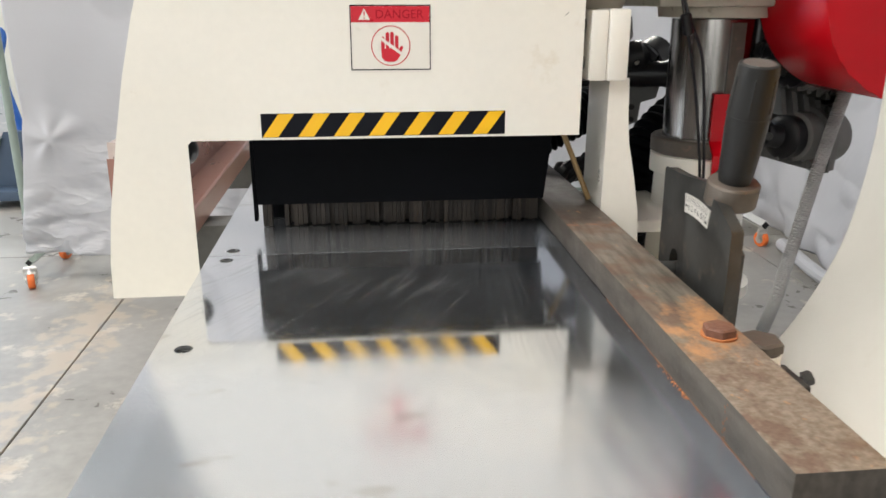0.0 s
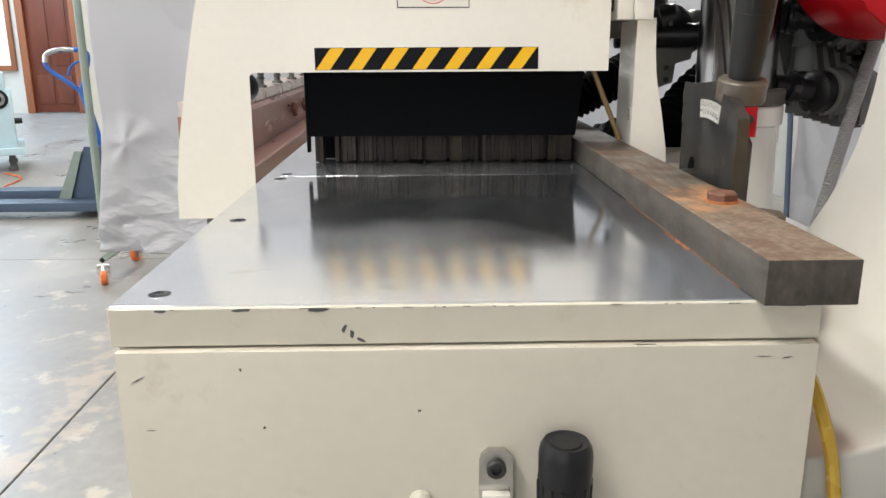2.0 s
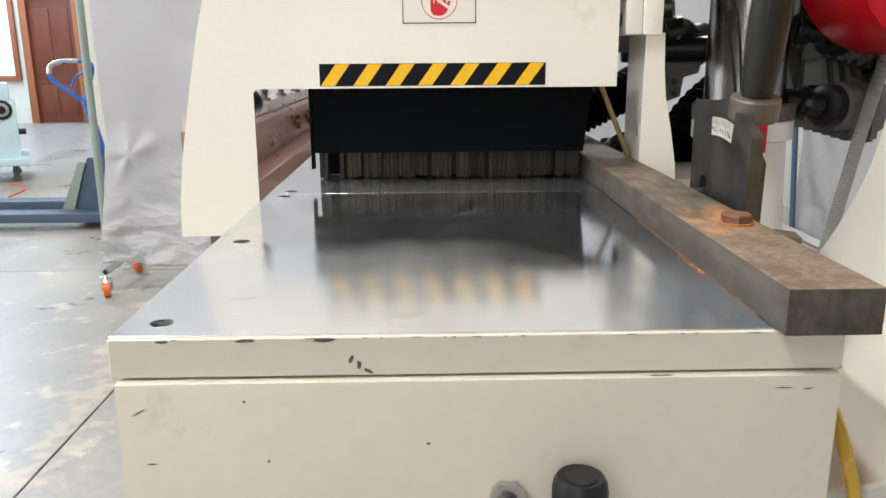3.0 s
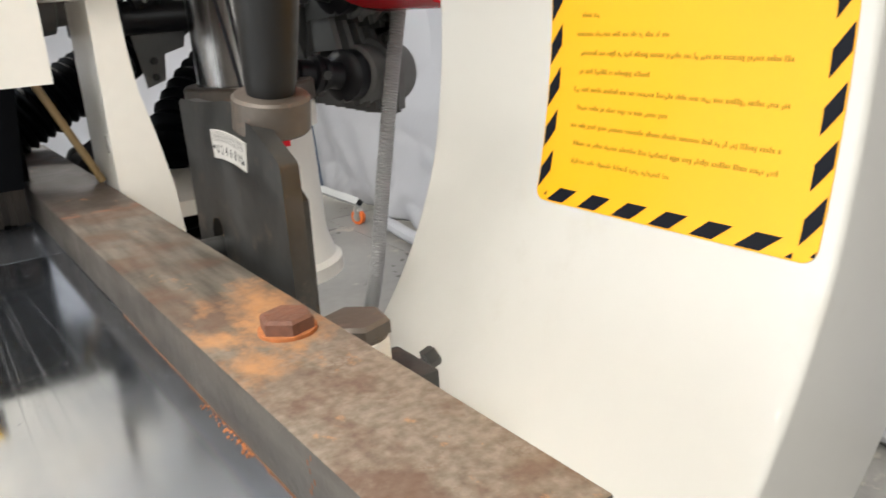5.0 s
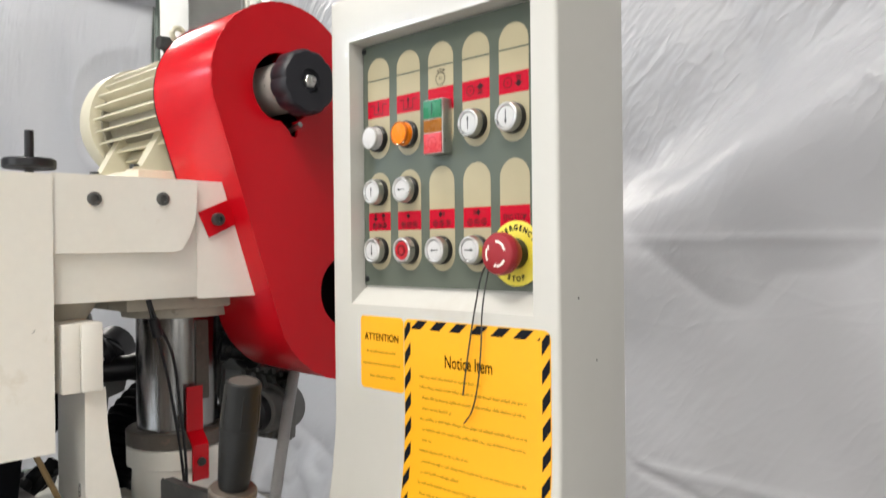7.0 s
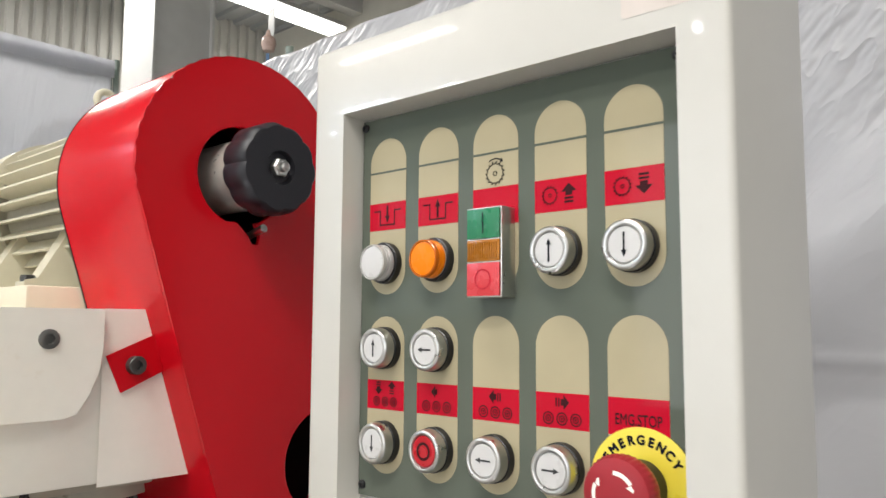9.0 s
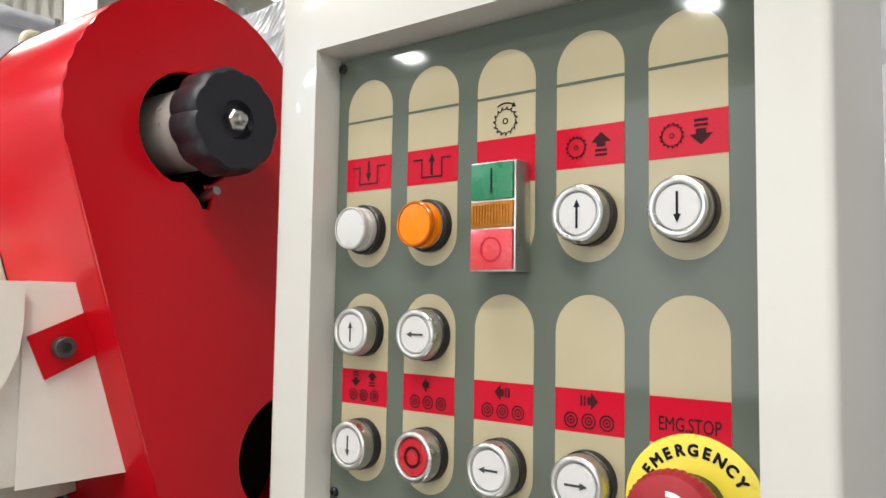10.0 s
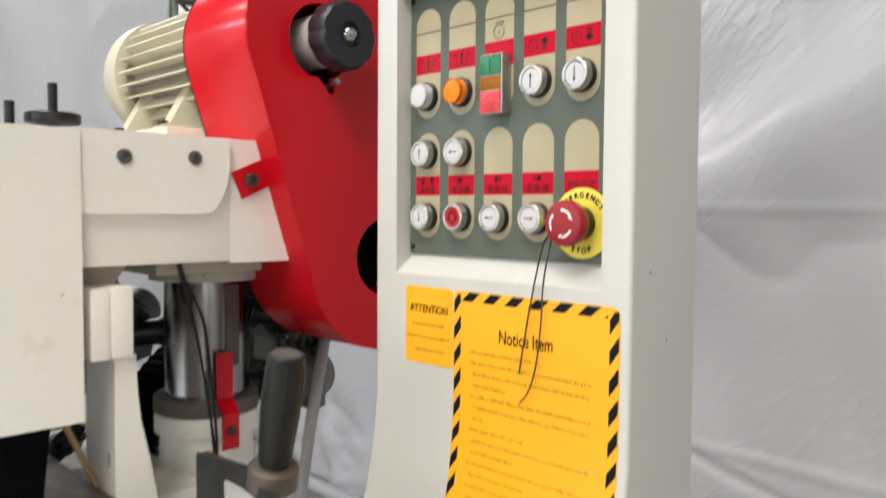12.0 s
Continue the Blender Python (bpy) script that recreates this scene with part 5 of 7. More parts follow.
    # steel fingers across the infeed
    comb = thing("kickback_fingers", "row of thin brown steel kick-back fingers on the table", "guard", (0.05, 1.16, 0.9))
    part("bar", rod((-0.16, 1.172, 1.0), (0.255, 1.172, 1.0), 0.012, 12), CAST, comb)
    rnd = random.Random(8)
    shared = None
    x = -0.1585
    while x < 0.252:
        w = 0.0062
        if -0.1505 < x < -0.128:
            x = -0.1265
        if shared is None:
            fin = part("finger", prism([(1.137, 0.0), (1.150, 0.0), (1.180, 0.10), (1.160, 0.10), (1.138, 0.046)], "x", 0, w), FINGER, comb)
            shared = fin.data
        else:
            fin = new("finger", shared)
            fin.parent = comb
            fin.matrix_parent_inverse = comb.matrix_basis.inverted()
        fin.location = (x, rnd.choice((0, 0, 0, 0.001, 0.002, 0.005, 0.013)), 0.9010 + rnd.choice((0, 0.0005, 0.001, 0.0015, 0.003)))
        x += w + rnd.choice((0.0002, 0.0003, 0.0004, 0.0008))
    # black backing added to keep the gaps between the fingers dark
    part("back_plate", prism([(-0.16, 0.901), (0.256, 0.901), (0.256, 0.9365), (0.270, 0.9365), (0.270, 1.06), (-0.16, 1.06)], "y", 1.186, 1.196), RUBBER, comb)
    part("head_casting", box(-0.16, 0.277, 1.198, 1.45, 1.062, 1.39, 0.004), CAST, comb, "dark cast cutter head behind the fingers")
    # added unseen plate that shuts out light between flap and backing
    part("cover_plate", box(-0.16, 0.232, 1.088, 1.186, 1.012, 1.04), RUBBER, comb)


def side_beam():
    b = thing("pressure_beam", "oily pinkish-brown steel beam with clamp screws beside the table", "beam", (-0.40, 2.2, 0.80))
    part("beam", prism([(-0.47, 0.79), (-0.335, 0.79), (-0.330, 0.797), (-0.330, 0.842), (-0.334, 0.845), (-0.396, 0.838), (-0.396, 0.934), (-0.404, 0.944), (-0.47, 0.946)], "y", 1.45, 3.36, 0.002), BEAM_RED, b)
    part("rail", prism([(-0.468, 0.9465), (-0.410, 0.9465), (-0.410, 0.952), (-0.420, 0.972), (-0.468, 0.976)], "y", 1.455, 3.36, 0.0015), BEAM_PALE, b, "pale worn rail along the beam")
    for y in (1.55, 2.3):
        part("bracket", box(-0.46, -0.2125, y, y + 0.08, 0.69, 0.7895, 0.004), CAST, b)
    part("end_knob", turned([(-0.022, 0.008), (-0.018, 0.018), (-0.006, 0.023), (0.008, 0.023), (0.018, 0.017), (0.022, 0.008)], (-0.262, 1.115, 1.022), (0, 1, 0), 20), BLACK, b, "black ball knob at the beam's end")
    part("knob_arm", rod((-0.262, 1.13, 1.022), (-0.43, 1.47, 0.965), 0.007, 10), CAST, b)
    for y in (1.78, 2.08, 2.33, 2.60, 2.88, 3.17):
        screw = part("clamp_screw", turned([(0, 0.017), (0.006, 0.017), (0.009, 0.010), (0.020, 0.009), (0.024, 0.013), (0.030, 0.009)], (-0.432, y, 0.972), (0, 0, 1), 14), CAST, b, "dark clamp screw with a looped bright head")
        part("loop", tube([(-0.430, y - 0.012, 1.000), (-0.430, y - 0.019, 1.018), (-0.430, y - 0.006, 1.034), (-0.430, y + 0.013, 1.028), (-0.430, y + 0.013, 1.010), (-0.430, y - 0.002, 0.998)], 0.006, 8, 4), CAST, screw)
    for y in (2.35, 2.565, 2.80, 3.06):
        star = turned([(0, 0.010), (0.013, 0.010)], (-0.396, y, 0.892), (1, 0, 0), 10)
        for k in range(2):
            a = math.pi / 2 * k + 0.1
            d = Vector((0, math.cos(a), math.sin(a))) * 0.021
            rod(Vector((-0.386, y, 0.892)) - d, Vector((-0.386, y, 0.892)) + d, 0.0075, 8, star)
        part("star_knob", star, RUST_BOLT, b, "rusty star-headed screw")


# ---- hold-down beside the fence ----
def hold_down():
    h = thing("hold_down", "dark steel hold-down plate with a black lever grip", "hold-down", (0.36, 0.78, 0.8))
    outline = [(0.691, 0.80), (0.692, 1.006), (0.694, 1.0095), (0.729, 1.028), (0.738, 1.030), (0.744, 1.041), (0.77, 1.0415), (0.79, 1.0395), (0.83, 1.0365), (0.864, 1.037), (0.868, 1.034), (0.864, 0.80), (0.838, 0.80), (0.836, 0.940), (0.830, 0.950), (0.818, 0.952), (0.811, 0.946), (0.809, 0.80)]
    part("plate", prism(outline, "x", 0.346, 0.360, 0.0015), DARK_STEEL, h)
    part("cross_pin", rod((0.33, 0.824, 0.925), (0.40, 0.824, 0.925), 0.010, 14, bevel=0.002), DARK_STEEL, h)
    part("rear_plate", prism([(0.71, 0.80), (0.705, 0.98), (0.735, 1.0), (0.735, 0.80)], "x", 0.3605, 0.370, 0.001), DARK_STEEL, h)
    axis = Vector((-0.01, -0.215, 1.0)).normalized()
    base = Vector((0.370, 0.749, 1.030))
    part("collar", turned([(-0.008, 0.0247), (-0.006, 0.0264), (0.015, 0.0264), (0.017, 0.0247), (0.018, 0.016)], base, axis, 36), COLLAR, h, "brown worn round steel collar")
    grip = part("grip", turned([(0.0165, 0.0158), (0.0185, 0.0162), (0.027, 0.0175), (0.075, 0.0205), (0.10, 0.021), (0.135, 0.0195), (0.139, 0.0185), (0.1405, 0.0165), (0.1395, 0.015), (0.1395, 0)], base, axis, 32), GRIP, h, "black moulded plastic grip")
    part("cap", turned([(0.1396, 0.0152), (0.1403, 0.0145), (0.1403, 0)], base, axis, 28), GRIP_TOP, grip, "dusty end of the grip, coloured paler as its lit top")
    part("mould_line", turned([(0.088, 0.0212), (0.0885, 0.0214), (0.089, 0.0212)], base, axis, 32), GRIP, grip)
    side = axis.orthogonal().normalized()
    for k in range(6):
        d = Matrix.Rotation(2 * math.pi * k / 6 + 0.3, 3, axis) @ side
        part("flute", rod(base + axis * 0.095 + d * 0.0205, base + axis * 0.128 + d * 0.0194, 0.0012, 6), GRIP, grip)
    def on_arc(r, a):
        return (0.783 - r * math.sin(radians(a)), 0.803 + r * math.cos(radians(a)))

    dial = part("scale_plate", prism([on_arc(0.198, a) for a in (-5.6, -1.8, 2.2, 6.4, 11.4)] + [on_arc(0.2185, a) for a in (11.4, 6.4, 2.2, -1.8, -5.6)], "x", 0.3448, 0.3458), SCALE, h, "small silver scale plate with black graduations")
    m = Matrix.Translation((0.3446, 0, 0)) @ SIDE
    ticks = []
    for k in range(16):
        a, w = -4.6 + 0.98 * k, 0.09
        quad = [on_arc(0.2105, a - w), on_arc(0.2105, a + w), on_arc(0.2175, a + w), on_arc(0.2175, a - w)]
        ticks.append([(-y, z) for y, z in quad])
    decal("graduation", flat(ticks), INK, dial, m, depth=0)
    for k, word in enumerate(("0", "2", "4", "6", "8", "10")):
        y, z = on_arc(0.2045, -2.4 + 2.25 * k)
        decal("numeral", place(lettering(word, 0.0092), Matrix.Translation((-y, z, 0)) @ Matrix.Rotation(radians(2.4 - 2.25 * k), 4, "Z")), INK, dial, m, depth=0)
    for y, z in ((0.7985, 1.0085), (0.7465, 1.0030)):
        part("rivet", turned([(0, 0.0017), (0.0006, 0.0012), (0.0008, 0)], (0.3446, y, z), (-1, 0, 0), 10), CAST, dial)


# ---- roller bracket post beside the hood ----
def bracket_post():
    p = thing("bracket_post", "cream cast bracket post standing beside the hood", "post", (0.35, 1.1, 0.8))
    prof = [(0.336, 1.118), (0.334, 0.80), (0.392, 0.80), (0.389, 0.86), (0.384, 0.93), (0.374, 0.985), (0.364, 1.03), (0.360, 1.07), (0.358, 1.118)]
    part("stem", prism(prof, "y", 1.062, 1.172, 0.003), CREAM, p)
    part("block", box(0.300, 0.3245, 1.052, 1.12, 1.118, 1.211, 0.004), CREAM, p)
    part("block", box(0.325, 0.354, 1.050, 1.12, 1.118, 1.212, 0.004), CREAM, p)
    for z in (1.14, 1.19):
        part("pin", rod((0.27, 1.085, z), (0.301, 1.085, z), 0.01, 14), DARK_STEEL, p)
    part("label_plate", box(0.3335, 0.336, 1.085, 1.09, 0.97, 0.988), ALU, p)
    single("wooden_stick", rod((0.277, 1.125, 1.06), (0.330, 1.12, 0.936), 0.004, 10), TAN, "thin tan stick leaning beside the fence", "stick")


# ---- arm, column and motor ----
def arm():
    a = thing("drive_carriage", "cream boxed carriage carrying the feed drive", "carriage", (0.45, 1.2, 1.24))
    part("beam", box(0.290, 0.4985, 1.061, 1.44, 1.237, 1.404, 0.003), CREAM, a)
    part("nose", prism([(0.4995, 1.2375), (0.620, 1.2375), (0.624, 1.242), (0.624, 1.249), (0.580, 1.372), (0.560, 1.408), (0.4995, 1.408)], "y", 1.059, 1.30, 0.003), CREAM, a)
    cover = [(0.291, 1.307), (0.456, 1.307), (0.468, 1.311), (0.479, 1.328), (0.488, 1.352), (0.4905, 1.372), (0.4905, 1.408), (0.291, 1.408)]
    part("cover_plate", prism(cover, "y", 1.050, 1.0605, 0.0025), CREAM, a)
    for x, z in ((0.3435, 1.378), (0.440, 1.381)):
        part("socket_screw", turned([(0, 0.0095), (0.003, 0.0095), (0.004, 0.008), (0.004, 0.005), (0.0005, 0.0045), (0.0005, 0)], (x, 1.0502, z), (0, -1, 0), 20), CAST, a)
    part("under_flange", box(0.425, 0.60, 1.14, 1.36, 1.214, 1.2368, 0.004), UNDERSIDE_SHADED, a)
    part("left_boss", turned([(0, 0.03), (0.03, 0.05), (0.037, 0.055)], (0.335, 1.16, 1.20), (0, 0, 1), 24), UNDERSIDE_SHADED, a)
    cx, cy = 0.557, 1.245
    part("boss", turned([(0, 0.088), (0.016, 0.090), (0.016, 0.08)], (cx, cy, 1.1975), (0, 0, 1), 32), UNDERSIDE_SHADED, a)
    col = thing("lifting_column", "chromed lifting column in a cream pedestal", "column", (cx, cy, 0))
    part("piston", turned([(1.0, 0.066), (1.195, 0.066)], (cx, cy, 0), (0, 0, 1), 48), CHROME, col)
    part("flange", turned([(0.982, 0.080), (0.984, 0.084), (1.006, 0.084), (1.009, 0.081), (1.009, 0.067)], (cx, cy, 0), (0, 0, 1), 48), COLLAR, col, "brown steel flange ring")
    part("collar", turned([(0.947, 0.075), (0.950, 0.083), (0.979, 0.083), (0.9815, 0.080)], (cx, cy, 0), (0, 0, 1), 48), CREAM, col)
    part("pedestal", turned([(0.740, 0.090), (0.744, 0.098), (0.762, 0.098), (0.768, 0.090), (0.80, 0.080), (0.9465, 0.074)], (cx, cy, 0), (0, 0, 1), 40), CREAM, col)
    part("stem", turned([(0.0, 0.12), (0.02, 0.12), (0.025, 0.05), (0.739, 0.05)], (cx, cy, 0), (0, 0, 1), 32), BLUE_GREY, col)
    part("bracket_plate", box(0.36, 0.50, 1.13, 1.34, 0.876, 0.896, 0.004), CREAM, col)
    part("lower_bracket", box(0.316, 0.40, 1.175, 1.34, 0.76, 0.8755, 0.006), CREAM, col)
    part("rule", box(0.556, 0.578, 1.1755, 1.1795, 1.06, 1.19), COLLAR, col, "brown scale strip on the column")
    strip = thing("red_stop_strip", "bent red painted stop strip with a slotted end", "bracket", (0.546, 1.16, 0.94))
    prof = [(1.166, 1.085), (1.163, 1.085), (1.163, 1.012), (1.145, 0.992), (1.145, 0.935), (1.148, 0.935), (1.148, 0.991), (1.166, 1.011)]
    part("strip", prism(prof, "x", 0.532, 0.560, 0.0005), RED, strip)
    part("screw", turned([(0, 0.007), (0.004, 0.007), (0.005, 0.004), (0.005, 0)], (0.546, 1.1448, 0.965), (0, -1, 0), 16), DARK_STEEL, strip)
    cab = thing("twin_cable", "two thin black cables hanging under the arm", "cable", (0.5, 1.14, 0.95))
    for d in (0.0, 0.012):
        part("wire", tube([(0.449 + 0.3 * d, 1.125, 1.237), (0.456 + 0.5 * d, 1.12, 1.20), (0.470 + 1.3 * d, 1.12, 1.15), (0.487 + d, 1.125, 1.08), (0.506 + 0.5 * d, 1.13, 0.97), (0.518, 1.14, 0.86)], 0.0024, 8), BLACK, cab)
    part("gland", rod((0.4565, 1.12, 1.205), (0.464, 1.12, 1.175), 0.008, 12, bevel=0.002), BLACK, cab)


def feed_motor():
    m = thing("feed_motor", "cream finned electric motor on the arm", "motor", (0.62, 1.38, 1.4))
    cx, cz = 0.622, 1.556
    part("casing", rod((cx, 1.21, cz), (cx, 1.484, cz), 0.078, 40), MOTOR_GAP_SHADE, m, "casing between the fins, coloured darker for the shade there")
    part("air_inlet", rod((cx, 1.4845, cz), (cx, 1.4925, cz), 0.090, 40), MOTOR_GAP_SHADE, m, "air inlet under the fan cowl, coloured darker for its shade")
    for k in range(28):
        a = 2 * math.pi * k / 28
        d = Vector((math.cos(a), 0, math.sin(a)))
        s = Vector((-math.sin(a), 0, math.cos(a))) * 0.0015
        fin = bmesh.new()
        vs = [Vector((cx, y, cz)) + d * r + s * q for y in (1.225, 1.4875) for r in (0.076, 0.106) for q in (-1, 1)]
        vv = [fin.verts.new(v) for v in vs]
        for f in ((0, 1, 3, 2), (4, 6, 7, 5), (0, 4, 5, 1), (2, 3, 7, 6), (0, 2, 6, 4), (1, 5, 7, 3)):
            fin.faces.new([vv[i] for i in f])
        part("fin", fin, MOTOR, m, smooth=0)
    part("fan_cowl", turned([(0, 0.111), (0.048, 0.111), (0.068, 0.103), (0.081, 0.084), (0.085, 0.055), (0.085, 0)], (cx, 1.493, cz), (0, 1, 0), 40), MOTOR, m)
    part("end_bell", turned([(0, 0.104), (0.02, 0.104), (0.022, 0.098)], (cx, 1.205, cz), (0, 1, 0), 40), MOTOR, m)
    part("terminal_box", box(cx + 0.06, cx + 0.14, 1.27, 1.40, cz - 0.02, cz + 0.08, 0.008), MOTOR, m)
    for y in (1.27, 1.44):
        part("foot", prism([(cx - 0.125, 1.4385), (cx - 0.125, 1.446), (cx - 0.11, 1.449), (cx - 0.07, 1.52), (cx - 0.055, 1.52), (cx - 0.02, 1.4385)], "y", y, y + 0.035, 0.002), MOTOR, m)
        part("foot_bolt", hexagon((cx - 0.118, y + 0.014, 1.446), (0, 0, 1), 0.009, 0.008), DARK_STEEL, m)
    part("base_plate", box(cx - 0.15, cx + 0.1, 1.2, 1.53, 1.4055, 1.4383, 0.004), MOTOR, m)
    # lifting eye on the motor
    eye = [(0.609 + 0.012 * math.cos(2 * math.pi * q / 14), 1.33, 1.703 + 0.012 * math.sin(2 * math.pi * q / 14)) for q in range(15)]
    part("lifting_eye", tube(eye, 0.005, 10, 2), MOTOR, m)
    part("eye_stud", rod((0.609, 1.33, 1.645), (0.609, 1.33, 1.692), 0.008, 12), MOTOR, m)
    for x, top, wide in ((0.381, 1.515, True), (0.316, 1.48, False)):
        t = thing("height_screw", "black clamp screw with a wide hand disc on the carriage" if wide else "black threaded clamp screw on the carriage", "screw", (x, 1.42, 1.4045))
        part("spindle", rod((x, 1.42, 1.4045), (x, 1.42, top), 0.0075, 14, bevel=0.001), BLACK, t)
        if wide:
            part("hand_disc", turned([(1.446, 0.012), (1.449, 0.040), (1.452, 0.0425), (1.463, 0.0425), (1.466, 0.040), (1.467, 0.012)], (x, 1.42, 0), (0, 0, 1), 28), BLACK, t)


def drive_cover():
    c = thing("belt_cover", "glossy red pear-shaped belt drive cover", "cover", (0.68, 1.1, 1.09))
    ux, uz, ur = 0.629, 1.562, 0.131
    lx, lz, lr = 0.752, 1.236, 0.149
    d = math.hypot(lx - ux, lz - uz)
    base = math.degrees(math.atan2(lz - uz, lx - ux))
    off = math.degrees(math.acos((ur - lr) / d))
    outline = arc(ux, uz, ur, base + off, base + 360 - off, 44) + arc(lx, lz, lr, base - off, base + off, 40)
    key = arc(ux - 0.007, uz - 0.003, 0.055, -70, 250, 40) + [(ux - 0.012, 1.507), (ux + 0.003, 1.494), (ux + 0.008, 1.485), (ux + 0.016, 1.485), (ux + 0.018, 1.494)]
    hole = arc(lx, lz, 0.062, 0, 352, 44)
    part("face_plate", prism(outline, "y", 1.012, 1.016, 0.0012, holes=[key, hole]), RED, c, smooth=15)
    part("shell", prism(outline, "y", 1.0162, 1.195, 0.002, holes=[[(ux + (p[0] - ux) * 0.97, uz + (p[1] - uz) * 0.97) if i < 45 else (lx + (p[0] - lx) * 0.97, lz + (p[1] - lz) * 0.97) for i, p in enumerate(outline)]]), RED, c)
    part("back_plate", prism(outline, "y", 1.1955, 1.20, 0.001), BLACK, c)
    part("mounting_tab", prism([(0.515, 1.327), (0.564, 1.349), (0.551, 1.387), (0.547, 1.383), (0.499, 1.363)], "y", 1.0545, 1.0585, 0.001), RED, c)
    slope = bmesh.new()
    vs = [slope.verts.new(p) for p in ((0.564, 1.0545, 1.349), (0.551, 1.0545, 1.387), (0.556, 1.0195, 1.388), (0.571, 1.0195, 1.349), (0.568, 1.0585, 1.349), (0.555, 1.0585, 1.387), (0.560, 1.0215, 1.388), (0.575, 1.0215, 1.349))]
    for f in ((0, 1, 2, 3), (7, 6, 5, 4), (0, 4, 5, 1), (3, 2, 6, 7), (1, 5, 6, 2), (0, 3, 7, 4)):
        slope.faces.new([vs[i] for i in f])
    part("tab_return", slope, RED, c, smooth=0)
    part("tab_bolt", turned([(0, 0.0095), (0.008, 0.0095), (0.009, 0.0085), (0.009, 0.0048), (0.004, 0.0045), (0.004, 0)], (0.528, 1.0545, 1.3535), (0, -1, 0), 20), DARK_STEEL, c)
    part("pulley", turned([(0, 0.055), (0.03, 0.055), (0.035, 0.02), (0.06, 0.02)], (lx, 1.19, lz), (0, -1, 0), 32), BLACK, c)
    k = thing("speed_knob", "black fluted speed adjustment knob with a steel shaft", "knob", (ux, 1.0, uz))
    n = 96
    bm = bmesh.new()
    rings = []
    for y, s in ((0.989, 0.90), (0.987, 0.97), (0.984, 1.0), (0.966, 1.0), (0.958, 0.985), (0.953, 0.94), (0.951, 0.90)):
        rings.append([bm.verts.new((ux + s * (0.0472 + 0.0032 * abs(math.cos(5.5 * 2 * math.pi * q / n)) ** 0.6) * math.cos(2 * math.pi * q / n), y, uz + s * (0.0472 + 0.0032 * abs(math.cos(5.5 * 2 * math.pi * q / n)) ** 0.6) * math.sin(2 * math.pi * q / n))) for q in range(n)])
    for r in (0.0185, 0.016):
        rings.append([bm.verts.new((ux + r * math.cos(2 * math.pi * q / n), 0.951 if r > 0.017 else 0.957, uz + r * math.sin(2 * math.pi * q / n))) for q in range(n)])
    for lo, hi in zip(rings, rings[1:]):
        for q in range(n):
            bm.faces.new((lo[q], lo[(q + 1) % n], hi[(q + 1) % n], hi[q]))
    bm.faces.new(rings[0]), bm.faces.new(rings[-1])
    part("cap", bm, KNOB, k)
    part("shaft", rod((ux, 0.988, uz), (ux, 1.19, uz), 0.040, 32), SLEEVE, k, "bare steel sleeve")
    part("nut", hexagon((ux, 0.957, uz), (0, -1, 0), 0.0105, 0.008), ALU, k)
    part("stud", turned([(0, 0.0055), (0.014, 0.0055), (0.015, 0.004), (0.012, 0.0)], (ux, 0.957, uz), (0, -1, 0), 16), ALU, k)
    part("stop_pin", rod((ux + 0.012, 0.996, 1.502), (ux + 0.012, 1.03, 1.494), 0.0045, 12), ALU, k)


def feed_gear(z, label):
    """One roller's gear unit beside the column: coupling, turned housing, ribbed casting and bolts."""
    g = thing("gear_unit", label, "gear unit", (0.74, 1.28, z), "roller gear units")
    d = Vector((0.93, 0.36, -0.06)).normalized()
    o = Vector((0.695, 1.25, z + 0.004))
    part("coupling", turned([(-0.004, 0.022), (0, 0.033), (0.004, 0.037), (0.024, 0.037), (0.026, 0.03)], o, d, 28), BLACK, g, "black coupling disc")
    part("housing", turned([(0.026, 0.034), (0.030, 0.042), (0.058, 0.044), (0.060, 0.051), (0.074, 0.051), (0.076, 0.045), (0.125, 0.045), (0.130, 0.036)], o, d, 32), GREY_CAST, g)
    part("flange_plate", prism([(1.232, z - 0.052), (1.262, z - 0.062), (1.36, z - 0.05), (1.36, z + 0.075), (1.30, z + 0.09), (1.24, z + 0.07), (1.228, z)], "x", 0.776, 0.79, 0.003), GREY_CAST, g)
    for k in range(6):
        x = 0.694 + 0.0175 * k
        part("rib", prism([(1.245, z - 0.034 - 0.005 * k), (1.338, z - 0.04 - 0.005 * k), (1.338, z - 0.008), (1.25, z - 0.006)], "x", x, x + 0.009, 0.001, seg=1), CAST, g)
    for k in range(5):
        x = 0.700 + 0.021 * k
        part("rib", prism([(1.262, z + 0.04), (1.335, z + 0.036), (1.335, z + 0.098 - 0.004 * k), (1.285, z + 0.098 - 0.006 * k)], "x", x, x + 0.010, 0.001, seg=1), GREY_CAST, g)
    part("web", prism([(0.69, z - 0.02), (0.80, z - 0.035), (0.81, z + 0.085), (0.70, z + 0.10)], "y", 1.336, 1.35, 0.003), CAST, g)
    for y, h in ((1.245, -0.04), (1.245, 0.05), (1.34, 0.06)):
        part("bolt", hexagon((0.7755, y, z + h), (-1, 0, 0), 0.008, 0.007), DARK_STEEL, g)
    return g


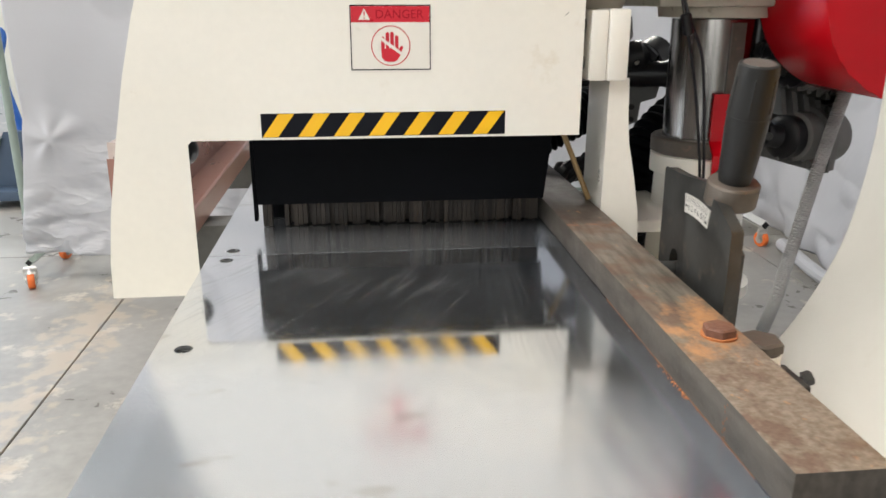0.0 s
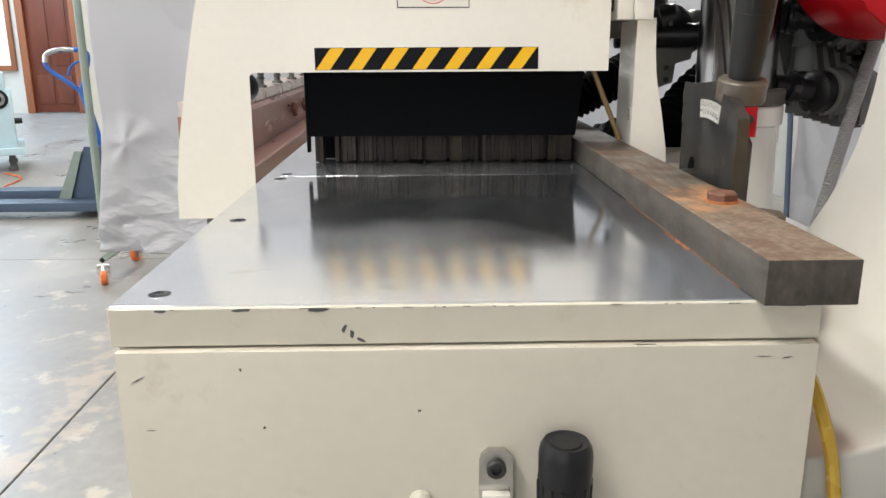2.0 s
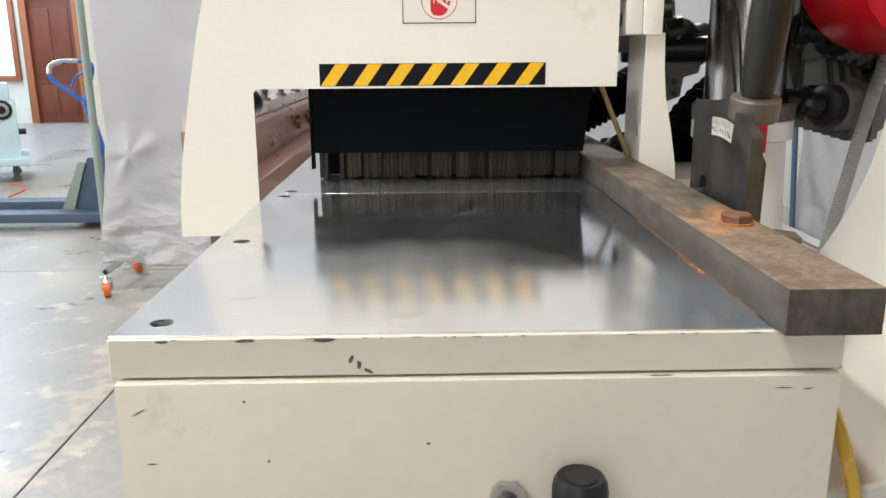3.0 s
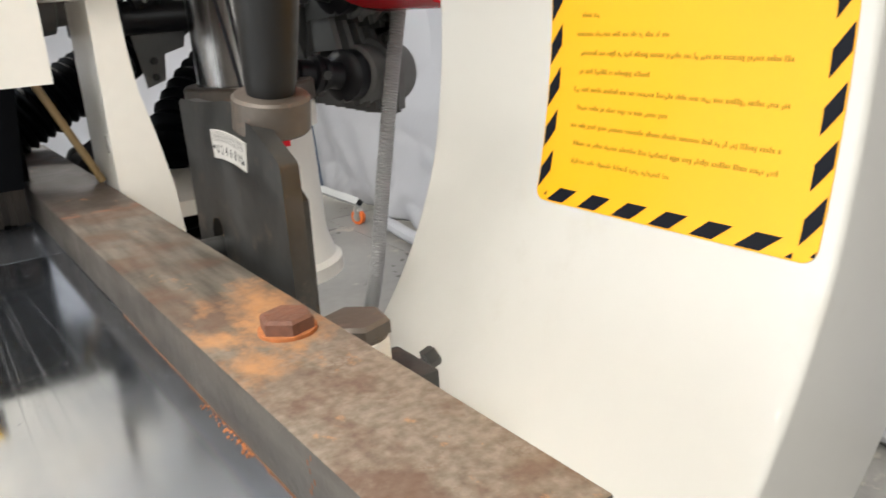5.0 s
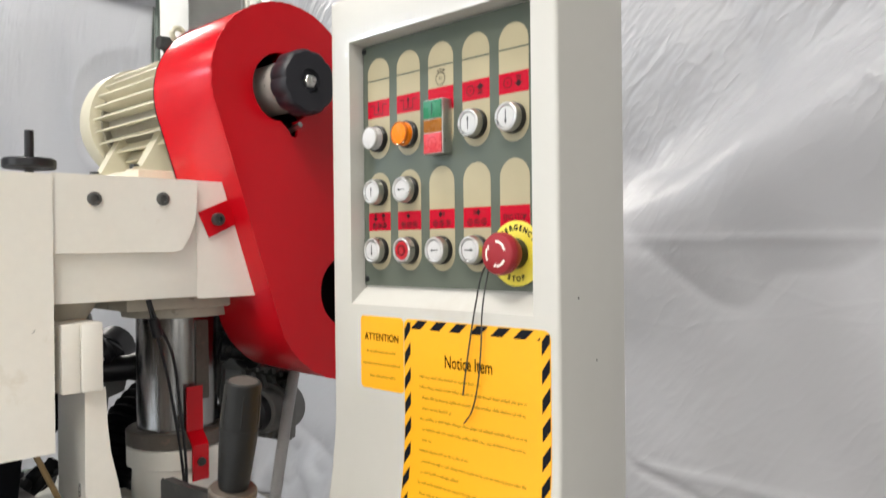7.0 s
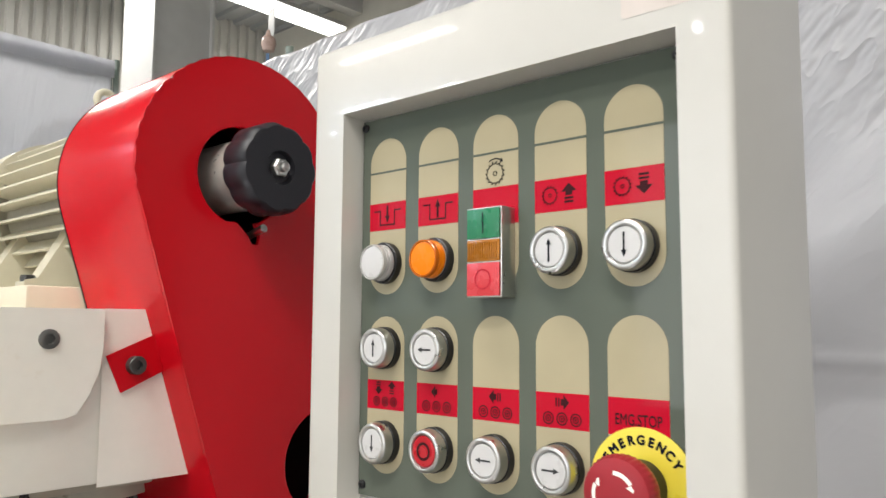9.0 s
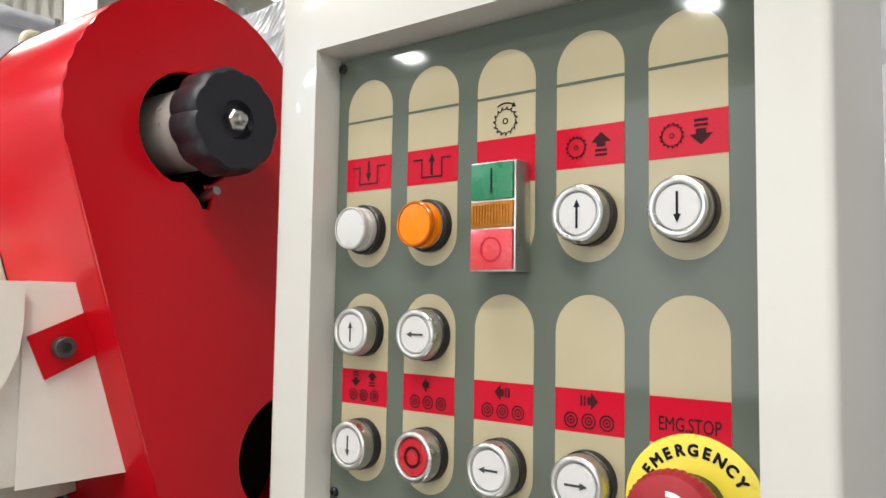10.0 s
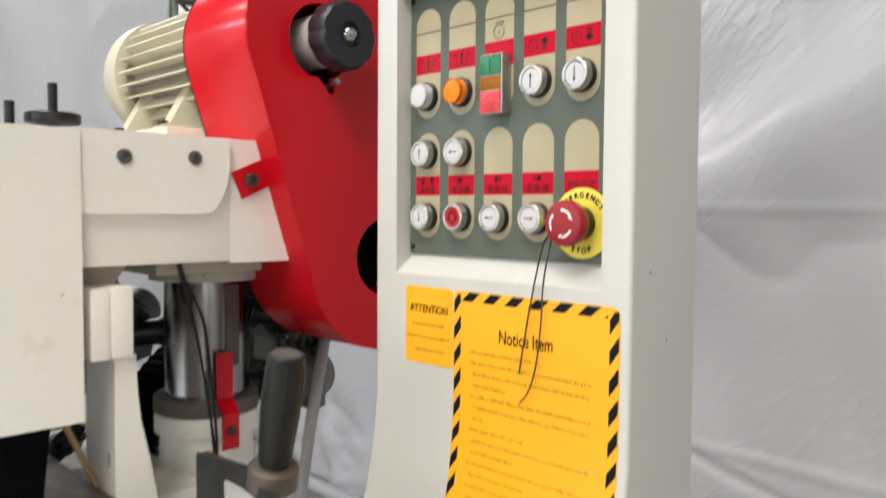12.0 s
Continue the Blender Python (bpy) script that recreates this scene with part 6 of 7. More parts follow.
def universal_joint(p0, p1, label):
    """A short cardan joint between two shaft ends."""
    sh = thing("cardan_joint", label, "shaft", p0, "cardan joints")
    a, b_ = Vector(p0), Vector(p1)
    w = (b_ - a).length
    d = b_ - a
    part("yoke", turned([(0, 0.013), (0.004, 0.019), (w * 0.36, 0.019), (w * 0.40, 0.026), (w * 0.50, 0.027), (w * 0.52, 0.016)], a, d, 20), BLACK, sh)
    part("yoke", turned([(w * 0.53, 0.015), (w * 0.56, 0.025), (w * 0.68, 0.024), (w * 0.72, 0.018), (w, 0.02)], a, d, 20), BLACK, sh)
    mid = a.lerp(b_, 0.525)
    part("cross_pin", rod(mid + Vector((0, 0, -0.030)), mid + Vector((0, 0, 0.030)), 0.007, 12, bevel=0.001), DARK_STEEL, sh)
    part("cross_pin", rod(mid + Vector((0.0, -0.030, 0)), mid + Vector((0.0, 0.030, 0)), 0.007, 12, bevel=0.001), DARK_STEEL, sh)
    return sh


def drive_train():
    """Gear units, shafts and hoses behind the column."""
    feed_gear(0.998, "dark grey ribbed roller gear unit with a black coupling")
    feed_gear(1.118, "dark grey ribbed roller gear unit under the arm")
    universal_joint((0.622, 1.246, 1.014), (0.692, 1.25, 1.003), "black universal joint beside the chromed column")
    universal_joint((0.612, 1.30, 1.135), (0.694, 1.25, 1.121), "black universal joint under the arm")
    back = thing("gear_support", "dark grey cast support behind the gear units", "bracket", (0.80, 1.36, 1.0))
    part("casting", prism([(0.70, 1.02), (0.76, 0.985), (0.84, 0.99), (0.86, 1.21), (0.655, 1.21), (0.665, 1.13)], "y", 1.352, 1.41, 0.006), CAST, back)
    for k in range(4):
        x = 0.664 + 0.018 * k
        part("fin", box(x, x + 0.008, 1.30, 1.352, 1.142, 1.205, 0.0015, seg=1), GREY_CAST, back)
    part("hanger", box(0.658, 0.72, 1.354, 1.408, 1.2105, 1.405, 0.003), CAST, back)
    sh = thing("drive_shaft", "black telescopic drive shaft between hood and column", "shaft", (0.48, 1.36, 1.1))
    part("sleeve", turned([(0, 0.017), (0.003, 0.021), (0.055, 0.021), (0.058, 0.025), (0.066, 0.025), (0.069, 0.022), (0.15, 0.022), (0.16, 0.026), (0.20, 0.026)], (0.375, 1.385, 1.096), (0.97, -0.2, 0.02), 24), BLACK, sh)
    part("yoke", turned([(0, 0.020), (0.006, 0.029), (0.035, 0.027), (0.045, 0.016)], (0.452, 1.372, 1.122), (0.9, -0.2, 0.25), 20), BLACK, sh)
    part("fork", tube([(0.43, 1.372, 1.115), (0.452, 1.365, 1.139), (0.482, 1.36, 1.142), (0.505, 1.36, 1.125)], 0.011, 10), BLACK, sh)
    part("grease_nipple", turned([(0, 0.004), (0.006, 0.004), (0.008, 0.0025), (0.011, 0.003), (0.013, 0.001)], (0.468, 1.347, 1.118), (0, -1, 0.3), 10), ALU, sh)
    part("bracket", prism([(0.452, 1.076), (0.520, 1.076), (0.516, 1.058), (0.488, 1.05), (0.484, 1.015), (0.463, 1.008), (0.458, 1.04)], "y", 1.37, 1.385, 0.003), GREY_CAST, sh, "grey cast lug under the shaft")
    for z in (1.018, 1.04):
        part("bolt", hexagon((0.4735, 1.3697, z), (0, -1, 0), 0.0055, 0.006), DARK_STEEL, sh)
    part("hub", turned([(0, 0.020), (0.012, 0.032), (0.020, 0.034), (0.024, 0.028), (0.05, 0.024), (0.055, 0.018)], (0.425, 1.42, 1.172), (0.95, -0.3, 0.1), 24), STEEL_SIDE, sh, "bare steel shaft hub")
    roll = thing("roller_ends", "dark grey bearing ends of the feed rollers", "bearing", (0.33, 1.32, 1.13))
    for z, y in ((1.185, 1.34), (1.115, 1.30)):
        part("bearing", turned([(0, 0.040), (0.03, 0.040), (0.034, 0.033), (0.055, 0.030), (0.058, 0.022), (0.09, 0.020)], (0.290, y, z), (1, 0, 0), 24), CAST, roll)
        for k in range(4):
            w = radians(45 + 90 * k)
            part("bolt", hexagon((0.3205, y + 0.032 * math.cos(w), z + 0.032 * math.sin(w)), (1, 0, 0), 0.0055, 0.005), DARK_STEEL, roll)
    hose = thing("dust_hose", "black corrugated dust extraction hose", "hose", (0.30, 1.45, 1.0))
    part("hose", tube([(0.20, 1.43, 0.924), (0.27, 1.42, 0.959), (0.33, 1.42, 0.989), (0.39, 1.43, 1.018), (0.46, 1.47, 1.050), (0.56, 1.56, 1.10)], 0.036, 20, 8, ribs=36, rib=0.004), RUBBER, hose)
    part("cuff", rod((0.56, 1.56, 1.10), (0.60, 1.59, 1.115), 0.042, 20, bevel=0.004), BLACK, hose)
    hose2 = thing("dust_hose", "black corrugated hose bending down behind the column", "hose", (0.45, 1.36, 0.7))
    part("hose", tube([(0.62, 1.44, 1.03), (0.575, 1.42, 1.008), (0.530, 1.40, 0.972), (0.496, 1.38, 0.93), (0.482, 1.37, 0.88), (0.480, 1.375, 0.82), (0.49, 1.42, 0.6), (0.53, 1.5, 0.12)], 0.043, 20, 8, ribs=56, rib=0.0045), RUBBER, hose2)
    part("cuff", rod((0.61, 1.436, 1.026), (0.65, 1.455, 1.042), 0.048, 20, bevel=0.004), BLACK, hose2)
    heap = thing("cable_bundle", "tangle of black cables behind the fence", "cable", (0.38, 1.42, 0.92))
    rnd = random.Random(3)
    for k in range(7):
        pts = [(0.338 + 0.024 * q + rnd.uniform(-0.008, 0.008), 1.40 + rnd.uniform(-0.02, 0.03), 0.892 + 0.014 * q * 0.7 + 0.012 * math.sin(q * 1.7 + k) + rnd.uniform(0, 0.012)) for q in range(4)]
        part("cable", tube(pts, rnd.choice((0.006, 0.009, 0.012)), 8), BLACK, heap)
    cond = thing("conduit", "grey finely ribbed flexible conduit rising to the red cover", "conduit", (0.7, 1.25, 0.6))
    part("conduit", tube([(0.81, 1.225, 1.17), (0.785, 1.219, 1.10), (0.758, 1.212, 1.0), (0.737, 1.210, 0.90), (0.715, 1.208, 0.79), (0.70, 1.22, 0.68), (0.74, 1.42, 0.35), (0.75, 1.5, 0.03)], 0.0105, 14, 10, ribs=320, rib=0.0008), CONDUIT, cond)
    part("gland", rod((0.80, 1.223, 1.145), (0.815, 1.227, 1.185), 0.017, 12, bevel=0.003), BLACK, cond, "black conduit gland")
    part("floor_gland", rod((0.75, 1.5, 0.0), (0.75, 1.5, 0.035), 0.018, 12, bevel=0.003), BLACK, cond)


# ---- control console ----
def console():
    c = thing("control_console", "white enamelled control console with a curved neck", "console", (0.5, 0.61, 0.7))
    low = [(v.x, v.z) for v in smooth_path([(0.552, 0, 1.11), (0.5505, 0, 1.07), (0.545, 0, 1.02), (0.534, 0, 0.965), (0.515, 0, 0.915), (0.49, 0, 0.868), (0.461, 0, 0.828), (0.425, 0, 0.792), (0.385, 0, 0.768), (0.325, 0, 0.757)], 5)]
    back = [(v.x, v.z) for v in smooth_path([(0.325, 0, 0.70), (0.40, 0, 0.702), (0.47, 0, 0.722), (0.535, 0, 0.755), (0.59, 0, 0.80), (0.629, 0, 0.853), (0.653, 0, 0.92), (0.669, 0, 0.99), (0.675, 0, 1.05), (0.675, 0, 1.12)], 4)]
    face = [(0.557, 1.6300), (0.5545, 1.6293), (0.5527, 1.6275), (0.552, 1.625), (0.552, 1.57), (0.552, 1.237)] + low
    prof = face + back + [(0.675, 1.622), (0.6735, 1.6262), (0.6705, 1.6288), (0.667, 1.6300)]
    n = len(prof)
    mid = []
    for k in range(n):
        a, b_ = Vector(prof[k - 1]), Vector(prof[(k + 1) % n])
        t = (b_ - a).normalized()
        mid.append(Vector((-t.y, t.x)))
    stations = [(0.4375, 0.0045), (0.4378, 0.003), (0.4388, 0.0013), (0.4405, 0.0003), (0.443, 0.0), (0.470, 0.0), (0.762, 0.0), (0.7945, 0.0), (0.797, 0.0003), (0.7987, 0.0013), (0.7997, 0.003), (0.800, 0.0045)]
    bm = bmesh.new()
    rings = []
    for y, inset in stations:
        # the profile runs down the face, so its left-hand normal points out of the body or into it the same way all along
        rings.append([bm.verts.new((p[0] + mid[k].x * inset, y, p[1] + mid[k].y * inset)) for k, p in enumerate(prof)])
    for i, (lo, hi) in enumerate(zip(rings, rings[1:])):
        for k in range(n):
            if i == 5 and k == 4:
                continue
            bm.faces.new((lo[k], lo[(k + 1) % n], hi[(k + 1) % n], hi[k]))
    bm.faces.new(rings[0]), bm.faces.new(rings[-1])
    # recess for the panel, with a sloping sill
    a, b_, c2, d = rings[5][4], rings[5][5], rings[6][5], rings[6][4]
    inner = [bm.verts.new(p) for p in ((0.576, 0.4715, 1.568), (0.576, 0.4715, 1.258), (0.576, 0.7605, 1.258), (0.576, 0.7605, 1.568))]
    outer = [a, b_, c2, d]
    for k in range(4):
        bm.faces.new((outer[k], outer[(k + 1) % 4], inner[(k + 1) % 4], inner[k]))
    bm.faces.new(inner)
    part("housing", bm, WHITE_GLOSS, c, smooth=40)
    # sticker ghost on the head
    decal("sticker_trace", flat([rounded(-0.505, -0.448, 1.583, 1.612, 0.003, 3)]), PILL_TRACE, c, Matrix.Translation((0.5518, 0, 0)) @ SIDE, depth=0.0001)
    for x, y, z in ((0.585, 0.437, 1.255), (0.617, 0.437, 1.188)):
        part("speck", turned([(0, 0.0014), (0.0005, 0.001), (0.0006, 0)], (x, y + 0.0006, z), (0, -1, 0), 8), CAST, c)
    # base that carries the console
    base = thing("console_foot", "cream steel foot under the console neck", "bracket", (0.34, 0.6, 0.4))
    part("column", box(0.3165, 0.42, 0.47, 0.76, 0.0, 0.699, 0.006), CREAM_DULL, base)
    return c, low


def curve_map(low):
    """Maps (u, v) on the stickers, u along -y and v down from z = 1.2235, onto the console's face."""
    def at(v, off):
        z = 1.2235 - v
        left = v - (1.2235 - 1.11)
        if left <= 0:
            return Vector((0.552 - off, 0, z))
        q = low[0]
        for p in low[1:]:
            seg = math.hypot(p[0] - q[0], p[1] - q[1])
            if left <= seg:
                f = left / seg
                t = Vector((p[0] - q[0], 0, p[1] - q[1])).normalized()
                nrm = Vector((t.z, 0, -t.x))
                return Vector((q[0] + (p[0] - q[0]) * f, 0, q[1] + (p[1] - q[1]) * f)) + nrm * off
            left -= seg
            q = p
        return Vector((q[0], 0, q[1]))

    return at


def on_neck(name, outlines, mat, parent, at, off, label="", bm=None):
    bm = bm or flat(outlines)
    for k in range(1, 32):
        v = k * 0.01
        bmesh.ops.bisect_plane(bm, geom=bm.verts[:] + bm.edges[:] + bm.faces[:], plane_co=(0, -v, 0), plane_no=(0, 1, 0))
    for v in bm.verts:
        p = at(-v.co.y, off)
        v.co = Vector((p.x, -v.co.x, p.z))
    ob = part(name, bm, mat, parent, label, smooth=60)
    return ob


def clip_poly(pts, x0, x1, y0, y1):
    """Cuts a polygon to a rectangle."""
    for axis, lim, sign in ((0, x0, 1), (0, x1, -1), (1, y0, 1), (1, y1, -1)):
        out = []
        for a, b_ in zip(pts, pts[1:] + pts[:1]):
            ia, ib = sign * (a[axis] - lim) >= 0, sign * (b_[axis] - lim) >= 0
            if ia:
                out.append(a)
            if ia != ib:
                f = (lim - a[axis]) / (b_[axis] - a[axis])
                out.append((a[0] + f * (b_[0] - a[0]), a[1] + f * (b_[1] - a[1])))
        pts = out
        if len(pts) < 3:
            return []
    return pts


def neck_stickers(c, low):
    at = curve_map(low)
    # coordinates: x is -y of the world, y is minus the way down the face
    U0, U1, V = -0.6635, -0.4480, -0.2685
    notice = on_neck("notice_sticker", [rounded(U0, U1, V, 0, 0.009)], YELLOW, c, at, 0.0005, "yellow notice sticker with a striped black border")
    edge = 0.0112
    bars = []
    step, wide = 0.0292, 0.0145
    for k in range(-2, 14):
        y = -k * step
        for x0, x1 in ((U0 + 0.001, U0 + edge), (U1 - edge, U1 - 0.001)):
            p = [(x0, y - wide - 0.012), (x1, y - wide + 0.002), (x1, y + 0.002), (x0, y - 0.012)]
            p = clip_poly(p, x0, x1, V + 0.004, -0.004)
            if p:
                bars.append(p)
    for k in range(-1, 9):
        x = U0 + 0.012 + k * 0.031
        for y0, y1 in ((-edge, -0.001), (V + 0.001, V + edge)):
            p = [(x, y0), (x + 0.016, y0), (x + 0.028, y1), (x + 0.012, y1)]
            p = clip_poly(p, U0 + edge + 0.002, U1 - edge - 0.002, y0, y1)
            if p:
                bars.append(p)
    on_neck("border_stripe", bars, INK, notice, at, 0.0008)
    t = place(lettering("Notice Item", 0.0205, bold=0.008), Matrix.Translation(((U0 + U1) / 2 - 0.005, -0.0458, 0)) @ Matrix.Diagonal((0.72, 1, 1, 1)))
    on_neck("lettering", None, INK, notice, at, 0.0008, bm=t)
    rnd = random.Random(12)
    lines = []
    rows = [(0.6, 0), (1, 0), (0.98, 1), (0.3, 1), (1, 0), (1, 1), (0.12, 1), (0.5, 0), (1, 1), (0.4, 1), (1, 0), (0.5, 1), (1, 0), (1, 1), (0.55, 1)]
    for k, (length, indent) in enumerate(rows):
        y = -0.066 - k * 0.0122
        x = U0 + 0.026 + 0.004 * indent
        end = x + (0.160 - 0.004 * indent) * length
        while x < end - 0.002:
            for _ in range(rnd.randint(2, 8)):
                w = rnd.uniform(0.0009, 0.0016)
                h = rnd.choice((0.0022, 0.0022, 0.0024, 0.0034))
                low = y - 0.0012 - (0.0009 if rnd.random() < 0.12 else 0)
                if x + w < end:
                    lines.append([(x, low), (x + w, low), (x + w, low + h), (x, low + h)])
                x += w + 0.00055
            x += 0.0015
    on_neck("small_print", lines, SOFT_INK, notice, at, 0.0008)
    A0, A1, AV = -0.744, -0.6645, -0.090
    att = on_neck("attention_sticker", [rounded(A0, A1, AV, 0, 0.006)], YELLOW, c, at, 0.0005, "small yellow attention sticker")
    t = place(lettering("ATTENTION", 0.0125, bold=0.018), Matrix.Translation(((A0 + A1) / 2, -0.026, 0)) @ Matrix.Diagonal((0.9, 1, 1, 1)))
    on_neck("lettering", None, INK, att, at, 0.0008, bm=t)
    lines = []
    for y, x0, x1 in ((-0.044, A0 + 0.012, A1 - 0.012), (-0.059, A0 + 0.005, A1 - 0.004), (-0.074, A0 + 0.018, A1 - 0.014)):
        x = x0
        while x < x1 - 0.002:
            for _ in range(rnd.randint(3, 8)):
                w = rnd.uniform(0.0009, 0.0015)
                h = rnd.choice((0.0022, 0.0022, 0.0032))
                if x + w < x1:
                    lines.append([(x, y - 0.0012), (x + w, y - 0.0012), (x + w, y - 0.0012 + h), (x, y - 0.0012 + h)])
                x += w + 0.0005
            x += 0.0014
    on_neck("small_print", lines, SOFT_INK, att, at, 0.0008)


PILL_TRACE = material("faded_sticker_trace", (0.60, 0.535, 0.49), 0.35, grain=60, vary=0.06, bump=0.05, blotch=30)
COLS = (0.729, 0.674, 0.6185, 0.5635, 0.509)
PX = 0.5725


def face(x):
    return Matrix.Translation((x, 0, 0)) @ SIDE


def arrow(cx, cy, length, width, head, turn):
    """A thin arrow pointing up, turned by an angle."""
    h = length / 2
    pts = [(-width / 2, -h), (width / 2, -h), (width / 2, h - head), (head * 0.45, h - head), (0, h), (-head * 0.45, h - head), (-width / 2, h - head)]
    ca, sa = math.cos(radians(turn)), math.sin(radians(turn))
    return [(cx + p[0] * ca - p[1] * sa, cy + p[0] * sa + p[1] * ca) for p in pts]


def fat_arrow(cx, cy, turn, s=1.0):
    """A broad arrow with two bars behind it."""
    ca, sa = math.cos(radians(turn)), math.sin(radians(turn))
    shapes = [[(-0.0025, -0.001), (0.0025, -0.001), (0.0025, 0.0015), (0.0058, 0.0015), (0, 0.0068), (-0.0058, 0.0015), (-0.0025, 0.0015)],
              [(-0.0034, -0.0034), (0.0034, -0.0034), (0.0034, -0.0020), (-0.0034, -0.0020)], [(-0.0034, -0.0058), (0.0034, -0.0058), (0.0034, -0.0044), (-0.0034, -0.0044)]]
    return [[(cx + s * (p[0] * ca - p[1] * sa), cy + s * (p[0] * sa + p[1] * ca)) for p in o] for o in shapes]


def ring_shape(cx, cy, r, w, n=28):
    out = []
    for k in range(n):
        a0, a1 = 2 * math.pi * k / n, 2 * math.pi * (k + 1) / n
        out.append([(cx + (r - w) * math.cos(a0), cy + (r - w) * math.sin(a0)), (cx + r * math.cos(a0), cy + r * math.sin(a0)), (cx + r * math.cos(a1), cy + r * math.sin(a1)), (cx + (r - w) * math.cos(a1), cy + (r - w) * math.sin(a1))])
    return out


def saw_shape(cx, cy, r, w=0.0007):
    """The outline of a saw blade with its bore."""
    n = 15
    pts = []
    for k in range(n):
        a = 2 * math.pi * k / n
        pts.append((cx + r * 0.76 * math.cos(a), cy + r * 0.76 * math.sin(a)))
        pts.append((cx + r * 0.86 * math.cos(a + 0.20), cy + r * 0.86 * math.sin(a + 0.20)))
        pts.append((cx + r * math.cos(a + 0.12), cy + r * math.sin(a + 0.12)))
    out = []
    for a, b_ in zip(pts, pts[1:] + pts[:1]):
        d = Vector((b_[0] - a[0], b_[1] - a[1])).normalized() * (w / 2)
        out.append([(a[0] + d.y, a[1] - d.x), (b_[0] + d.y, b_[1] - d.x), (b_[0] - d.y, b_[1] + d.x), (a[0] - d.y, a[1] + d.x)])
    return out + ring_shape(cx, cy, r * 0.22, w, 14)


def bent_arrow(cx, cy, r, w=0.0009):
    """A short curved arrow over the top of a circle, pointing clockwise."""
    out = []
    for k in range(10):
        a0, a1 = radians(122 - 6 * k), radians(122 - 6 * (k + 1))
        out.append([(cx + (r - w) * math.cos(a0), cy + (r - w) * math.sin(a0)), (cx + r * math.cos(a0), cy + r * math.sin(a0)), (cx + r * math.cos(a1), cy + r * math.sin(a1)), (cx + (r - w) * math.cos(a1), cy + (r - w) * math.sin(a1))])
    t, tip = radians(62), radians(46)
    out.append([(cx + (r - 0.0022) * math.cos(t), cy + (r - 0.0022) * math.sin(t)), (cx + (r + 0.0013) * math.cos(t), cy + (r + 0.0013) * math.sin(t)), (cx + (r - 0.0005) * math.cos(tip), cy + (r - 0.0005) * math.sin(tip))])
    return out


def three_rollers(cx, cy, s=1.0):
    out = []
    for d in (-0.0115, 0, 0.0115):
        out += ring_shape(cx + d * s, cy, 0.0047 * s, 0.0009, 20) + ring_shape(cx + d * s, cy, 0.0026 * s, 0.0009, 16) + [arc(cx + d * s, cy, 0.0008, 0, 330, 10)]
    return out


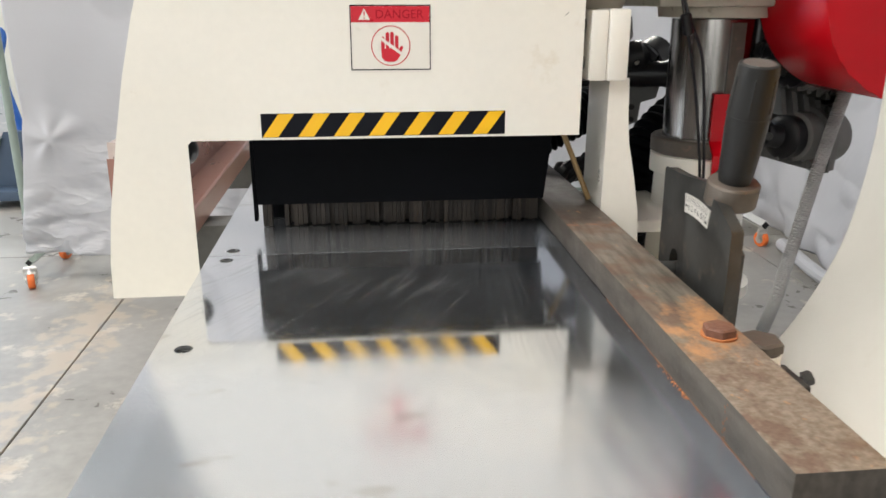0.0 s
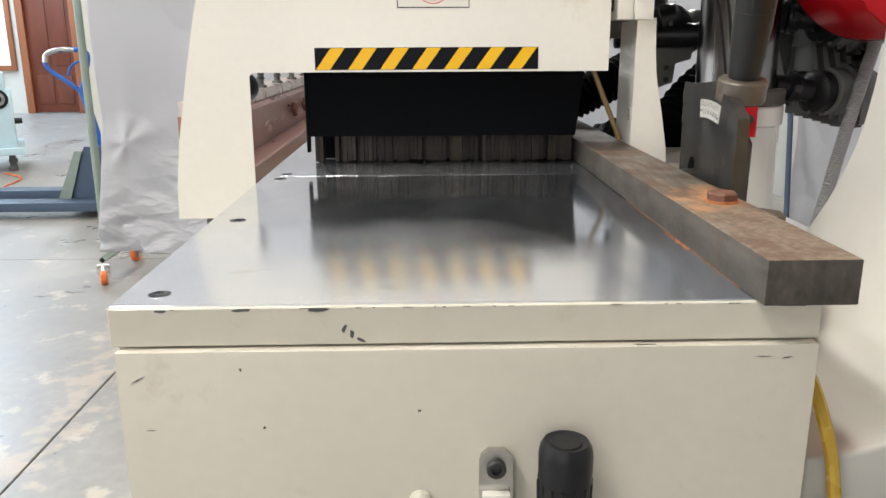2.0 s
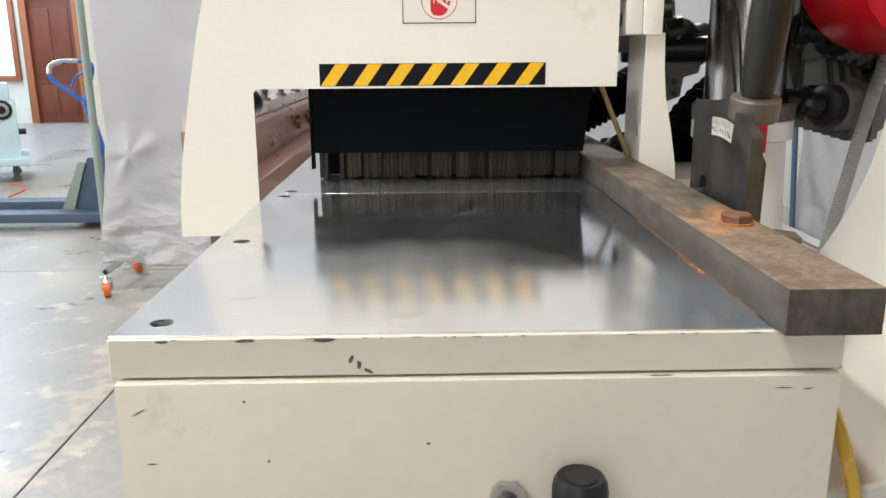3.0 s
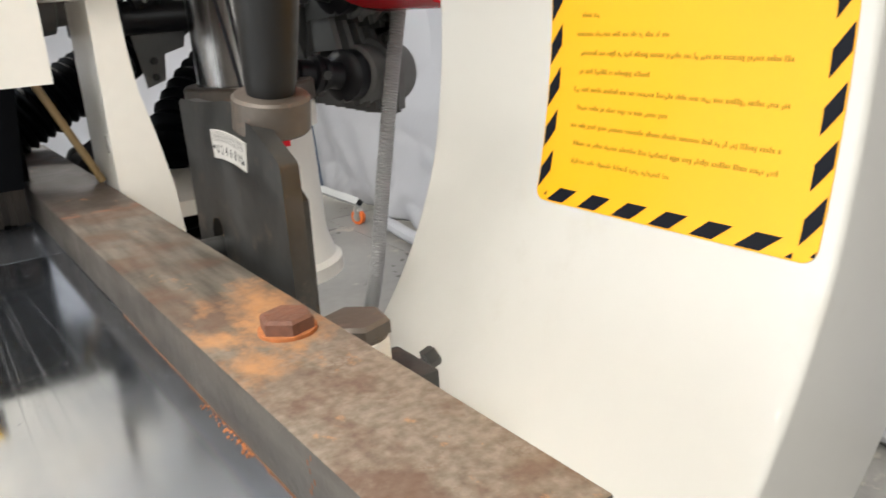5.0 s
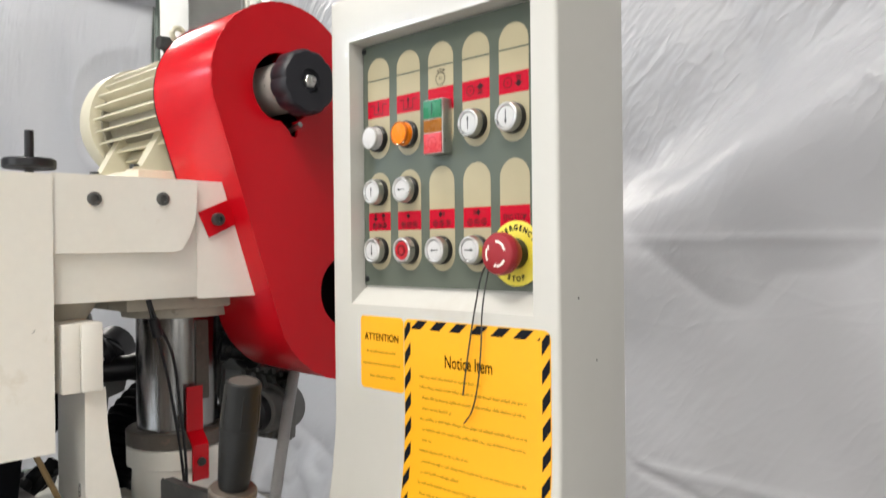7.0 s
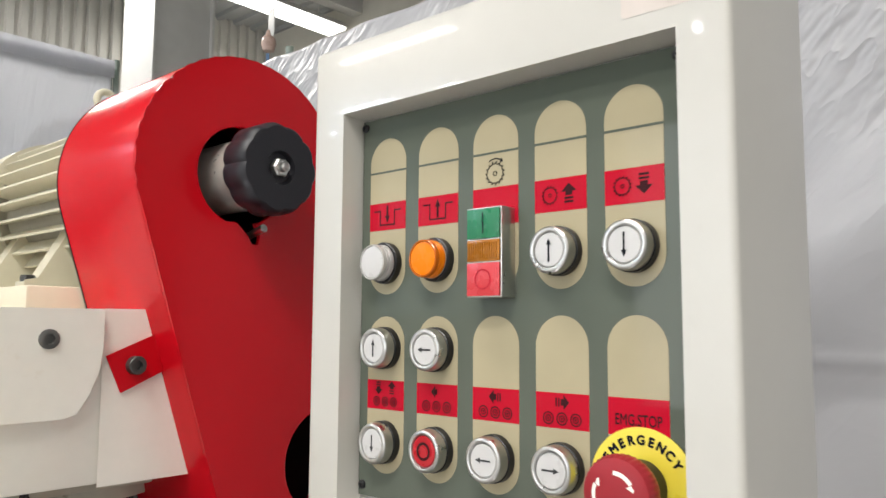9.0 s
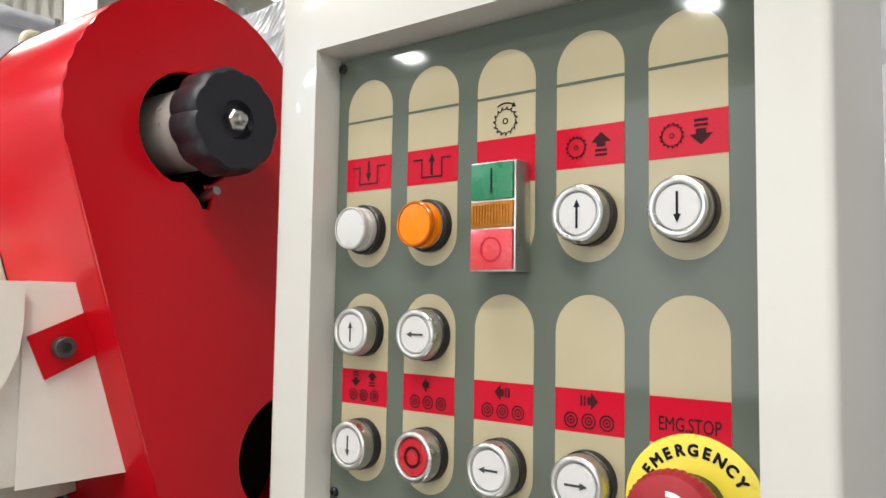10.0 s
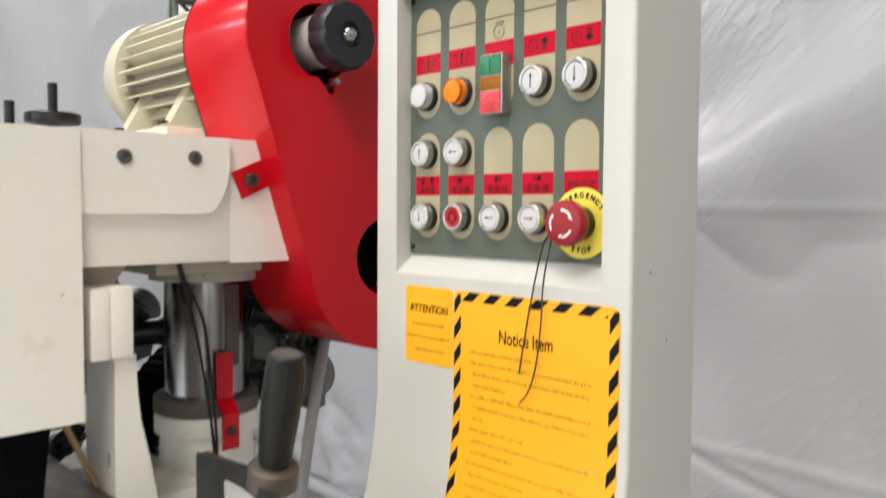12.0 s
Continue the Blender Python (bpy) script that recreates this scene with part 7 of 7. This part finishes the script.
def panel():
    p = thing("operating_plate", "grey-green control panel with beige button fields", "panel", (PX, 0.616, 1.42))
    part("plate", box(PX, 0.5755, 0.473, 0.7595, 1.260, 1.5665, 0.0004, seg=1), PANEL, p)
    W = 0.0205
    for i, y in enumerate(COLS):
        u = -y
        z0 = 1.4205
        up = part("field", place(thicken(flat([arc(u, 1.5275, W, 0, 180, 20) + arc(u, z0 + W, W, 180, 360, 20)]), 0.00015), face(PX - 0.0003)), PILL, p, smooth=0)
        decal("rule", flat([[(u - W, 1.5195), (u + W, 1.5195), (u + W, 1.5212), (u - W, 1.5212)]]), PANEL, up, face(PX - 0.0005), depth=0.0001)
        zr = 1.4725 if i != 2 else 1.468
        decal("red_band", flat([[(u - W, zr), (u + W, zr), (u + W, 1.4950), (u - W, 1.4950)]]), PANEL_RED, up, face(PX - 0.0005), depth=0.0001)
        dn = part("field", place(thicken(flat([arc(u, 1.3825, W, 0, 180, 20) + arc(u, 1.280 + W, W, 180, 360, 20)]), 0.00015), face(PX - 0.0003)), PILL, p, smooth=0)
        decal("red_band", flat([[(u - W, 1.3295), (u + W, 1.3295), (u + W, 1.3525), (u - W, 1.3525)]]), PANEL_RED, dn, face(PX - 0.0005), depth=0.0001)
        zc, zl = 1.4838, 1.341
        up_shapes, low_shapes = [], []
        if i in (0, 1):
            cup = [[(u - 0.0155, zc + 0.004), (u - 0.0075, zc + 0.004), (u - 0.0075, zc + 0.0052), (u - 0.0155, zc + 0.0052)], [(u + 0.0075, zc + 0.004), (u + 0.0155, zc + 0.004), (u + 0.0155, zc + 0.0052), (u + 0.0075, zc + 0.0052)],
                   [(u - 0.0087, zc - 0.0075), (u - 0.0075, zc - 0.0075), (u - 0.0075, zc + 0.004), (u - 0.0087, zc + 0.004)], [(u + 0.0075, zc - 0.0075), (u + 0.0087, zc - 0.0075), (u + 0.0087, zc + 0.004), (u + 0.0075, zc + 0.004)], [(u - 0.0075, zc - 0.0075), (u + 0.0075, zc - 0.0075), (u + 0.0075, zc - 0.0063), (u - 0.0075, zc - 0.0063)]]
            up_shapes = cup + [arrow(u, zc + 0.0015, 0.0145, 0.0021, 0.0062, 180 if i == 0 else 0)]
        if i == 2:
            up_shapes = saw_shape(u, 1.5050, 0.0088) + bent_arrow(u, 1.5050, 0.0112)
        if i in (3, 4):
            up_shapes = saw_shape(u - 0.008, zc, 0.0066) + fat_arrow(u + 0.007, zc + (0.0 if i == 3 else 0.001), 0 if i == 3 else 180, 1.05)
        if i == 0:
            low_shapes = fat_arrow(u - 0.0075, zl + 0.0055, 180, 0.8) + fat_arrow(u + 0.0075, zl + 0.0055, 0, 0.8) + three_rollers(u, zl - 0.0052, 0.83)
        if i == 1:
            low_shapes = [fat_arrow(u, zl + 0.0055, 90, 0.8)[0]] + three_rollers(u, zl - 0.0052, 0.9)
        if i in (2, 3):
            low_shapes = fat_arrow(u, zl + 0.0055, 90 if i == 2 else -90, 0.85) + three_rollers(u, zl - 0.0052, 0.92)
        if up_shapes:
            decal("symbol", flat(up_shapes), INK if i == 2 else BAND_INK, up, face(PX - 0.0007), depth=0)
        if low_shapes:
            decal("symbol", flat(low_shapes), BAND_INK, dn, face(PX - 0.0007), depth=0)
        if i == 4:
            decal("lettering", place(lettering("EMG.STOP", 0.0098, bold=0.016), Matrix.Translation((u, zl - 0.002, 0)) @ Matrix.Diagonal((0.7, 1, 1, 1))), BAND_INK, dn, face(PX - 0.0007), depth=0)
    for y, z in ((0.756, 1.5605), (0.7545, 1.2685), (0.478, 1.5605), (0.4785, 1.2685)):
        part("panel_screw", turned([(0, 0.0036), (0.0015, 0.0036), (0.0026, 0.0022), (0.0026, 0.0012), (0.0012, 0.0010), (0.0012, 0)], (PX, y, z), (-1, 0, 0), 14), BLACK, p)
    return p


def push_button(y, z, cap, symbol, label):
    b = thing("push_button", label, "push button", (PX, y, z), "panel push buttons")
    out = (-1, 0, 0)
    part("gasket", turned([(0, 0.0166), (0.0055, 0.0166), (0.0065, 0.0155)], (PX - 0.0003, y, z), out, 32), BLACK, b)
    part("bezel", turned([(0.004, 0.0150), (0.006, 0.0157), (0.0128, 0.0157), (0.0146, 0.0152), (0.0153, 0.0142), (0.0155, 0.0131), (0.0151, 0.0122), (0.0141, 0.0116), (0.012, 0.0114), (0.012, 0.009)], (PX, y, z), out, 40), ALU, b, "turned aluminium bezel")
    c = part("cap", turned([(0.010, 0.0113), (0.0138, 0.0113), (0.0144, 0.0106), (0.0145, 0)], (PX, y, z), out, 36), cap, b)
    f = face(PX - 0.0148)
    if symbol == "ring":
        decal("symbol", flat(ring_shape(-y, z, 0.0066, 0.0019)), BAND_INK, c, f, depth=0)
    elif symbol is not None:
        decal("symbol", flat([arrow(-y, z, 0.0132 if z < 1.4 else 0.0155, 0.0013, 0.0044, symbol)]), GREY_INK if z < 1.4 else INK, c, f, depth=0)
    return b


def pilot_lamp(y, z, lens, label):
    b = thing("pilot_lamp", label, "pilot lamp", (PX, y, z), "panel pilot lamps")
    out = (-1, 0, 0)
    part("gasket", turned([(0, 0.0166), (0.0055, 0.0166), (0.0065, 0.0155)], (PX - 0.0003, y, z), out, 32), BLACK, b)
    part("bezel", turned([(0.004, 0.0148), (0.0065, 0.0148), (0.0075, 0.0142)], (PX, y, z), out, 36), ALU, b)
    body = part("lens", turned([(0.006, 0.0143), (0.0105, 0.0143), (0.0108, 0.0138), (0.0118, 0.0138), (0.0121, 0.0143), (0.0135, 0.0143), (0.0140, 0.0132), (0.0160, 0.0127), (0.0170, 0.0123), (0.0174, 0.009), (0.0176, 0)], (PX, y, z), out, 44), lens, b)
    rim = LENS_AMBER if lens is CAP_ORANGE else LENS_CLEAR
    part("rim", turned([(0.0138, 0.0129), (0.0142, 0.0143), (0.0160, 0.0143), (0.0172, 0.0140), (0.0177, 0.0134), (0.0175, 0.0127), (0.0162, 0.0126)], (PX, y, z), out, 44), rim, body, "glossy rim of the lens")
    return b


def buttons():
    z1, z2, z3 = 1.4455, 1.378, 1.3045
    c = COLS
    pilot_lamp(c[0], z1, CAP_WHITE, "white pilot lamp lens, unlit, on the panel")
    pilot_lamp(c[1], z1, CAP_ORANGE, "orange pilot lamp lens on the panel")
    push_button(c[3], z1, CAP_WHITE, 0, "round white push button with an up arrow")
    push_button(c[4], z1, CAP_WHITE, 180, "round white push button with a down arrow")
    push_button(c[0], z2, CAP_WHITE, 0, "round white push button with an up arrow")
    push_button(c[1], z2, CAP_WHITE, 90, "round white push button marked with a sideways arrow")
    push_button(c[0], z3, CAP_WHITE, 180, "round white push button with a down arrow")
    push_button(c[1], z3, CAP_RED, "ring", "round red push button with a black ring")
    push_button(c[2], z3, CAP_WHITE, 90, "round white push button marked with a sideways arrow")
    push_button(c[3], z3, CAP_WHITE, -90, "round white push button marked with a reversed arrow")
    # double start and stop unit
    y0, y1 = 0.601, 0.632
    d = thing("start_stop_switch", "double start-stop button with green, amber and red faces", "switch", (PX, 0.6165, 1.447))
    part("frame", box(PX - 0.0155, PX, y0, y1, 1.4155, 1.4785, 0.0008), ALU, d, "dull grey metal frame")
    part("start_button", box(PX - 0.0172, PX - 0.0157, y0 + 0.0012, y1 - 0.0012, 1.4565, 1.4775, 0.0005), CAP_GREEN, d, "green start button")
    lens = part("indicator", box(PX - 0.0170, PX - 0.0157, y0 + 0.0012, y1 - 0.0012, 1.4405, 1.4555, 0.0004), CAP_AMBER, d, "ribbed amber indicator")
    for k in range(13):
        y = y0 + 0.0036 + k * 0.002
        part("rib", box(PX - 0.0176, PX - 0.0171, y, y + 0.001, 1.4425, 1.4535), CAP_AMBER, lens, smooth=0)
    stop = part("stop_button", box(PX - 0.0172, PX - 0.0157, y0 + 0.0012, y1 - 0.0012, 1.4165, 1.4395, 0.0005), CAP_RED_SOFT, d, "red stop button")
    decal("symbol", flat(ring_shape(-0.6165, 1.428, 0.0072, 0.0010)), PANEL_RED, stop, face(PX - 0.0174), depth=0)
    decal("symbol", flat([[(-0.6171, 1.4600), (-0.6159, 1.4600), (-0.6159, 1.4745), (-0.6171, 1.4745)]]), INK, d, face(PX - 0.0174), depth=0)
    # emergency stop
    ey, ez = 0.5065, 1.3005
    e = thing("emergency_stop", "red mushroom emergency stop on a yellow disc", "emergency stop", (PX, ey, ez))
    disc = part("disc", turned([(0, 0.0352), (0.0012, 0.0352), (0.0014, 0.034), (0.0014, 0)], (PX - 0.0008, ey, ez), (-1, 0, 0), 56), YELLOW_DISC, e, "yellow disc with black lettering")

    def round_text(word, r, centre, span, flip):
        for k, ch in enumerate(word):
            a = centre - span / 2 + span * k / (len(word) - 1)
            if flip:
                m = Matrix.Rotation(radians(a), 4, "Z") @ Matrix.Translation((0, -r, 0))
            else:
                m = Matrix.Rotation(radians(-a), 4, "Z") @ Matrix.Translation((0, r, 0))
            decal("lettering", place(lettering(ch, 0.0076, bold=0.055), Matrix.Translation((-ey, ez, 0)) @ m), INK, disc, face(PX - 0.0025), depth=0)

    round_text("EMERGENCY", 0.0274, 0, 112, False)
    round_text("STOP", 0.0274, 0, 42, True)
    part("neck", turned([(0.0014, 0.0165), (0.012, 0.0165), (0.014, 0.015)], (PX - 0.001, ey, ez), (-1, 0, 0), 36), BLACK, e)
    n = 120
    bm = bmesh.new()
    rings = []
    for h, r in ((0.014, 0.0150), (0.018, 0.0175), (0.026, 0.0215), (0.029, 0.0222), (0.0345, 0.0222), (0.0375, 0.0208), (0.0395, 0.0165), (0.0402, 0.009), (0.0404, 0.001)):
        rib = 0.0004 if 0.02 < h < 0.036 else 0
        rings.append([bm.verts.new((PX + 0.004 - h, ey + (r + rib * math.cos(40 * 2 * math.pi * q / n)) * math.cos(2 * math.pi * q / n), ez + (r + rib * math.cos(40 * 2 * math.pi * q / n)) * math.sin(2 * math.pi * q / n))) for q in range(n)])
    for lo, hi in zip(rings, rings[1:]):
        for q in range(n):
            bm.faces.new((lo[q], lo[(q + 1) % n], hi[(q + 1) % n], hi[q]))
    bm.faces.new(rings[0]), bm.faces.new(rings[-1])
    head = part("mushroom_head", bm, MUSHROOM, e)
    marks = bmesh.new()
    for a0 in (35, 155, 275):
        for k in range(8):
            a, b_ = a0 + k * 7, a0 + (k + 1) * 7
            flat([[(0.0118 * math.cos(radians(a)), 0.0118 * math.sin(radians(a))), (0.0142 * math.cos(radians(a)), 0.0142 * math.sin(radians(a))), (0.0142 * math.cos(radians(b_)), 0.0142 * math.sin(radians(b_))), (0.0118 * math.cos(radians(b_)), 0.0118 * math.sin(radians(b_)))]], marks)
        t = radians(a0 - 1)
        tip = radians(a0 - 20)
        flat([[(0.0098 * math.cos(t), 0.0098 * math.sin(t)), (0.0130 * math.cos(tip), 0.0130 * math.sin(tip)), (0.0162 * math.cos(t), 0.0162 * math.sin(t))]], marks)
    for v in marks.verts:
        r = math.hypot(v.co.x, v.co.y)
        v.co.z = 0.0404 - 0.0012 * (r / 0.0165) ** 2.2 + 0.0002
    part("arrow_marks", place(marks, Matrix.Translation((PX + 0.004, ey, ez)) @ SIDE), STICKER_WHITE, head, "white twist arrows")
    w = thing("tie_wire", "thin dark twisted wire hanging from the panel", "wire", (0.55, 0.54, 1.28))
    part("strand", tube([(0.564, 0.5365, 1.292), (0.551, 0.538, 1.280), (0.5475, 0.545, 1.245), (0.5465, 0.552, 1.21), (0.5455, 0.559, 1.17), (0.5465, 0.564, 1.145)], 0.0009, 6), DARK_STEEL, w)
    part("strand", tube([(0.564, 0.5335, 1.293), (0.549, 0.528, 1.280), (0.546, 0.534, 1.24), (0.5455, 0.536, 1.20), (0.5455, 0.541, 1.16), (0.5465, 0.551, 1.13), (0.5475, 0.564, 1.114)], 0.0009, 6), DARK_STEEL, w)


CAP_RED_SOFT = material("red_stop_face", (0.58, 0.04, 0.05), 0.3, grain=120, vary=0.05, bump=0.0, blotch=30)
YELLOW_DISC = material("yellow_disc_plastic", (0.74, 0.61, 0.06), 0.35, grain=60, vary=0.03, bump=0.0, blotch=20)

hall()
high_bay_lamps()
east_luminaire()
floor_slabs()
office_door()
screens()
pallet_jack()
blue_machine()
machine_bed()
table_plates()
fence_bar()
hood()
side_beam()
hold_down()
bracket_post()
arm()
feed_motor()
drive_cover()
drive_train()
_console, _low = console()
neck_stickers(_console, _low)
panel()
buttons()
